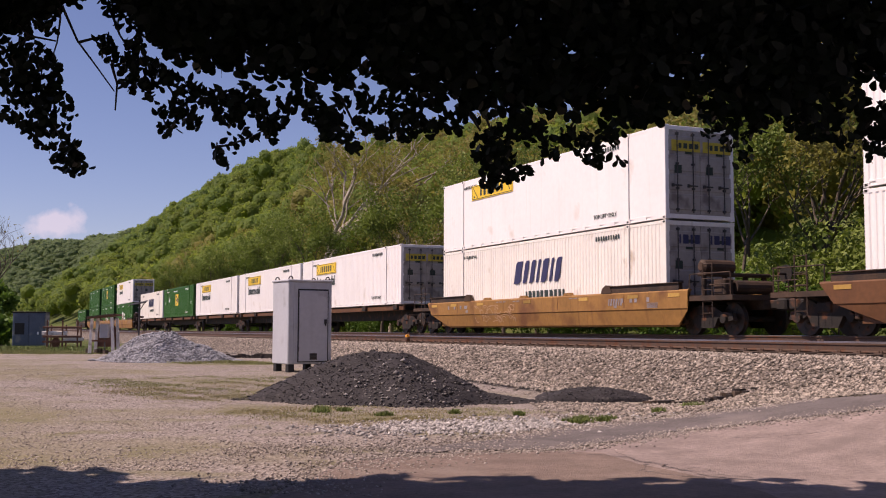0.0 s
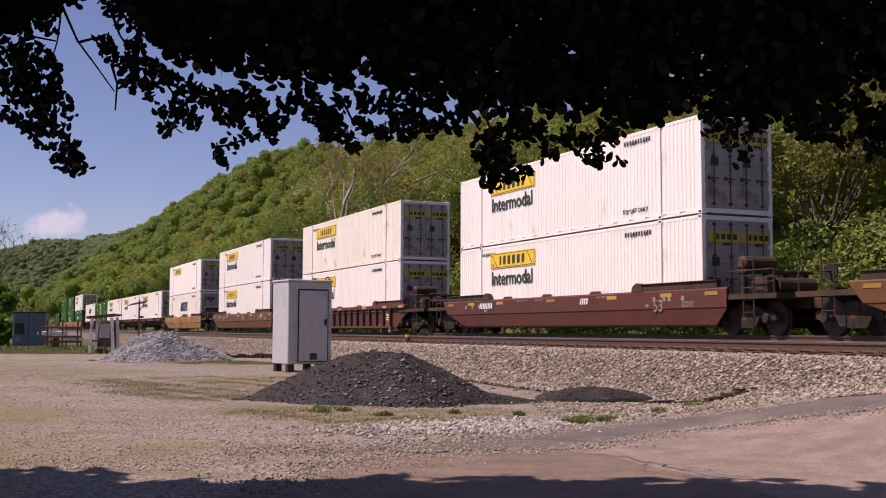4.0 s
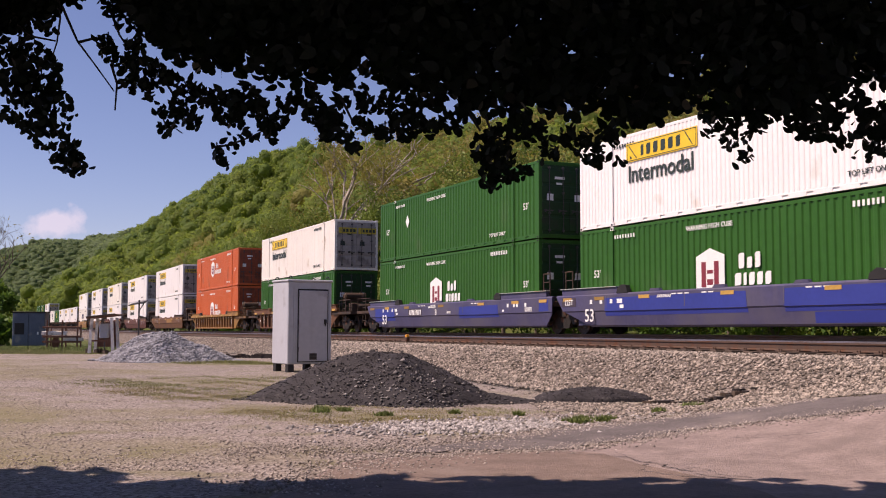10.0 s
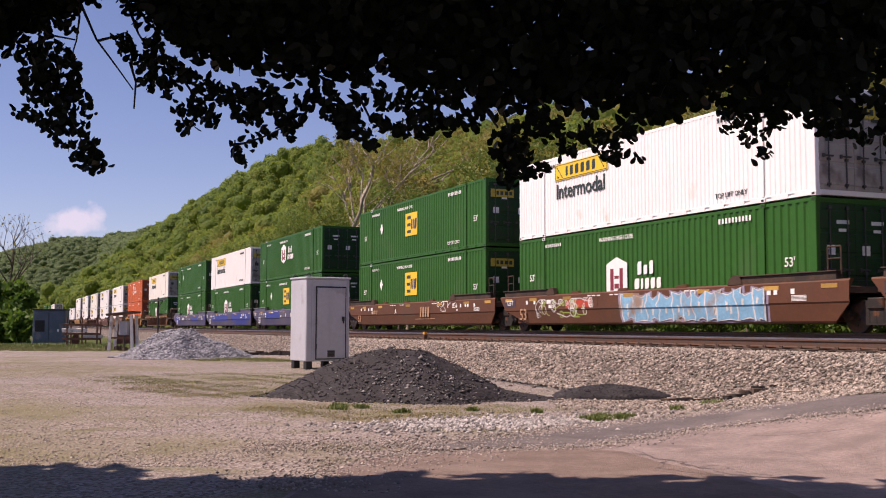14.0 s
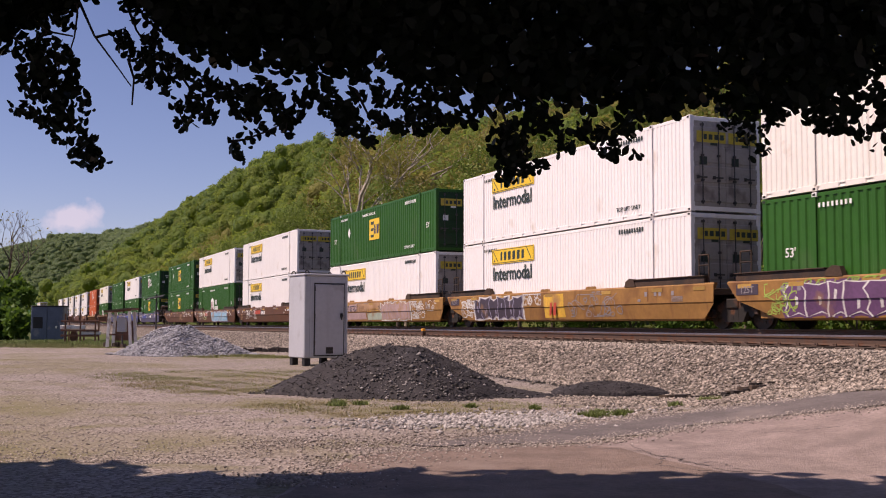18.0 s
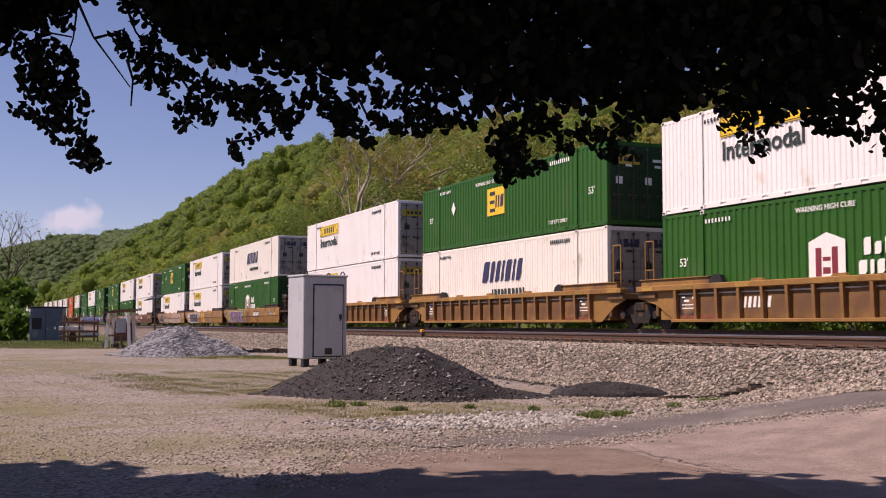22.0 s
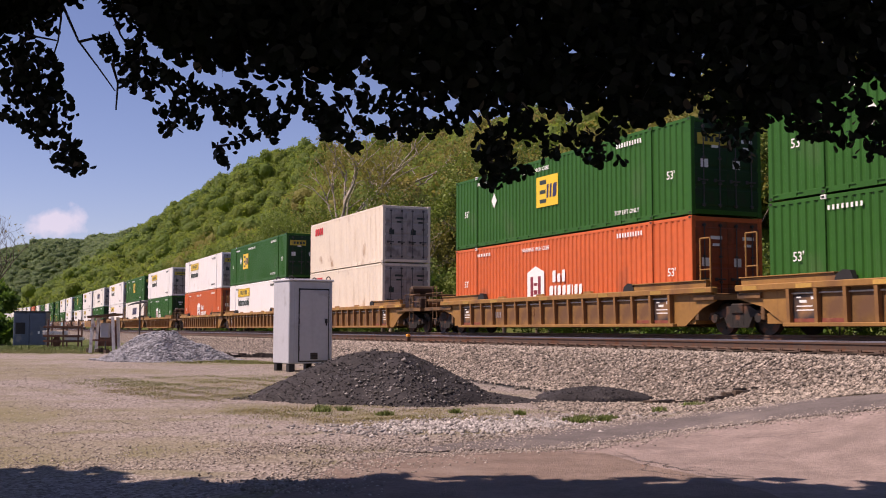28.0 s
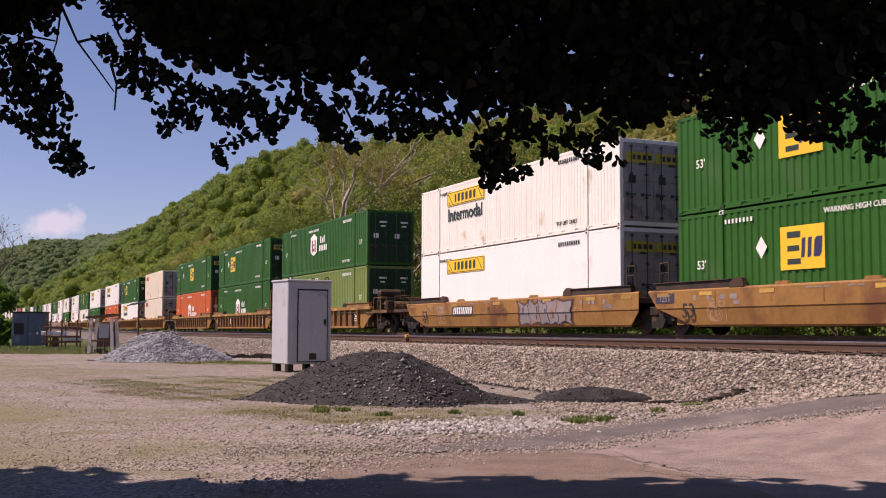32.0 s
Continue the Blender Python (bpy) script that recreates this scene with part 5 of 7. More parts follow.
                part("hand_rail", shape_mesh(("short_rail", ribbed), lambda: Geo().tube((8.5, 0, low), (8.5, 0, top), 0.024, n=6).tube((8.95, 0, low), (8.95, 0, top), 0.024, n=6).tube((8.5, 0, low + 0.08), (8.95, 0, low + 0.08), 0.02, n=6).tube((8.5, 0, 1.05), (8.95, 0, 1.05), 0.02, n=6).tube((8.5, 0, top), (8.95, 0, top), 0.024, n=6).tube((8.5, 0, 1.45), (8.95, 0, 1.45), 0.02, n=6).tube((8.5, 0, 1.85), (8.95, 0, 1.85), 0.02, n=6).mesh("hand_rail")), paint if ribbed else end_paint, root, at=mz @ pose(0, sy * 0.97, 0))
        if end == "own":
            part("coupler", shape_mesh("coupler", lambda: Geo().box(11.0, 11.6, -0.11, 0.11, 0.74, 0.98, 0.02).box(11.5, 11.9, -0.17, 0.17, 0.68, 1.02, 0.05).mesh("coupler")), "chassis", root, at=mz)
            if sx < 0:
                part("brake_cylinder", shape_mesh("brake_cyl", lambda: Geo().tube((9.6, 0.1, 1.98), (9.6, 1.15, 1.98), 0.2, n=14).tube((9.6, 1.15, 1.98), (9.6, 1.22, 1.98), 0.2, 0.12, 14).mesh("brake_cylinder")), "grimy", root, "rust-caked air brake cylinder", at=mz @ Matrix.Diagonal((1, -1, 1, 1)))
                part("brake_bracket", shape_mesh("brake_bracket", lambda: Geo().box(9.4, 9.8, -1.2, 1.2, 1.70, 1.80, 0.02).mesh("brake_bracket")), end_paint, root, at=mz)
                for by in (-1.1, -0.35, 0.4, 1.1):
                    part("bracket_leg", shape_mesh("bracket_leg", lambda: Geo().box(9.53, 9.67, -0.05, 0.05, 1.1, 1.71, 0.01).mesh("bracket_leg")), end_paint, root, at=mz @ pose(0, by, 0))
                part("air_tank", shape_mesh("air_tank", lambda: Geo().tube((10.4, -0.7, 1.36), (10.4, 0.6, 1.36), 0.2, n=14).mesh("air_tank")), end_paint, root, at=mz)
                part("valve_box", shape_mesh("valve_box", lambda: Geo().box(10.0, 10.5, -1.1, -0.75, 1.12, 1.6, 0.04).mesh("valve_box")), "grimy", root, at=mz)
                part("brake_wheel", shape_mesh("brake_wheel", lambda: Geo().tube((10.9, 0.75, 1.75), (10.9, 0.79, 1.75), 0.26, n=16).tube((10.9, 0.5, 1.75), (10.9, 0.8, 1.75), 0.04, n=8).mesh("brake_wheel")), "chassis", root, at=mz)
    build_truck(root, 9.6)
    if rear_end == "own":
        build_truck(root, -9.6)
    y = 1.378 if ribbed else 1.504
    if not ribbed and not spine and paint != "chassis":
        light = "spray_gray" if paint in ("tan", "rusty", "maroon_car") else W
        def rows_at():
            g = Geo()
            for x in (7.1, 6.5, 5.9, 5.5, 5.35, -6.0, -6.5, -6.75, -7.4):
                g.box(x - 0.07, x + 0.07, y, y + 0.004, 1.0, 1.14)
            for x in (2.6, 2.3, 2.0, 1.2, 0.9, -2.9, -3.2, -3.5):
                g.box(x - 0.11, x + 0.11, y, y + 0.004, 1.2, 1.235)
            for k in range(5):
                g.box(-7.9, -7.35, y, y + 0.004, 0.82 + 0.033 * k, 0.836 + 0.033 * k)
            g.box(5.2, 5.42, y, y + 0.004, 0.84, 0.95)
            g.box(-5.7, -5.55, y, y + 0.004, 0.84, 0.92)
            return g.mesh("stencil")
        part("stencil", shape_mesh("stencil", rows_at), light, root)
        if front_end == "joint":
            plate = part("load_plate", shape_mesh("load_plate", lambda: Geo().box(8.05, 8.95, 1.503, 1.51, 0.93, 1.22, 0.003).mesh("load_plate")), "spray_dark", root, "dark load plate")
            part("load_text", letters("125T", 0.27), light, plate, at=pose(8.5, 1.512, 0.98))
    for what, x, z, size, m in marks.get("text", ()):
        part("size_mark", letters(what, size), m, root, at=pose(x, y, z))
    for x, z, n_bars, hgt, m in marks.get("bars", ()):
        widths = [hgt * (0.30, 0.42, 0.36, 0.44, 0.26, 0.40)[k % 6] for k in range(n_bars)]
        if n_bars >= 8 and hgt >= 0.18:
            wide = sum(widths) + hgt * 0.28 * n_bars
            part("number_plate", Geo().box(x - wide / 2 - 0.1, x + wide / 2 + 0.1, y, y + 0.003, z - 0.05, z + hgt + 0.05), "spray_dark", root, "black number panel")
        part("number_bar", bars(widths, hgt, hgt * 0.28, 0.05), m, root, at=pose(x, y + 0.002, z))
    for x0, x1, z0, z1, m in marks.get("patches", ()):
        part("paint_patch", Geo().box(min(x0, x1), max(x0, x1), y, y + 0.004, z0, z1), m, root)
    for seed, x0, x1, mats in marks.get("tags", ()):
        spray_tag(root, seed, x0, x1, mats, ribbed)
    for seed, x0, x1, z0, z1, n, m in marks.get("scrawls", ()):
        scrawl(root, seed, x0, x1, z0, z1, n, m, ribbed)
    for x0, x1, z0, z1, m in marks.get("fields", ()):
        g = Geo()
        sheet(g, [(x0, z0), (x1, z0 + 0.02), (x1 + 0.04, z1), (x0 - 0.03, z1 - 0.02)], 0.003, ribbed)
        part("painted_field", g, m, root)
    return root


def cut_at(poly, z, keep_low):
    """The part of an outline below or above a height."""
    out, n = [], len(poly)
    for k in range(n):
        (ax, az), (bx, bz) = poly[k], poly[(k + 1) % n]
        ina, inb = (az <= z) == keep_low, (bz <= z) == keep_low
        if ina:
            out.append((ax, az))
        if ina != inb:
            t = (z - az) / (bz - az)
            out.append((ax + (bx - ax) * t, z))
    return out


def sheet(g, poly, off, ribbed):
    """A coat of paint on a wagon's side, bent with it at the fold."""
    if ribbed:
        g.add([(x, 1.378 + off, z) for x, z in poly], [tuple(range(len(poly)))])
        return
    for low in (True, False):
        p = cut_at(poly, 0.76, low)
        if len(p) > 2:
            g.add([(x, (1.40 + (z - 0.3) * 0.16 if low else 1.501) + off, z) for x, z in p], [tuple(range(len(p)))])


def spray_tag(root, seed, x0, x1, mats, ribbed):
    """A sprayed piece of spiky, swelling shapes with outline and halo; no words."""
    r = random.Random(seed)
    fat, outline, shade, inner = Geo(), Geo(), Geo(), Geo()
    x, k = x1, 0
    while x > x0 + 0.25:
        w = min(r.uniform(0.6, 1.05), x - x0 + 0.1)
        cx, lean = x - w / 2, r.uniform(-0.14, 0.14)
        # a body that swells and pinches, with pointed feet and a flaring head
        left = [(-0.5 + r.uniform(-0.08, 0.12), q) for q in (0.0, 0.2, 0.42, 0.6, 0.8)] + [(-0.42 + r.uniform(-0.25, 0.1), 1.0 + r.uniform(0, 0.1))]
        right = [(0.5 + r.uniform(-0.12, 0.08), q) for q in (0.0, 0.2, 0.42, 0.6, 0.8)] + [(0.42 + r.uniform(-0.1, 0.25), 1.0 + r.uniform(0, 0.1))]
        dent, notch = r.uniform(0.7, 0.92), r.uniform(0.06, 0.2)

        def ring(grow):
            gx, gz = grow, grow * 0.6
            z0, zh = 0.33 - gz * 0.4, 0.82 + gz
            pts = [(a - gx / w, q) for a, q in left] + [(0.0, dent + 0.08 + gz * 0.4)] + [(a + gx / w, q) for a, q in reversed(right)] + [(0.06, notch - gz)]
            return [(cx - (a + lean * (q - 0.5)) * w, max(0.27, min(1.29, z0 + zh * q))) for a, q in pts]

        lift = 0.004 * k
        sheet(shade, ring(0.17), 0.001 + 0.0003 * k, ribbed)
        sheet(outline, ring(0.06), 0.004 + lift, ribbed)
        sheet(fat, ring(0.0), 0.006 + lift, ribbed)
        # slits inside the body show the outline's paint
        for q in range(r.choice((1, 1, 2))):
            sx_, sz, sl = cx + r.uniform(-0.16, 0.16) * w, 0.45 + r.uniform(0, 0.34), r.uniform(0.14, 0.26)
            sheet(inner, [(sx_ + 0.045, sz), (sx_ - 0.04, sz + 0.02), (sx_ - 0.07 - lean * 0.2, sz + sl), (sx_ + 0.03 - lean * 0.2, sz + sl + 0.03)], 0.008 + lift, ribbed)
        x -= w * r.uniform(0.78, 0.92)
        k += 1
    for nm, g, m in (("sprayed_halo", shade, mats[2]), ("sprayed_outline", outline, mats[1]), ("sprayed_fill", fat, mats[0]), ("sprayed_stroke", inner, mats[1])):
        tagged(part(nm, g, m, root, "abstract sprayed graffiti shapes"), kind="stuff")


def scrawl(root, seed, x0, x1, z0, z1, n, m, ribbed):
    """Loops and zigzags drawn with a spray can."""
    r = random.Random(seed)
    g = Geo()
    for q in range(n):
        cx, cz = r.uniform(x0, x1), r.uniform(z0, z1)
        a, turn, step = r.uniform(0, 6.28), r.uniform(-1.3, 1.3), r.uniform(0.07, 0.14)
        px, pz = cx, cz
        for k in range(r.randint(5, 11)):
            a += turn + r.uniform(-0.5, 0.5)
            qx, qz = min(max(px + math.cos(a) * step * 1.2, x0), x1), min(max(pz + math.sin(a) * step, z0), z1)
            d = math.hypot(qx - px, qz - pz)
            if d > 0.02:
                nx, nz = -(qz - pz) / d * 0.016, (qx - px) / d * 0.016
                sheet(g, [(px - nx, pz - nz), (qx - nx, qz - nz), (qx + nx, qz + nz), (px + nx, pz + nz)], 0.004 + 0.0003 * q, ribbed)
            px, pz = qx, qz
    if g.f:
        tagged(part("sprayed_scrawl", g, m, root, "thin sprayed scrawl"), kind="stuff")


SPRAY = {"spray_white": (0.62, 0.60, 0.58), "spray_blue": (0.20, 0.42, 0.60), "spray_green": (0.30, 0.42, 0.08), "spray_purple": (0.13, 0.06, 0.14), "spray_black": (0.035, 0.03, 0.035),
         "spray_pink": (0.42, 0.25, 0.14), "spray_red": (0.45, 0.06, 0.03), "spray_yellow": (0.65, 0.38, 0.05), "spray_gray": (0.26, 0.23, 0.24),
         "spray_mauve": (0.40, 0.28, 0.27), "spray_lilac": (0.27, 0.24, 0.33), "spray_mint": (0.36, 0.42, 0.34), "spray_dark": (0.055, 0.042, 0.06), "foot_red": (0.22, 0.06, 0.04), "pipe_pale": (0.55, 0.5, 0.42), "cap_gray": (0.30, 0.34, 0.31)}
for key, c in SPRAY.items():
    M[key] = material(key.replace("_", " ") + " paint", c, 0.55, scale=1.5, vary=0.25, dirt=(0.3, 0.16, 0.07), dirt_amount=0.12, dirt_scale=1.1)

# position of the leading end of each 53 ft slot, upper box, lower box, wagon paint, ribbed, ends, marks
W = "letter"
TRAIN = [
    (184.0, None, "green", "chassis", False, "own", "joint", {}),
    (161.2, "green", "green", "tan", False, "own", "joint", {}),
    (141.8, "emp", "hub", "tan", False, "joint", "joint", {}),
    (122.2, "jb", "hub", "tan", False, "joint", "own", {}),
    (99.0, "swift", None, "spine", False, "joint", "joint", {}),
    (82.0, "emp", None, "spine", False, "joint", "joint", {}),
    (64.5, "jb", None, "spine", False, "joint", "joint", {}),
    (47.6, "jb", None, "spine", False, "joint", "joint", {}),
    (30.9, "jb", None, "spine", False, "joint", "own", {}),
    (9.8, "jb_plain", "swift", "tan", False, "own", "own", {"words": " with pale chalky scrawls", "scrawls": [(3, 1.2, 4.6, 0.45, 1.1, 24, "spray_pink")], "bars": [(-5.6, 0.92, 6, 0.22, "spray_gray")]}),
    (-14.1, "jb", "jb", "rusty", False, "own", "own", {"words": " with faded lettering shapes", "bars": [(4.6, 1.0, 9, 0.19, "spray_gray"), (-1.2, 0.86, 3, 0.42, "spray_gray")], "patches": [(-6.2, -6.6, 0.9, 1.2, "spray_gray")]}),
    (-37.9, "jb_dull", "jb", "maroon_car", True, "own", "own", {"text": [("53", 6.72, 0.5, 0.52, W)], "bars": [(5.9, 0.8, 3, 0.22, "spray_gray"), (4.7, 0.8, 5, 0.22, "spray_gray"), (2.5, 0.75, 7, 0.08, W)]}),
    (-60.8, "jb", "jb", "maroon_car", False, "own", "own", {"bars": [(5.3, 0.98, 8, 0.22, W), (-2.0, 1.0, 4, 0.2, W)], "text": [("53", -6.2, 0.7, 0.5, "spray_gray")]}),
    (-83.9, "jb", "jb", "rusty", False, "own", "own", {"words": " with blotchy worn paint", "bars": [(3.9, 0.7, 6, 0.2, "tan")], "patches": [(-0.5, -3.5, 0.82, 1.2, "ochre")]}),
    (-107.1, "hub_orange_up", "hub_orange", "ochre", True, "own", "own", {"bars": [(4.6, 0.8, 10, 0.2, "spray_gray")], "patches": [(-1.0, -1.9, 0.62, 0.84, "spray_gray"), (-2.6, -3.4, 0.62, 0.84, "spray_gray")]}),
    (-130.4, "jb_dull", "hub", "rusty", True, "own", "own", {"patches": [(7.3, 7.9, 0.7, 0.8, W)]}),
    (-153.8, "green", "hub", "blue", False, "own", "joint", {"words": " with white markings", "text": [("53", 6.9, 0.42, 0.62, W), ("B", 0.75, 0.8, 0.34, W)], "bars": [(3.1, 0.82, 9, 0.24, W), (-0.6, 0.84, 7, 0.1, W), (1.2, 1.1, 14, 0.09, W)], "fields": [(8.2, 5.6, 0.55, 1.18, "blue_new"), (-1.6, -5.2, 0.62, 1.12, "blue_new"), (-8.4, -9.1, 0.8, 1.22, "blue_new")]}),
    (-172.8, "jb", "hub", "blue", False, "joint", "joint", {"words": " with fresh blue patches", "text": [("53", 7.2, 0.42, 0.6, W)], "bars": [(3.1, 1.12, 12, 0.09, W), (-6.0, 0.84, 5, 0.12, W)], "fields": [(6.3, -0.6, 0.6, 1.2, "blue_new"), (-2.0, -9.1, 0.62, 1.24, "blue_new"), (-3.0, -7.6, 0.32, 0.62, "blue_new")]}),
    (-192.2, "hub_up", "emp", "blue", False, "joint", "own", {"words": " with white lettering shapes", "text": [("53", 7.2, 0.42, 0.62, W), ("A", -0.3, 0.82, 0.34, W)], "bars": [(-2.2, 0.82, 9, 0.26, W), (1.0, 0.84, 6, 0.1, W), (3.4, 1.12, 12, 0.09, W)], "fields": [(5.4, 1.5, 0.72, 1.24, "blue_new"), (-5.6, -6.8, 0.82, 1.2, "spray_lilac")]}),
    (-215.5, "emp", "emp", "redbrown", False, "own", "joint", {"words": " with slanted pale lettering shapes", "bars": [(5.0, 0.8, 7, 0.2, "spray_pink"), (-1.9, 0.62, 4, 0.46, "spray_pink")], "fields": [(-0.6, -3.0, 0.5, 0.55, "spray_pink")], "scrawls": [(8, -4.6, -3.4, 0.85, 1.28, 9, W), (9, -5.6, -4.6, 1.0, 1.2, 4, W)], "text": [("53", 7.4, 0.42, 0.5, "spray_pink"), ("A", 1.9, 0.8, 0.34, W)]}),
    (-234.7, "jb", "hub", "redbrown", False, "joint", "joint", {"words": " with pale blue and cream graffiti", "tags": [(11, -6.2, 0.6, ("spray_blue", "spray_white", "spray_lilac"))], "scrawls": [(12, 2.2, 6.4, 0.5, 1.15, 26, "spray_white"), (14, 3.0, 6.0, 0.5, 1.1, 14, "spray_green")], "fields": [(4.2, 2.4, 0.82, 1.12, "spray_red")], "text": [("53", 7.4, 0.42, 0.6, "spray_pink")]}),
    (-254.1, "jb", "jb", "redbrown", False, "joint", "own", {"words": " with white outlined graffiti", "text": [("53", 7.3, 0.45, 0.6, "spray_pink")], "scrawls": [(13, 2.6, 6.2, 0.5, 1.15, 30, "spray_white")], "fields": [(3.2, 1.0, 0.84, 1.12, "spray_red")], "bars": [(0.4, 0.82, 9, 0.22, W)]}),
    (-277.6, "emp", "jb", "tan", False, "own", "joint", {"words": " covered in pastel graffiti", "tags": [(17, 4.6, 8.0, ("spray_dark", "spray_pink", "spray_lilac")), (18, -5.2, -1.4, ("spray_mauve", "spray_pink", "spray_white"))], "fields": [(4.3, 1.1, 0.36, 0.74, "spray_mauve"), (4.2, 2.5, 0.80, 1.2, "spray_mauve"), (2.3, -1.2, 0.80, 1.24, "spray_pink"), (0.8, -1.0, 0.78, 0.95, "spray_yellow"), (0.9, -1.3, 0.34, 0.72, "spray_mint"), (2.4, 1.2, 0.80, 1.1, "spray_pink")], "scrawls": [(41, -8.6, -7.4, 0.75, 1.2, 6, "spray_white"), (42, -7.2, -5.2, 0.4, 1.2, 30, "spray_white"), (43, 2.4, 4.2, 0.82, 1.1, 12, "spray_dark"), (44, -2.6, -0.9, 0.5, 1.1, 7, "spray_black"), (45, 4.6, 7.8, 0.4, 1.2, 24, "spray_yellow")]}),
    (-296.8, "jb", "jb", "tan", False, "joint", "joint", {"words": " with huge grey and lilac graffiti", "tags": [(21, 2.4, 6.5, ("spray_dark", "spray_lilac", "spray_white"))], "fields": [(0.6, -0.9, 0.36, 1.22, "spray_yellow"), (4.75, 4.4, 0.84, 1.08, "spray_yellow")], "bars": [(-0.1, 0.45, 2, 0.46, "spray_red")], "text": [("C", 4.57, 0.88, 0.18, "spray_black")], "scrawls": [(46, 6.5, 7.9, 0.42, 1.15, 26, "spray_white"), (47, 0.8, 2.2, 0.85, 1.25, 12, "spray_white"), (48, -4.6, -1.2, 0.4, 1.15, 26, "spray_gray")]}),
    (-316.1, "swift", "hub", "tan", False, "joint", "own", {"words": " with large purple and white graffiti", "tags": [(25, 2.0, 7.0, ("spray_purple", "spray_white", "spray_purple"))], "scrawls": [(49, 1.1, 2.3, 0.4, 1.2, 22, "spray_green"), (50, 6.6, 7.8, 0.4, 1.2, 18, "spray_green"), (51, 2.2, 6.8, 1.15, 1.28, 14, "spray_green")], "bars": [(-2.5, 0.80, 10, 0.26, W)], "text": [("B", 0.2, 0.80, 0.34, "rusty")], "fields": [(-6.6, -7.4, 0.82, 0.98, "spray_lilac"), (-7.6, -8.3, 0.82, 0.98, "spray_yellow")]}),
    (-339.6, "jb", "jb", "ochre", True, "own", "joint", {"bars": [(4.8, 0.6, 5, 0.16, "spray_gray")]}),
    (-359.0, "emp", "swift", "ochre", True, "joint", "joint", {}),
    (-378.3, "jb", "hub", "ochre", True, "joint", "own", {"bars": [(3.7, 0.62, 6, 0.3, W)]}),
    (-401.7, "jb", "hub_orange", "ochre", True, "own", "joint", {"text": [("53", -5.76, 0.58, 0.5, "spray_black")], "bars": [(4.3, 0.9, 3, 0.16, "spray_gray"), (3.36, 0.9, 3, 0.16, "spray_gray")]}),
    (-421.1, "emp_ahead", "jb", "ochre", True, "joint", "joint", {"text": [("53", -5.76, 0.58, 0.5, "spray_black")], "bars": [(0.2, 0.58, 3, 0.5, "rusty")]}),
    (-440.6, "oocl", "oocl", "ochre", True, "joint", "own", {"text": [("125T", 6.72, 0.5, 0.3, W)]}),
    (-463.5, "emp", "hub_orange", "ochre", True, "own", "joint", {"text": [("53", 1.3, 0.62, 0.45, "rusty")], "bars": [(4.2, 0.6, 6, 0.22, "spray_gray")], "patches": [(-6.2, -7.0, 0.5, 0.95, "spray_gray")]}),
    (-482.9, "emp_ahead", "hub", "ochre", True, "joint", "joint", {"text": [("125T", 7.0, 0.5, 0.4, W)], "bars": [(3.2, 0.58, 3, 0.44, W)], "scrawls": [(31, -1.6, 1.9, 0.4, 1.0, 20, "spray_purple")]}),
    (-502.1, "hub_up", "hub_pale", "ochre", True, "joint", "own", {"text": [("125T", 7.2, 0.5, 0.42, W), ("53", 4.2, 0.6, 0.55, W)], "bars": [(0.0, 0.7, 8, 0.18, "spray_gray")]}),
    (-525.4, "jb_dull", "jb_plain", "tan", False, "own", "joint", {"words": " with chalk drawing and black scrawl", "text": [("53", 7.2, 0.55, 0.6, "spray_black"), ("B", 0.9, 0.82, 0.34, "spray_black")], "bars": [(3.3, 0.80, 10, 0.28, W)], "tags": [(33, -5.2, -1.6, ("spray_gray", "spray_dark", "rusty"))], "scrawls": [(34, 5.1, 5.8, 0.4, 1.2, 14, "spray_pink"), (52, -0.6, 0.4, 0.7, 1.1, 8, "rusty")]}),
    (-544.6, "emp_ahead", "emp_ahead", "tan", False, "joint", "own", {"words": " with white lettering shapes", "text": [("53", 7.4, 0.5, 0.6, "spray_black")], "bars": [(-2.6, 0.80, 10, 0.26, W)], "scrawls": [(35, 5.8, 6.6, 0.4, 1.1, 12, "spray_pink")]}),
]
MOVERS = []        # thing, place along the line at the clip's start, height over the rail
MODELS = {}


def container(kind):
    if kind in MODELS:
        return copy_thing(MODELS[kind], Matrix())
    MODELS[kind] = build_container(kind)
    return MODELS[kind]


for u, upper, lower, paint, ribbed, fe, re_, marks in TRAIN:
    mid = u - L53 / 2
    spine = paint == "spine"
    MOVERS.append((build_wagon("chassis" if spine else paint, ribbed, fe, re_, marks, spine), mid, 0.0))
    if spine:
        MOVERS.append((container(upper), mid, 1.365))
    else:
        if lower:
            MOVERS.append((container(lower), mid, HOIST + 0.002))
        if upper:
            MOVERS.append((container(upper), mid, HOIST + CH + 0.026))


def run(t):
    """How far the train has gone by t seconds: it slows a little."""
    return 17.28 * t - 0.015 * t * t


def motions():
    for ob, u, z in MOVERS:
        walk(ob, [(float(t), on_rails(u + run(t), z)) for t in range(0, 33)])
    # all wheel pairs roll alike: one set of keys serves the leading pairs, one the trailing pairs
    for dx in (-0.9, 0.9):
        alike = [ob for ob in WHEELS if abs(ob.location.x - dx) < 0.01]
        walk(alike[0], [(k / FPS, pose(dx, 0, 0.457) @ Matrix.Rotation(run(k / FPS) / 0.457, 4, "Y")) for k in range(0, 32 * FPS + 1)])
        roll = alike[0].animation_data
        for ob in alike[1:]:
            ob.rotation_mode = "QUATERNION"
            ob.animation_data_create()
            ob.animation_data.action = roll.action
            ob.animation_data.action_slot = roll.action_slot

# ---- equipment cabinet on skids ----
def lot_pose(x, y, rz=0, dz=0.0):
    return pose(x, y, on_lot(x, y) + dz, 0, 0, rz)


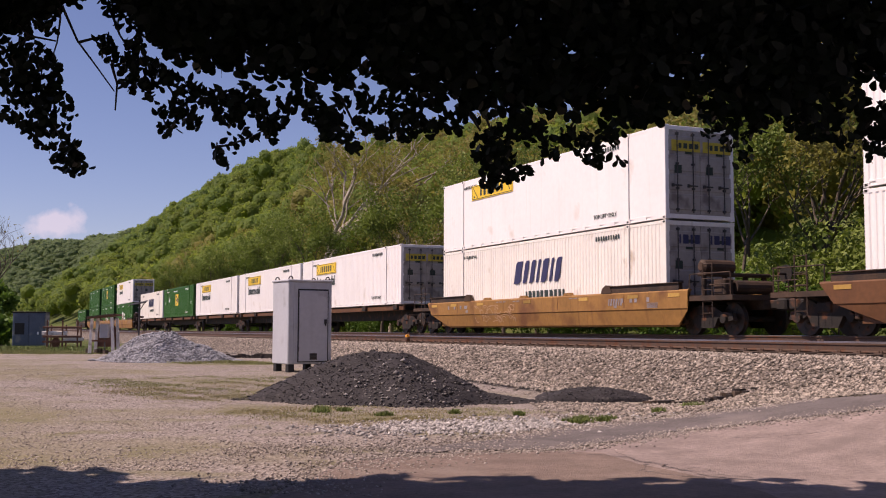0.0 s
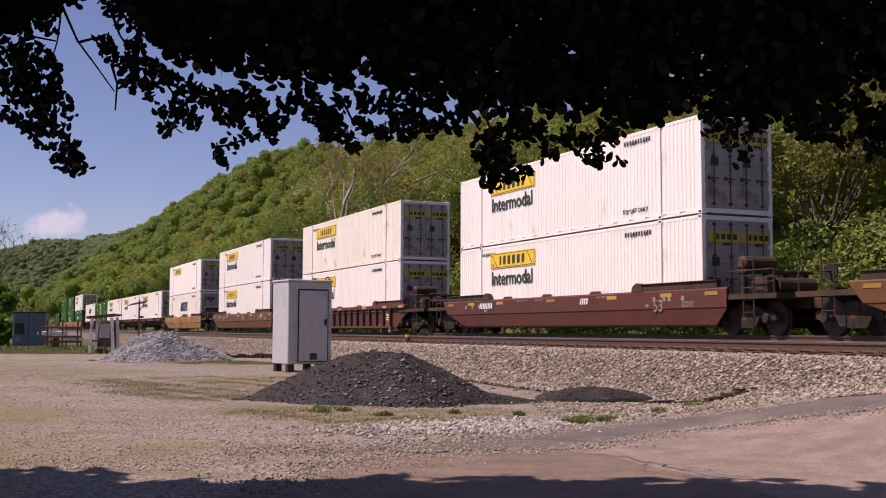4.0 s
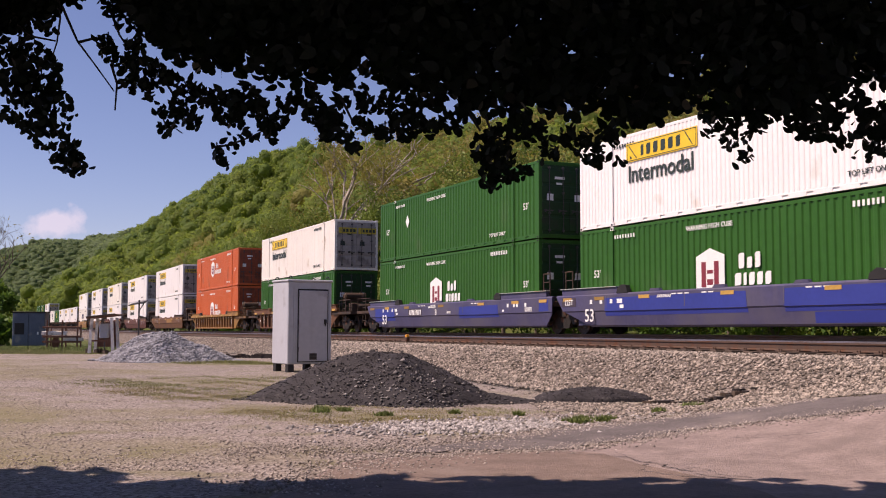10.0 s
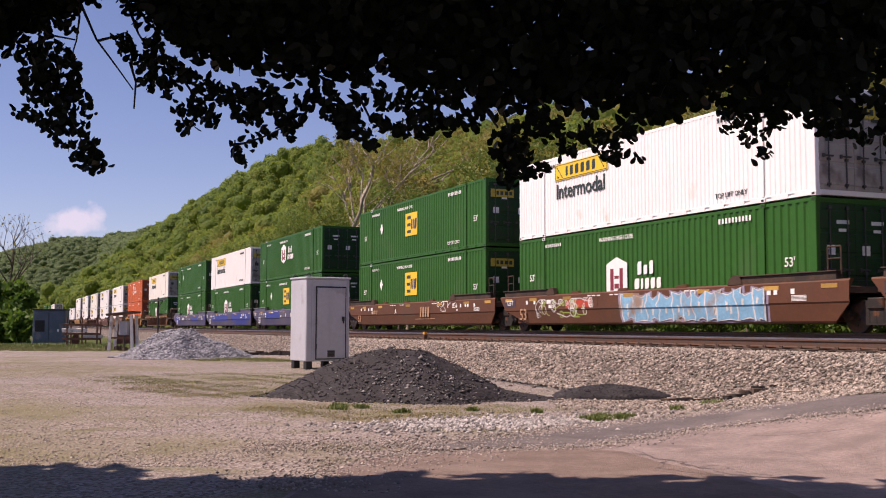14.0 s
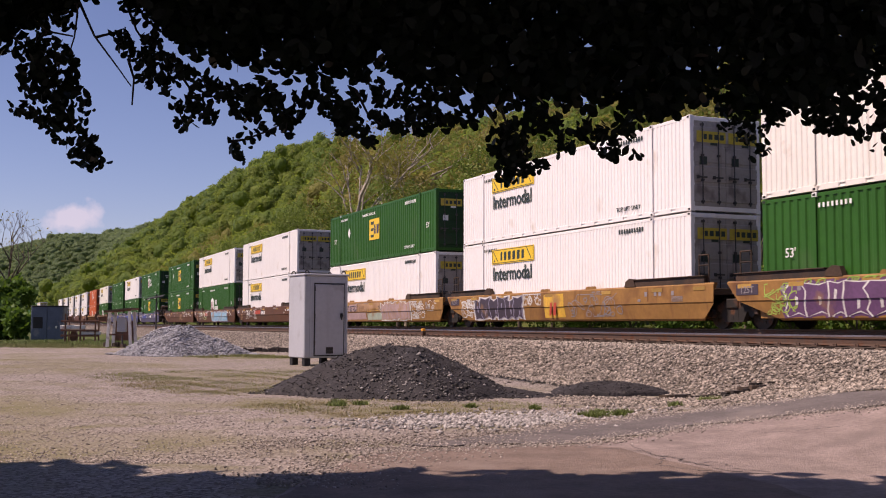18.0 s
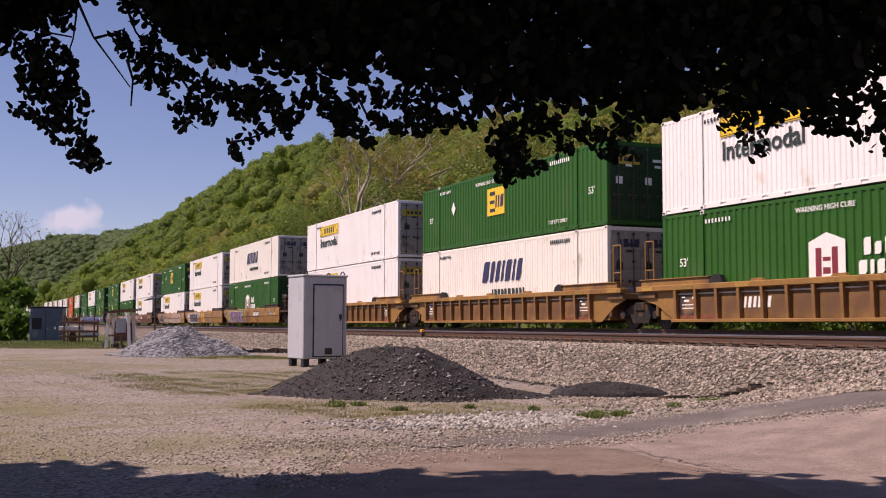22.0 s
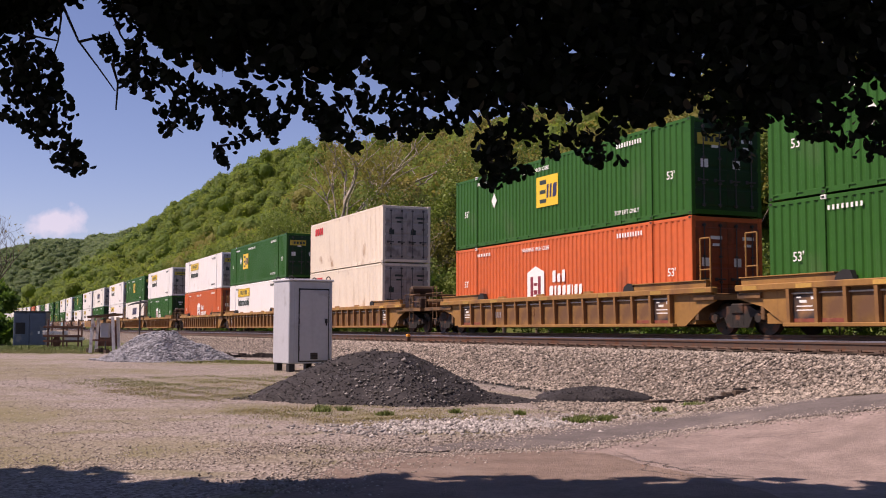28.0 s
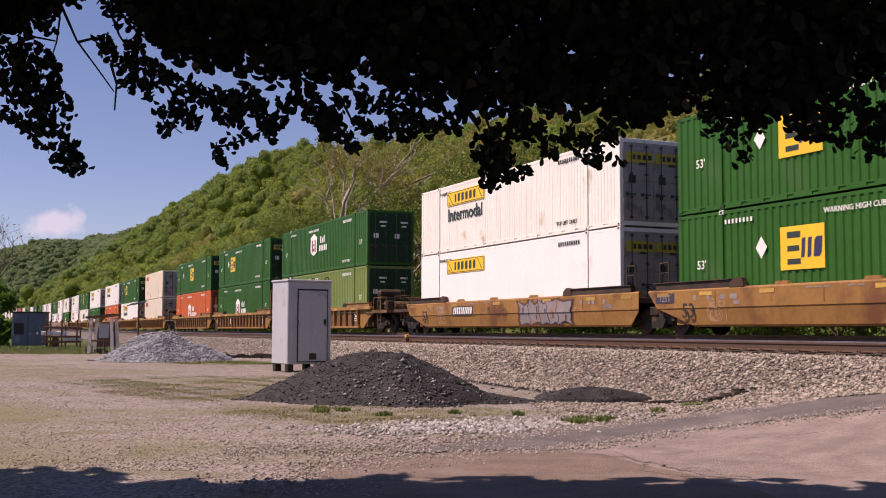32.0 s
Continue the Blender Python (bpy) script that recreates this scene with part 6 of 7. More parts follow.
def build_cabinet():
    c = thing("equipment_cabinet", "pale grey steel equipment cabinet on short feet beside a dark pile", "cabinet", at=lot_pose(-3.98, 30.6, 31))
    w, d, h, f = 0.66, 0.56, 2.34, 0.22
    part("body", Geo().box(-w, w, -d, d, f, f + h - 0.06, 0.02), "cabinet", c)
    part("roof", Geo().box(-w - 0.03, w + 0.03, -d - 0.04, d + 0.03, f + h - 0.06, f + h, 0.02), "cabinet", c, "grey overhanging roof sheet")
    door = part("door", Geo().box(-0.34, 0.52, -d - 0.035, -d - 0.005, f + 0.08, f + h - 0.30, 0.01), "cabinet_door", c, "plain grey steel door")
    part("handle", Geo().box(0.41, 0.47, -d - 0.10, -d - 0.035, f + 1.12, f + 1.24, 0.01).tube((0.44, -d - 0.08, f + 1.05), (0.44, -d - 0.08, f + 1.2), 0.018, n=6), "dark", door, "black door handle")
    part("vent", Geo().box(-0.02, 0.2, -d - 0.05, -d - 0.03, f + 0.12, f + 0.3, 0.006), "steel", door)
    for k in range(4):
        part("vent_slat", Geo().box(0.0, 0.18, -d - 0.062, -d - 0.048, f + 0.14 + k * 0.04, f + 0.155 + k * 0.04), "dark", door)
    for z in (0.35, 1.1, 1.85):
        part("hinge", Geo().tube((-0.36, -d - 0.03, f + z), (-0.36, -d - 0.03, f + z + 0.13), 0.022, n=8), "steel", c)
    part("door_gasket", Geo().box(-0.37, -0.345, -d - 0.014, -d, f + 0.06, f + h - 0.26).box(0.525, 0.55, -d - 0.014, -d, f + 0.06, f + h - 0.26).box(-0.37, 0.55, -d - 0.014, -d, f + h - 0.295, f + h - 0.26).box(-0.37, 0.55, -d - 0.014, -d, f + 0.05, f + 0.075), "dark", c)
    for x in (-w + 0.03, -0.48, 0.61):
        part("trim_strip", Geo().box(x - 0.02, x + 0.02, -d - 0.016, -d - 0.002, f + 0.03, f + h - 0.08, 0.004), "cabinet", c)
    for x, y in ((-w + 0.1, -d + 0.08), (w - 0.1, -d + 0.08), (-w + 0.1, d - 0.08), (w - 0.1, d - 0.08)):
        ring = Geo()
        for k in range(10):
            a0, a1 = math.pi * k / 10, math.pi * (k + 1) / 10
            ring.tube((x + 0.06 * math.cos(a0), y, f + h + 0.09 * math.sin(a0)), (x + 0.06 * math.cos(a1), y, f + h + 0.09 * math.sin(a1)), 0.016, n=6)
        part("lifting_eye", ring, "steel", c)
    for x in (-w + 0.12, w - 0.3):
        for y in (-d + 0.12, d - 0.12):
            part("foot", Geo().box(x - 0.09, x + 0.09, y - 0.1, y + 0.1, -0.06, f, 0.012), "dark", c, "dark timber foot")


build_cabinet()


# ---- heaps ----
def heap(name, words, x, y, rx, ry, h, rz, m, stone_m, n, size, seed, ripple=0.12, flank=1.0, soft=0.02):
    """A tipped heap with a lumpy crest, covered in loose lumps of its own."""
    rr = np.random.default_rng(seed)
    na, nr = 64, 26
    A, R = np.meshgrid(np.linspace(0, 2 * math.pi, na, endpoint=False), np.linspace(0, 1, nr) ** 0.8, indexing="ij")

    def top(a, r):
        edge = 1 + 0.10 * np.sin(3 * a + seed) + 0.06 * np.sin(7 * a + 2 * seed)
        z = h * (1 - np.clip((np.sqrt(r * r + soft) - math.sqrt(soft)) / (math.sqrt(1 + soft) - math.sqrt(soft)), 0, 1)) ** flank * (1 + ripple * np.sin(4 * a * (r > 0.15) + 5 * r + seed) + 0.5 * ripple * np.sin(11 * r + 3 * a))
        return np.cos(a) * r * rx * edge, np.sin(a) * r * ry * edge, z - 0.02

    X, Y, Z = top(A, R)
    Z = Z + rr.normal(0, 0.012, Z.shape) * (R < 0.97)
    i, j = np.meshgrid(np.arange(na), np.arange(nr - 1), indexing="ij")
    k = (i + 1) % na
    faces = np.stack([i * nr + j, i * nr + j + 1, k * nr + j + 1, k * nr + j], 2).reshape(-1, 4)
    me = quick_mesh(name, np.stack([X, Y, Z], 2).reshape(-1, 3), faces, m)
    me.shade_smooth()
    root = thing(name, words, "heap", at=lot_pose(x, y, rz))
    b = new("heap_body", me)
    b.parent = root
    a, r = rr.uniform(0, 2 * math.pi, n), np.sqrt(rr.uniform(0, 1.15, n))
    px, py, pz = top(a, np.minimum(r, 1.1))
    px, py = px * np.maximum(r, 1) ** 0.6, py * np.maximum(r, 1) ** 0.6
    v, f = stones(np.stack([px, py, np.maximum(pz, -0.005) + 0.01], 1), size, 0.6)
    s = new("lump_cover", quick_mesh("lump_cover", v, f, stone_m))
    s.parent = root
    tagged(s, kind="stuff")
    if m == "coal" and h > 0.5:
        # paler rubble spills down the middle of the face, a little beyond its crest
        a = np.concatenate([rr.normal(4.95, 0.4, 330), rr.uniform(3.3, 6.2, 130)])
        r = np.concatenate([np.clip(rr.normal(0.8, 0.16, 330), 0.3, 1.08), np.sqrt(rr.uniform(0.05, 0.95, 130))])
        px, py, pz = top(a, r)
        v, f = stones(np.stack([px, py, pz + 0.012], 1), 0.018 + 0.034 * rr.uniform(0, 1, len(a)) ** 5, 0.5)
        p = new("pale_fleck", quick_mesh("pale_fleck", v, f, "rubble"))
        p.parent = root
        tagged(p, "pale stones flecking the dark heap", kind="stuff")
    return root


heap("millings_heap", "dark heap of asphalt millings flecked with pale stones", -1.13, 20.4, 2.28, 1.7, 0.91, 0, "coal", "coal_lump", 6000, 0.015, 5, 0.05, 0.9, 0.07)
heap("millings_heap", "low dark tail of the millings heap", 0.62, 20.15, 1.25, 0.8, 0.17, -8, "coal", "coal_lump", 900, 0.018, 8, 0.08)
heap("millings_heap", "small flat heap of dark millings beside the ballast", 2.82, 20.6, 1.08, 0.7, 0.26, 4, "coal", "coal_lump", 700, 0.013, 9, 0.04, 0.36)
heap("gravel_heap", "pale blue-grey heap of crushed stone", -10.0, 38.6, 2.1, 1.9, 0.98, 0, "graystone", "graystone", 7500, 0.046, 12, 0.1, 1.0, 0.08)
heap("gravel_heap", "low spreading shoulder of the crushed stone heap", -8.75, 38.7, 1.35, 1.4, 0.52, 0, "graystone", "graystone", 3000, 0.046, 14, 0.1, 1.0, 0.08)


# ---- slate blue steel box, stand, rack and pole by the far end of the lot ----
def build_blue_box():
    c = thing("steel_storage_box", "faded slate blue steel storage box with twin doors on grass", "storage box", at=lot_pose(-23.8, 62.6, 12) @ Matrix.Diagonal((0.84, 1, 1, 1)))
    part("body", Geo().box(-1.05, 1.05, -0.8, 0.8, 0.03, 1.98, 0.02), "bluebox", c)
    part("roof", Geo().box(-1.1, 1.1, -0.85, 0.85, 1.98, 2.06, 0.02), "dark", c, "dark rim of the roof")
    for x0, x1 in ((-1.0, -0.03), (0.03, 1.0)):
        dr = part("door", Geo().box(x0, x1, -0.84, -0.80, 0.12, 1.92, 0.01), "bluebox", c)
        part("door_panel", Geo().box(x0 + 0.1, x1 - 0.25, -0.855, -0.838, 0.75, 1.4, 0.006), "dark" if x0 < 0 else "bluebox", dr, "darker inset panel")
    part("latch", Geo().box(0.55, 0.66, -0.88, -0.84, 0.75, 0.9, 0.01), "letter", c, "small white latch plate")
    for x in (-0.85, 0.85):
        part("skid", Geo().box(x - 0.08, x + 0.08, -0.8, 0.8, -0.05, 0.04), "dark", c)


build_blue_box()


def build_stand():
    c = thing("equipment_stand", "white-posted timber stand with dark roof and grey box", "stand", at=lot_pose(-15.2, 48.6, 6) @ Matrix.Diagonal((0.72, 1, 1, 1)))
    for x, y in ((-0.62, -0.6), (0.68, -0.6), (-0.62, 0.6), (0.68, 0.6)):
        part("post", Geo().prism([(x - 0.09 + 0.1 * x, -0.05), (x + 0.09 + 0.1 * x, -0.05), (x + 0.08 - 0.1 * x, 1.62), (x - 0.08 - 0.1 * x, 1.62)], "y", y - 0.07, y + 0.07), "whitewood", c, "white painted post")
    part("roof", Geo().prism([(-0.85, 1.56), (0.85, 1.70), (0.85, 1.78), (-0.85, 1.64)], "y", -0.8, 0.8), "rustbar", c, "dark weathered roof slab")
    part("fascia", Geo().prism([(-0.86, 1.60), (0.86, 1.74), (0.86, 1.80), (-0.86, 1.66)], "y", -0.84, -0.8), "tie", c)
    part("back_board", Geo().box(-0.6, 0.7, 0.62, 0.66, 0.3, 1.2), "rustbar", c, "dark weathered back board")
    part("meter_box", Geo().box(-0.2, 0.32, -0.3, 0.1, 0.7, 1.35, 0.03), "cabinet", c, "grey meter box")
    part("meter_post", Geo().tube((0.06, 0, -0.05), (0.06, 0, 0.72), 0.05, n=8), "steel", c)
    part("brace", Geo().box(-0.62, 0.7, -0.64, -0.58, 0.55, 0.63), "rustbar", c)
    r = random.Random(5)
    for k in range(9):
        px, py, w = r.uniform(-0.9, 0.5), r.uniform(-0.7, 0.4), r.uniform(0.08, 0.2)
        part("rubble", Geo().prism([(px + math.cos(q * 1.05 + k) * w * r.uniform(0.6, 1.3), py + math.sin(q * 1.05 + k) * w * r.uniform(0.6, 1.3)) for q in range(6)], "z", -0.05, r.uniform(0.06, 0.26)), "tie", c, "dark clutter at its foot")


build_stand()


def build_rack():
    c = thing("pipe_rack", "low rusty pipe rack loaded with white-ended beams", "rack", at=lot_pose(-19.9, 57.0, 8) @ Matrix.Diagonal((0.55, 1, 1, 1)))
    for x in (-1.6, -0.2, 1.2):
        part("upright", Geo().box(x - 0.06, x + 0.06, -0.06, 0.06, -0.05, 1.55, 0.01), "rustbar", c)
        part("upright", Geo().box(x - 0.06, x + 0.06, 0.9, 1.02, -0.05, 1.3, 0.01), "rustbar", c)
    for z in (0.35, 0.62, 1.1):
        part("cross_bar", Geo().box(-2.0, 1.6, -0.1, -0.04, z, z + 0.11, 0.01), "rustbar", c)
    part("beam", Geo().box(-2.1, 0.2, 0.0, 0.3, 0.75, 0.95, 0.02), "whitewood", c, "pale weathered beam")
    part("beam", Geo().box(-0.1, 1.7, 0.0, 0.3, 0.45, 0.62, 0.02), "whitewood", c, "pale weathered beam")
    part("cable_drum", Geo().tube((-0.9, 0.2, 0.35), (-0.9, 0.5, 0.35), 0.33, n=14), "rustbar", c)


build_rack()


def build_pole():
    c = thing("solar_pole", "slim grey pole carrying a tilted panel and brackets", "pole", at=lot_pose(-15.3, 54.5, 0))
    part("mast", Geo().tube((0, 0, -0.05), (0, 0, 2.55), 0.05, 0.04, 10), "steel", c)
    part("panel", Geo().add([(-0.5, -0.3, 2.24), (0.4, -0.3, 2.4), (0.34, 0.3, 2.52), (-0.44, 0.3, 2.36), (-0.5, -0.3, 2.27), (0.4, -0.3, 2.43), (0.34, 0.3, 2.55), (-0.44, 0.3, 2.39)],
                            [(0, 1, 2, 3), (4, 5, 6, 7), (0, 1, 5, 4), (1, 2, 6, 5), (2, 3, 7, 6), (3, 0, 4, 7)]), "dark", c, "thin dark tilted panel")
    part("bracket", Geo().tube((0, 0, 2.0), (0.25, 0, 2.4), 0.025, n=6).tube((0, 0, 1.7), (0.22, 0, 1.7), 0.05, n=8), "steel", c)


build_pole()

marker = thing("track_marker", "small orange-yellow marker block on the near rail", "marker", at=on_rails(4.2, -0.14, NEAR_TRACK - 0.98))
part("block", Geo().box(-0.08, 0.08, -0.06, 0.06, 0, 0.1, 0.012), "marker", marker)
part("base", Geo().box(-0.09, 0.09, -0.07, 0.07, -0.2, 0.004, 0.01), "rail", marker)


# ---- loose stone, grass ----
def scatter():
    n = 52000
    s = np.concatenate([rng.uniform(-22, 12, int(n * 0.72)), rng.uniform(12, 45, int(n * 0.28))])
    lat = NEAR_TRACK - 1.15 - 3.55 * rng.uniform(0, 1, len(s)) - np.where(rng.uniform(0, 1, len(s)) < 0.12, rng.exponential(0.5, len(s)), 0)
    x, y = spot(s, lat)
    z = ground_z(s, lat, x, y)
    v, f = stones(np.stack([x, y, z + 0.010], 1), 0.037, 0.55)
    tagged(new("ballast_stones", quick_mesh("ballast_stones", v, f, "ballast")), "loose pale ballast stones on the bank", "stones", kind="stuff")
    n = 72000
    x, y = rng.uniform(-14, 8, n), 10.5 + 24 * rng.uniform(0, 1, n) ** 1.8
    keep = (np.abs(x) < 0.42 * y + 0.6) & (0.96 * (x - 0.1) - 0.9 * (y - 13.2) < 0) & ~((x > -1.9) & (y < 12.4))
    x, y = x[keep], y[keep]
    dens = waves(x, y, 1.7, 3) + 0.7 * waves(x, y, 0.6, 8)
    keep = dens + 0.8 * smooth01((x - 1.5) / 2) > rng.uniform(-1.2, 0.6, len(x))
    x, y = x[keep], y[keep]
    v, f = stones(np.stack([x, y, lot_z(x, y) + 0.002], 1), 0.0115, 0.75)
    tagged(new("lot_gravel", quick_mesh("lot_gravel", v, f, "grit")), "scattered pale gravel over the lot", "gravel", kind="stuff")
    # grit strewn along the edges of the asphalt
    e = [(-2.4, 11.9), (-1.0, 12.3), (-0.2, 12.5), (0.75, 13.5), (1.67, 14.8), (2.94, 15.4), (5.3, 15.4)], [(-1.4, 9.0), (-1.0, 11.1), (0.1, 11.9), (1.37, 12.3), (2.17, 13.15), (3.04, 13.98), (4.1, 13.9), (5.38, 13.15)]
    gx, gy = [], []
    for path in e:
        for (ax, ay), (bx, by) in zip(path, path[1:]):
            k = int(480 * math.hypot(bx - ax, by - ay))
            t = rng.uniform(0, 1, k)
            off = rng.normal(0, 0.17 + 0.22 * (ax < 0), k)
            nx, ny = (by - ay) / math.hypot(bx - ax, by - ay), -(bx - ax) / math.hypot(bx - ax, by - ay)
            gx.append(ax + (bx - ax) * t + off * nx); gy.append(ay + (by - ay) * t + off * ny)
    x, y = np.concatenate(gx), np.concatenate(gy)
    v, f = stones(np.stack([x, y, lot_z(x, y) + 0.018], 1), 0.013, 0.7)
    tagged(new("road_grit", quick_mesh("road_grit", v, f, "grit")), "pale grit strewn along the asphalt's edge", "gravel", kind="stuff")
    # ballast that has rolled from the bank to the road
    n = 9000
    t, w = rng.uniform(0, 1, n), rng.uniform(0, 1, n)
    x = 1.6 + 5.6 * t
    y = 15.5 + 0.35 * t + w * (4.6 - 1.5 * t)
    keep = 0.5 + 0.6 * waves(x, y, 0.9, 6) > rng.uniform(0, 1, n) * (1.15 - 0.5 * w)
    x, y = x[keep], y[keep]
    v, f = stones(np.stack([x, y, ground_z(-0.4145 * (x - PX) + 0.91 * (y - PY), 0.91 * (x - PX) + 0.4145 * (y - PY) - SIDE, x, y) + 0.004], 1), 0.028, 0.55)
    tagged(new("strewn_ballast", quick_mesh("strewn_ballast", v, f, "ballast")), "ballast stones strewn below the bank", "stones", kind="stuff")
    # a drift of paler broken stone by the road
    n = 2600
    x, y = rng.normal(0.5, 0.95, n), rng.normal(15.2, 0.55, n)
    v, f = stones(np.stack([x, y + 0.3 * (x - 0.5), lot_z(x, y) + 0.006], 1), 0.032, 0.5)
    tagged(new("broken_stone", quick_mesh("broken_stone", v, f, "palestone")), "drift of pale broken stone by the road", "stones", kind="stuff")


scatter()


def tuft(name, words, m, n, cx, cy, rx, ry, hgt, width, rz=0.0):
    """Blades of grass standing in an uneven oval patch."""
    a, r = rng.uniform(0, 2 * math.pi, n), np.sqrt(rng.uniform(0, 1, n)) * rng.uniform(0.6, 1.0, n)
    ox, oy = np.cos(a) * r * rx, np.sin(a) * r * ry
    x, y = cx + ox * math.cos(rz) - oy * math.sin(rz), cy + ox * math.sin(rz) + oy * math.cos(rz)
    keep = waves(x, y, max(rx, ry) * 0.3, 5) + 0.8 * waves(x, y, max(rx, ry) * 0.09, 9) + rng.normal(0, 0.35, n) > 0.25
    x, y = x[keep], y[keep]
    n = len(x)
    z = lot_z(x, y) - 0.01
    h = hgt * rng.uniform(0.5, 1.3, n)
    lean = rng.normal(0, 0.45, (n, 2)) * h[:, None]
    t = rng.uniform(0, math.pi, n)
    wx, wy = np.cos(t) * width, np.sin(t) * width
    v = np.stack([np.stack([x - wx, y - wy, z], 1), np.stack([x + wx, y + wy, z], 1), np.stack([x + lean[:, 0], y + lean[:, 1], z + h], 1)], 1).reshape(-1, 3)
    tagged(new(name, quick_mesh(name, v, np.arange(3 * n).reshape(-1, 3), m)), words, "grass", kind="stuff")


tuft("grass_patch", "thin olive grass growing through gravel", "grass", 30000, -5.6, 25.4, 3.6, 3.0, 0.035, 0.008)
tuft("grass_patch", "thin olive grass trailing across the lot", "drygrass", 22000, -4.6, 22.4, 3.4, 3.4, 0.035, 0.008)
tuft("grass_patch", "dry straw grass in front of the dark heap", "drygrass", 17000, -1.2, 17.3, 3.2, 1.9, 0.035, 0.006)
tuft("grass_patch", "thin grass in front of the dark heap", "grass", 12000, -0.9, 17.4, 3.0, 1.8, 0.035, 0.006)
tuft("grass_patch", "olive grass worn thin across the lot", "grass", 20000, -4.2, 21.6, 2.6, 2.2, 0.03, 0.008)
tuft("grass_patch", "dry olive grass between lot and road", "drygrass", 14000, -0.4, 15.8, 2.6, 0.9, 0.03, 0.006)
tuft("grass_verge", "green grass verge at the end of the lot", "weed", 45000, -21.0, 57.5, 8.0, 6.5, 0.14, 0.025)
tuft("grass_verge", "worn yellow-green grass at the edge of the lot", "grass", 60000, -19.0, 50.5, 6.5, 4.6, 0.07, 0.022)
tuft("grass_patch", "grass strip behind the gravel heap", "grass", 14000, -7.2, 36.5, 2.6, 1.8, 0.07, 0.01)
for cx, cy, r in ((2.15, 15.8, 0.2), (1.85, 15.75, 0.14), (2.4, 15.95, 0.14), (2.05, 16.05, 0.12), (1.98, 15.6, 0.1), (2.3, 15.65, 0.1), (-1.6, 17.7, 0.1), (0.2, 17.3, 0.08), (1.2, 17.0, 0.08), (3.3, 16.6, 0.1), (-1.95, 17.5, 0.16), (-0.9, 16.9, 0.12), (-2.0, 17.9, 0.12), (4.1, 17.9, 0.2)):
    tuft("weed_clump", "low green weed clump in gravel", "weed", 600, cx, cy, r * 1.3, r * 1.1, 0.08, 0.014)


def debris(x, y, rz, n, seed, words, tall=1.0):
    """Broken strips lying in a row, each on the ground beneath it."""
    r = random.Random(seed)
    c = thing("debris_strip", words, "debris", at=pose(x, y, 0))
    for k in range(n):
        along, w, a0 = (k / n - 0.5) * 1.7 + r.uniform(-0.1, 0.1), r.uniform(0.07, 0.16), r.uniform(0, 6.28)
        px, py = along * math.cos(radians(rz)) + r.gauss(0, 0.05), along * math.sin(radians(rz)) + r.gauss(0, 0.08)
        gx, gy = x + px, y + py
        z = float(ground_z(np.array(-0.4145 * (gx - PX) + 0.91 * (gy - PY)), np.array(0.91 * (gx - PX) + 0.4145 * (gy - PY) - SIDE), np.array(gx), np.array(gy)))
        ring = [(px + math.cos(a0 + q * 1.05) * w * r.uniform(0.6, 1.6), py + math.sin(a0 + q * 1.05) * w * r.uniform(0.3, 0.8)) for q in range(6)]
        part("fragment", Geo().prism(ring, "z", z - 0.05, z + r.uniform(0.02, 0.06) * tall), "darkbark" if k % 3 else "tie", c)


debris(4.72, 19.55, -14, 24, 3, "dark broken strips of timber on gravel")
debris(-7.55, 42.6, -6, 24, 4, "dark rotten timber lying below the ballast bank", 3.0)


# ---- woods ----
def ico(k):
    bm = bmesh.new()
    bmesh.ops.create_icosphere(bm, subdivisions=k, radius=1.0)
    v, f = np.array([p.co[:] for p in bm.verts]), np.array([[p.index for p in q.verts] for q in bm.faces])
    bm.free()
    return v, f


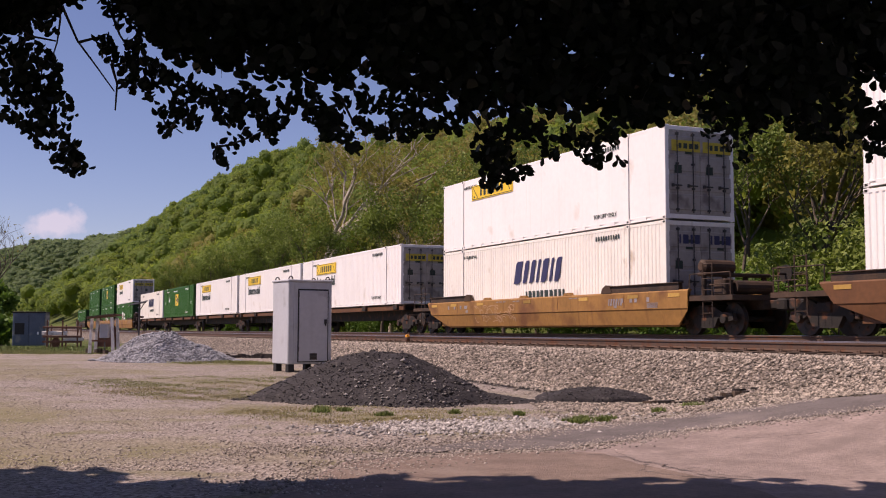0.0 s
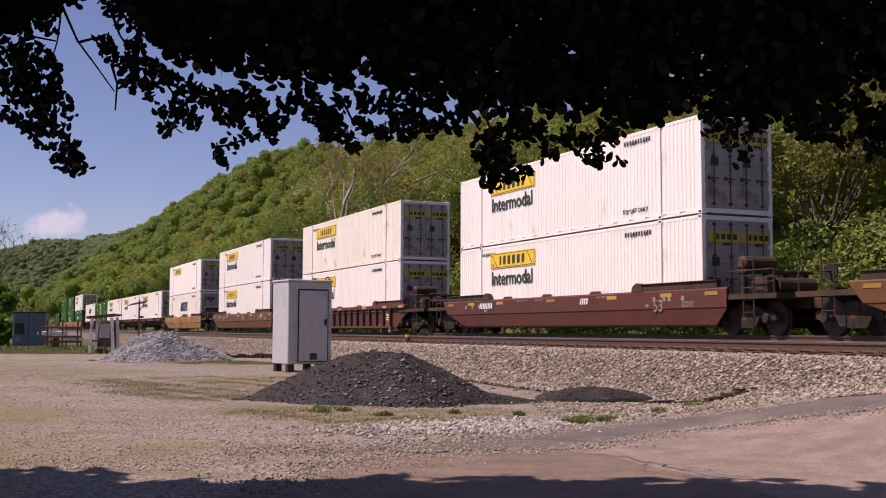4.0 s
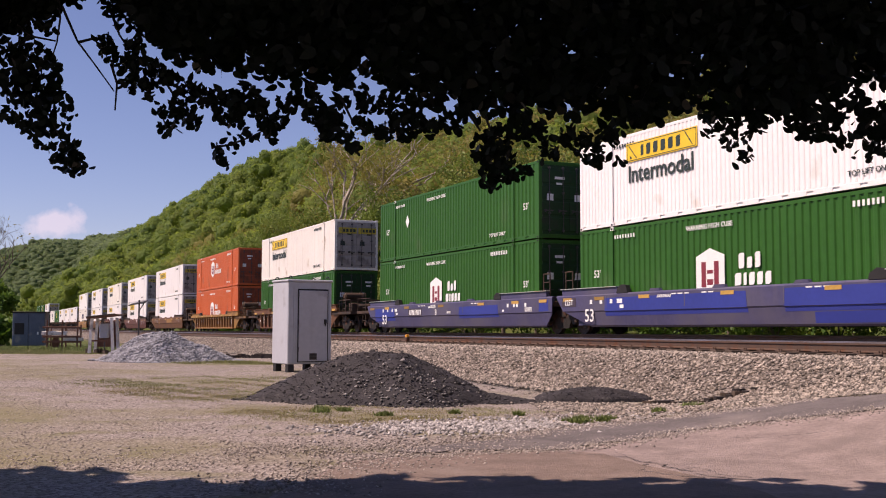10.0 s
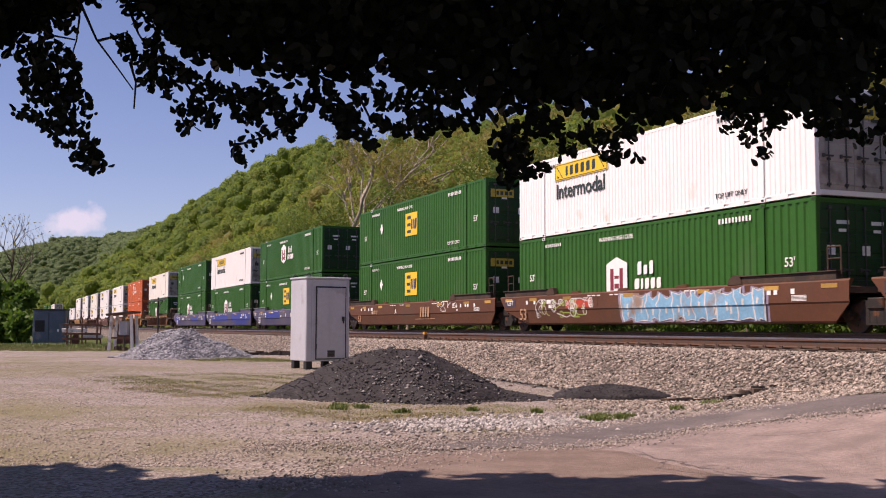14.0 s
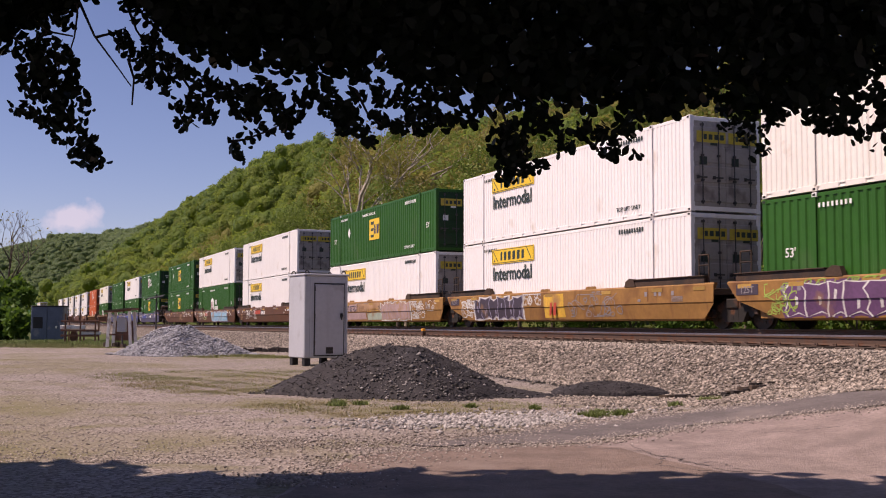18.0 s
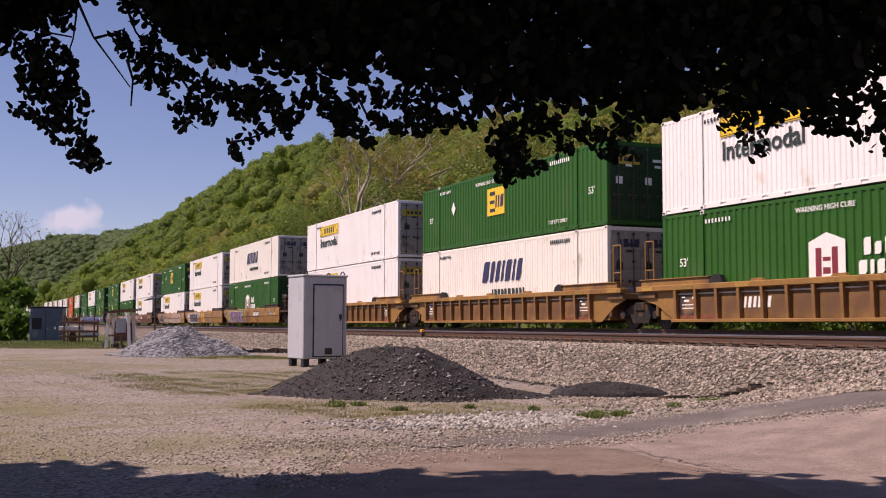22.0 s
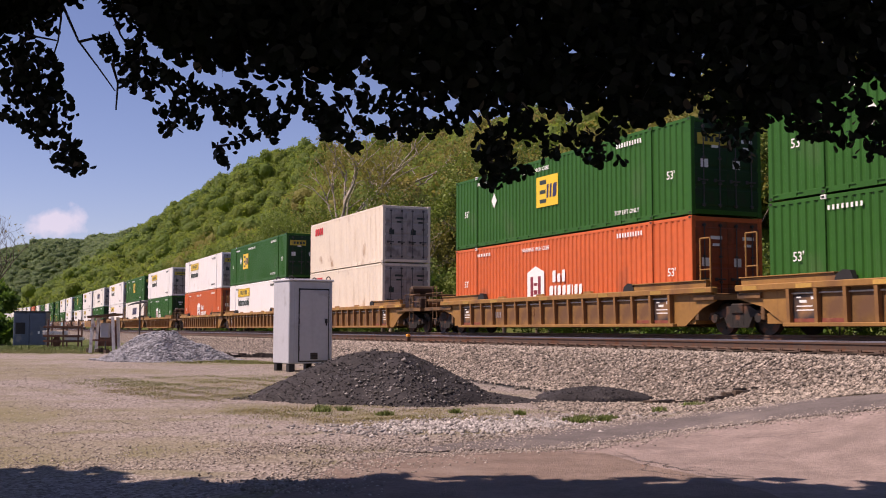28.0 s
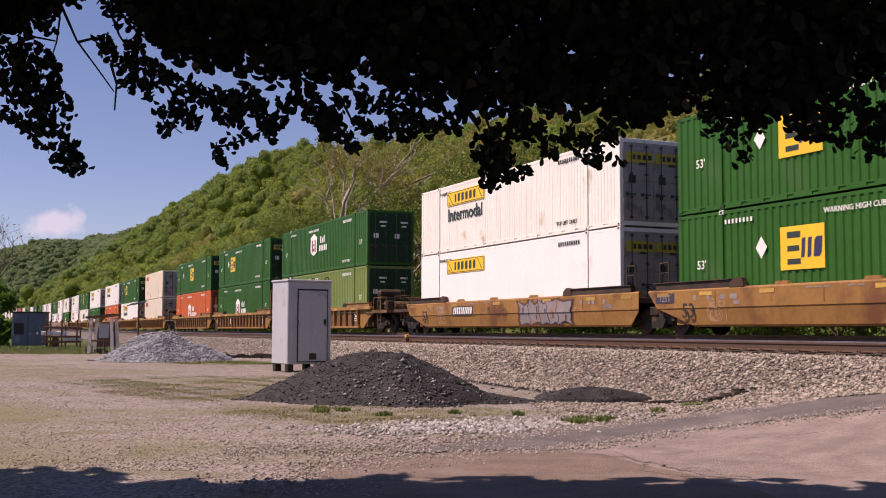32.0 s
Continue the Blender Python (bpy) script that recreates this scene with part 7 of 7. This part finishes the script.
def woods(name, words, count, s_rng, lat_rng, lobes, leaves, size, m, height, seed, wide=1.0, body=0.88, uneven=0.15):
    """Crowns side by side: each a few uneven lobes hidden under loose sprays of leaves."""
    rr = np.random.default_rng(seed)
    iv, jf = ico(1)
    s = rr.uniform(*s_rng, count)
    lat = rr.uniform(*lat_rng, count)
    x, y = spot(s, lat)
    z = ground_z(s, lat, x, y)
    h = height * rr.uniform(0.72, 1.22, count)
    r = h * rr.uniform(0.26, 0.38, count) * wide
    # lobe centres about the crown's middle, the topmost one central
    q = rr.normal(0, 0.36, (count, lobes, 3))
    q[:, 0] = (0, 0, 0.25)
    rad = rr.uniform(0.5, 0.75, (count, lobes)) * (1.0 if lobes > 1 else 1.35)
    mid = np.stack([x, y, z + h * 0.56], 1)
    scale = np.stack([r, r, h * 0.36], 1)
    cen = (mid[:, None] + q * scale[:, None]).reshape(-1, 3)
    ext = (rad[:, :, None] * scale[:, None]).reshape(-1, 3)
    n = len(cen)
    rough = 1 + uneven * rr.normal(0, 1, (n, len(iv), 1)).clip(-1.6, 1.6)
    cv = (cen[:, None] + iv[None] * rough * ext[:, None] * body).reshape(-1, 3)
    cf = (jf[None] + len(iv) * np.arange(n)[:, None, None]).reshape(-1, 3)
    # sprays: small bent triangles turned loosely outward
    k = rr.integers(0, n, count * leaves)
    d = rr.normal(0, 1, (len(k), 3)) + (0, 0, 0.4)
    d /= np.linalg.norm(d, axis=1)[:, None]
    p = cen[k] + d * ext[k] * rr.uniform(0.8, 1.03, (len(k), 1))
    face = d + rr.normal(0, 0.5, d.shape)
    a = np.cross(face, rr.normal(0, 1, d.shape))
    a /= np.linalg.norm(a, axis=1)[:, None]
    b = np.cross(face, a)
    b /= np.linalg.norm(b, axis=1)[:, None]
    w = size * rr.uniform(0.55, 1.45, (len(k), 1))
    v = np.stack([p - a * w * 0.5, p + a * w * 0.5 + b * w * 0.15, p + b * w * 0.85], 1).reshape(-1, 3)
    f = np.arange(3 * len(k)).reshape(-1, 3)
    me = quick_mesh(name, np.concatenate([cv, v]), np.concatenate([cf, f + len(cv)]), m)
    me.shade_smooth()
    tagged(new(name, me), words, "woods", kind="stuff")


woods("hillside_woods", "spring green woods on the lower hillside", 300, (-30, 300), (18, 100), 4, 760, 0.46, "woods_near", 15, 31, body=0.7, uneven=0.25)
woods("hillside_woods", "olive budding woods on the lower hillside", 260, (-30, 330), (18, 112), 4, 760, 0.42, "leaf_b", 15, 32, body=0.7, uneven=0.25)
woods("hillside_woods", "green woods on the middle hillside", 980, (190, 740), (15, 150), 3, 430, 0.75, "woods_near", 15, 33, wide=1.1)
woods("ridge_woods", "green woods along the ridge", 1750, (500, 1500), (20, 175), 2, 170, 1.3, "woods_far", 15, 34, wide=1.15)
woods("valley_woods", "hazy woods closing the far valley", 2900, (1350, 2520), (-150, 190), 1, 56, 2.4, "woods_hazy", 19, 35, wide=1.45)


def build_tree(name, words, height, spread, trunk_r, bark, leaf, n_leaf, leaf_size, seed, limbs=7, bare=0.35, twigs=True, taper=0.42):
    """A tapered trunk that forks into limbs and twigs, with a broken crown of leaves at the twig ends."""
    r = random.Random(seed)
    root = thing(name, words, "tree", "trees behind the railway")
    wood, tips = Geo(), []

    def grow(p, d, length, rad, depth):
        steps = 3
        for k in range(steps):
            q = p + d * (length / steps)
            wood.tube(p, q, rad * (1 - 0.22 * k), rad * (1 - 0.22 * (k + 1)), 7 if depth < 2 else 5, caps=False)
            p = q
            d = (d + Vector((r.gauss(0, 0.13), r.gauss(0, 0.13), r.gauss(0.03, 0.08)))).normalized()
            if depth >= 2:
                tips.append(tuple(p))
        if depth < (4 if twigs else 3):
            for k in range(r.choice((2, 3, 3)) if depth else limbs):
                a = r.uniform(0, 2 * math.pi)
                tilt = r.uniform(0.35, 0.95)
                side = Vector((math.cos(a), math.sin(a), 0))
                grow(p - d * length * r.uniform(0, 0.45) * (1 if depth == 0 else 0.6), (d * math.cos(tilt) + side * math.sin(tilt) + Vector((0, 0, 0.15))).normalized(), length * r.uniform(0.5, 0.72) * (spread if depth == 0 else 1), rad * taper, depth + 1)

    grow(Vector((0, 0, -0.3)), Vector((r.gauss(0, 0.04), r.gauss(0, 0.04), 1)).normalized(), height * bare, trunk_r, 0)
    part("trunk", wood.mesh("trunk", smooth=True), bark, root)
    tips = np.array(tips)
    idx = rng.integers(0, len(tips), n_leaf)
    v, f = leaf_cards(tips[idx] + rng.normal(0, height * 0.02, (n_leaf, 3)), leaf_size)
    crown = new("crown", quick_mesh("crown", v, f, leaf))
    crown.parent = root
    return root


def plant(ob, s, lat, turn, scale=1.0):
    x, y = spot(s, lat)
    z = float(ground_z(np.array(float(s)), np.array(float(lat)), x, y))
    return copy_thing(ob, pose(float(x), float(y), z - 0.1, 0, 0, turn) @ Matrix.Scale(scale, 4))


def place_tree(ob, x, y, z, turn=0.0):
    ob.matrix_basis = pose(x, y, z, 0, 0, turn)
    return ob


slim = [build_tree("woodland_tree", "slim woodland tree in fresh green leaf", 15, 0.8, 0.17, "bark", "leaf_a", 7000, 0.2, 41, 6, 0.5),
        build_tree("woodland_tree", "slim woodland tree with olive buds", 16, 0.75, 0.19, "bark", "leaf_b", 6000, 0.18, 42, 6, 0.5),
        build_tree("woodland_tree", "leafy undergrowth tree with deep green crown", 9, 1.0, 0.13, "bark", "leaf_c", 7500, 0.19, 43, 7, 0.3)]
spots = [(-26, 11), (-21, 15), (-17, 9.5), (-13, 13), (-9, 10), (-5, 16), (0, 11), (5, 14), (10, 10.5), (16, 15), (22, 11), (29, 14), (37, 13), (49, 15), (54, 16), (68, 15), (80, 11), (95, 13), (112, 11), (130, 14)]
for k, ob in enumerate(slim):
    s, lat = spots[k]
    x, y = spot(s, lat)
    ob.matrix_basis = pose(float(x), float(y), float(ground_z(np.array(float(s)), np.array(float(lat)), x, y)) - 0.1, 0, 0, 40 * k)
for k, (s, lat) in enumerate(spots[3:]):
    plant(slim[(k * 2 + k // 3) % 3], s, lat, 67 * k)
for k in range(34):
    plant(slim[2 if k % 3 else 0], -28 + 5.2 * k + 2 * math.sin(k * 1.7), 7.2 + 1.6 * math.cos(k * 2.3), 51 * k, 0.55 if k % 3 else 0.8)

woods("undergrowth", "leafy undergrowth along the far side of the railway", 170, (-32, 70), (8.5, 19), 4, 1100, 0.17, "leaf_a", 5.5, 36, body=0.04, uneven=0.35)
woods("undergrowth", "deep green undergrowth along the far side of the railway", 130, (-32, 110), (7.5, 17), 4, 1000, 0.17, "leaf_c", 4.0, 37, body=0.04, uneven=0.35)

# tall pale-limbed trees over the train
for s0, lat0, hgt, seed, words in ((60.0, 9.5, 31, 77, "tall half-bare sycamore with pale limbs and first leaves"), (43.8, 9.5, 17, 78, "half-bare sycamore with pale trunk and olive buds")):
    sx, sy = spot(s0, lat0)
    place_tree(build_tree("sycamore", words, hgt, 0.95, hgt * 0.015, "palebark", "leaf_b", 7000 if hgt > 20 else 3000, 0.21, seed, 7, 0.34, taper=0.56), float(sx), float(sy), float(ground_z(np.array(s0), np.array(lat0), sx, sy)))

# one tree in full fresh leaf stands out before the slope
fresh = build_tree("hedgerow_tree", "bright green hedgerow tree in full fresh leaf", 9.5, 1.15, 0.15, "bark", "leaf_bright", 6500, 0.36, 91, 8, 0.25, taper=0.5)
fx, fy = spot(86.0, 8.0)
place_tree(fresh, float(fx), float(fy), float(ground_z(np.array(86.0), np.array(8.0), fx, fy)) - 0.1)

# trees closing the lot at its far end
left = build_tree("lot_tree", "dense green tree at the end of the lot", 8.5, 1.15, 0.16, "bark", "leaf_c", 5200, 0.34, 51, 7, 0.25)
place_tree(left, -30.6, 70, -0.1)
for x, y, t in ((-34, 76, 80), (-36, 70, 200)):
    copy_thing(left, pose(x, y, -0.15, 0, 0, t))
bare = build_tree("bare_tree", "leafless grey tree at the end of the lot", 14.5, 0.62, 0.13, "bark", "leaf_b", 60, 0.2, 61, 7, 0.42, taper=0.5)
place_tree(bare, -31.3, 75, -0.1)


shrub = build_tree("lot_shrub", "dense dark green shrub leafy to the ground", 6.2, 1.3, 0.1, "bark", "leaf_c", 7000, 0.32, 52, 8, 0.14, taper=0.5)
place_tree(shrub, -26.3, 64.5, -0.4)
copy_thing(shrub, pose(-28.0, 67.0, -0.6, 0, 0, 120) @ Matrix.Scale(1.15, 4))


# ---- the shade tree over the lens ----
def shade_tree():
    c = thing("shade_tree", "broad dark shade tree whose leafy boughs hang overhead", "tree", at=pose(0, 0, 0))
    wood = Geo()
    # trunk stands behind the lens; boughs reach forward over it
    wood.tube((-3.2, -4.2, -0.2), (-3.0, -3.9, 2.4), 0.42, 0.34, 12, caps=False).tube((-3.0, -3.9, 2.4), (-2.4, -2.6, 5.2), 0.34, 0.26, 12, caps=False)
    boughs = [((-2.4, -2.6, 5.2), (-4.4, 4.0, 5.6), (-4.0, 8.6, 4.3)), ((-2.4, -2.6, 5.2), (-1.0, 3.6, 6.0), (-0.2, 8.8, 4.5)), ((-2.4, -2.6, 5.2), (2.0, 3.0, 6.2), (3.6, 8.6, 4.7)),
              ((-2.4, -2.6, 5.2), (-7.5, 2.0, 6.2), (-9.5, 7.8, 5.2)), ((-2.4, -2.6, 5.2), (5.0, -0.5, 6.6), (8.2, 6.5, 5.6))]
    for a, b, e in boughs:
        wood.tube(a, b, 0.2, 0.12, 9, caps=False).tube(b, e, 0.12, 0.03, 7, caps=False)
    part("trunk", wood.mesh("trunk", smooth=True), "darkbark", c)
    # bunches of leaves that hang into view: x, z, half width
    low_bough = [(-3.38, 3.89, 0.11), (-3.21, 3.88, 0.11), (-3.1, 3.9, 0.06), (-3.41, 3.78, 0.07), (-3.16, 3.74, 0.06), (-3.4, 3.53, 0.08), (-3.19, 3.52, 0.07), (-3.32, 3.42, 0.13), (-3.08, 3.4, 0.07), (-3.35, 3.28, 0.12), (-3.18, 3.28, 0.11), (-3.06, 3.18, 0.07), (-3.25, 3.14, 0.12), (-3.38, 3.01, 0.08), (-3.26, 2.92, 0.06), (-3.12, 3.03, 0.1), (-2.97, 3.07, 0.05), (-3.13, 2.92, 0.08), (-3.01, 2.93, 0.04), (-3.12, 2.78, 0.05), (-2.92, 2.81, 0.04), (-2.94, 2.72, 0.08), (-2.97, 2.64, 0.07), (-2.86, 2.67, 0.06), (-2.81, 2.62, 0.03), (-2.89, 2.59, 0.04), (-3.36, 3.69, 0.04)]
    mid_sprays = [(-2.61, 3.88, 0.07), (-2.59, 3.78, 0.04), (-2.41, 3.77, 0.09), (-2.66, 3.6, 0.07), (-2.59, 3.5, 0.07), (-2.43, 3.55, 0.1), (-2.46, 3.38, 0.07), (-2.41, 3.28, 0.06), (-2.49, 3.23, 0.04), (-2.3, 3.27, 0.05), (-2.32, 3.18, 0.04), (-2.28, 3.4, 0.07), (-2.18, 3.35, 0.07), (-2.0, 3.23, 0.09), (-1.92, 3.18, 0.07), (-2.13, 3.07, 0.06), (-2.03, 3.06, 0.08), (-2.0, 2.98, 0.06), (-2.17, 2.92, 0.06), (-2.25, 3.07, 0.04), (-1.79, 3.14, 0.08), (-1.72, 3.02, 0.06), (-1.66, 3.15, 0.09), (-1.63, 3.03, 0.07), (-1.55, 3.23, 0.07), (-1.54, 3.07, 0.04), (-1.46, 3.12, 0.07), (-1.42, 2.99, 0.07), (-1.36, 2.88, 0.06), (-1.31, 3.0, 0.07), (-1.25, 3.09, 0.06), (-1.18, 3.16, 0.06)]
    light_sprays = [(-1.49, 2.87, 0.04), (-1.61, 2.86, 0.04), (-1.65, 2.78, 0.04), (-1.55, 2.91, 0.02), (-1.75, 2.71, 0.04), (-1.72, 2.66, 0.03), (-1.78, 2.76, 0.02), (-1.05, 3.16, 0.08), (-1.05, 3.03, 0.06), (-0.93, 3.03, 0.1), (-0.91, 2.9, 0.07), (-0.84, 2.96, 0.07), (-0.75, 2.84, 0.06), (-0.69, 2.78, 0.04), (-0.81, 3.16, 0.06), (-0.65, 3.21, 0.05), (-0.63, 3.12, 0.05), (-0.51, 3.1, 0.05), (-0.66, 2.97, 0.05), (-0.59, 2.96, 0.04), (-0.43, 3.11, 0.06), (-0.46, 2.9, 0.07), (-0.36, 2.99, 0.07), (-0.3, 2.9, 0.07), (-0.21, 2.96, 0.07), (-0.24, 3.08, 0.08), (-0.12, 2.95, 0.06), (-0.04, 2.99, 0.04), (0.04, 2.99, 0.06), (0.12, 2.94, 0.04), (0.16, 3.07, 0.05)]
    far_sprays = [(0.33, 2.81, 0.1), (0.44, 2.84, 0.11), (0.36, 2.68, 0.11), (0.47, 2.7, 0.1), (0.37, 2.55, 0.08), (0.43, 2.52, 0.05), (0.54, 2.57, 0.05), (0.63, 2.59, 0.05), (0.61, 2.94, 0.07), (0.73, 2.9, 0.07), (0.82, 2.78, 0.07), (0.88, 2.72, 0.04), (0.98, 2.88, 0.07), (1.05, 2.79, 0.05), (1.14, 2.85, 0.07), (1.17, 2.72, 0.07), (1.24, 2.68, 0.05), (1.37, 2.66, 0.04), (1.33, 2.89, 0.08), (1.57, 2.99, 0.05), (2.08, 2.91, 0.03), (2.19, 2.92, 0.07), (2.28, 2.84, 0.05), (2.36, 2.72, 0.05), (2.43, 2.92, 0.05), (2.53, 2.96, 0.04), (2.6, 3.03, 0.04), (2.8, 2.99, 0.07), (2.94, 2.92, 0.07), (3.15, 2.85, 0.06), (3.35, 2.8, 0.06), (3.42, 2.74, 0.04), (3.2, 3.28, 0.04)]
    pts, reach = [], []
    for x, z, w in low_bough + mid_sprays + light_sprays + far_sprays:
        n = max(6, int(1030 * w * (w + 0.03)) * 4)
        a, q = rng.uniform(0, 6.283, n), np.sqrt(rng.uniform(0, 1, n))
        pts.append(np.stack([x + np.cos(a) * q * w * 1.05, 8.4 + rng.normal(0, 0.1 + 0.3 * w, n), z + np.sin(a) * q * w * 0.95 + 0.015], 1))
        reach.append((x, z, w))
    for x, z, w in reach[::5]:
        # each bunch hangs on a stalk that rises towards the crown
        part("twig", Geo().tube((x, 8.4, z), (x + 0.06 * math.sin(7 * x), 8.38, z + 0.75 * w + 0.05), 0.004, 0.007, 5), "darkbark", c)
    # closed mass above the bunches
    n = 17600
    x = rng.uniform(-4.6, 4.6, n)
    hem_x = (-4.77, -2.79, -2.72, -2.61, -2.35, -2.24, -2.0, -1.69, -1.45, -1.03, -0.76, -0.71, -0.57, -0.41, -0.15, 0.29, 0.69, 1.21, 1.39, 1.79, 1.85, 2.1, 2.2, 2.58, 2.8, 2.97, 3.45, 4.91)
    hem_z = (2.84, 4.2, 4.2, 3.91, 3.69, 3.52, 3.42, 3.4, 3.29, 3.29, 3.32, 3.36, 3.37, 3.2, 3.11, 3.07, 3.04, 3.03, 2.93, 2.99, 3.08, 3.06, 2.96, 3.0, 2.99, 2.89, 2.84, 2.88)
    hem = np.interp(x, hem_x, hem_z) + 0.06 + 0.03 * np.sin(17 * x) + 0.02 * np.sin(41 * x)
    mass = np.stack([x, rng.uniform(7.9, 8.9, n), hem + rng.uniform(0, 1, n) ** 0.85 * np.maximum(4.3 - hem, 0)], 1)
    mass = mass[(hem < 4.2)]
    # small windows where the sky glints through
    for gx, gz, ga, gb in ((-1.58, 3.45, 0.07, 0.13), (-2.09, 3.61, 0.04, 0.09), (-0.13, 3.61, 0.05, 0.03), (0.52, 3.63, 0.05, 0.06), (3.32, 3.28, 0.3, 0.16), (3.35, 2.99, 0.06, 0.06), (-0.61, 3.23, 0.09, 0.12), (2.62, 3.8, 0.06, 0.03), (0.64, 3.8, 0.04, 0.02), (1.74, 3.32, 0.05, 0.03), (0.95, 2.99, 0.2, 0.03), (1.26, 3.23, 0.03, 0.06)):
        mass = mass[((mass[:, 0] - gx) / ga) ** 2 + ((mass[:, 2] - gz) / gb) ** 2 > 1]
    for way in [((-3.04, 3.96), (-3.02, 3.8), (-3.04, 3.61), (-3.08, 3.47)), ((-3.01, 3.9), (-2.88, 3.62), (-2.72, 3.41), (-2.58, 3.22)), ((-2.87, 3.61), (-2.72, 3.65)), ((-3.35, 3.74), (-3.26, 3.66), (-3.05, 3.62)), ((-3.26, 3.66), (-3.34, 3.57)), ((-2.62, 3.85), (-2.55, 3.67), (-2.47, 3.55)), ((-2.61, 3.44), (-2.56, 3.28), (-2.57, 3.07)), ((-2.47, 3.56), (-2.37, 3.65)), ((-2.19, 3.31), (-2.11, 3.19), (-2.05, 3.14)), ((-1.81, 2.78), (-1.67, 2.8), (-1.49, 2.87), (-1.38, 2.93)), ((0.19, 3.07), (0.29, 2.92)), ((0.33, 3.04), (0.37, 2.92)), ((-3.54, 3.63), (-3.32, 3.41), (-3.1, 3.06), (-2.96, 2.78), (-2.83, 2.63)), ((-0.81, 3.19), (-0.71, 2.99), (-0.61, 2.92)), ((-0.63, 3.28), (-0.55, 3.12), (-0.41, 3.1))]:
        g = Geo()
        for k, (a, b) in enumerate(zip(way, way[1:])):
            g.tube((a[0], 8.35, a[1]), (b[0], 8.35, b[1]), 0.013 / (1 + 0.5 * k), 0.013 / (1.5 + 0.5 * k), 5)
        part("twig", g, "darkbark", c)
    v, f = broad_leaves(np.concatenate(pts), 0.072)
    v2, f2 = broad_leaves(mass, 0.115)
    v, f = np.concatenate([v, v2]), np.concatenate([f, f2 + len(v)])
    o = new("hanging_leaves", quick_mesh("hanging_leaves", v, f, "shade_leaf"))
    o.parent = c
    # the crown above the picture, which throws the shade on the road
    n = 64000
    x, y = rng.uniform(-21, 9, n), rng.uniform(-8, 10.2, n)
    z = 5.3 + 2.6 * rng.uniform(0, 1, n) + 0.4 * np.sin(x) + 0.25 * np.maximum(-y, 0)
    keep = y < 9.55 - 0.75 * smooth01((x + 8.5) / 1.6) + 0.16 * np.sin(1.9 * x + 0.6) + 0.22 * np.sin(3.7 * x + 2) + 0.12 * np.sin(9.1 * x)
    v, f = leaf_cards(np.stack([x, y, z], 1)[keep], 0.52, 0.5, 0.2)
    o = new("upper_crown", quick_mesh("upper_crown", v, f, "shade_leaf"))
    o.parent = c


shade_tree()

motions()
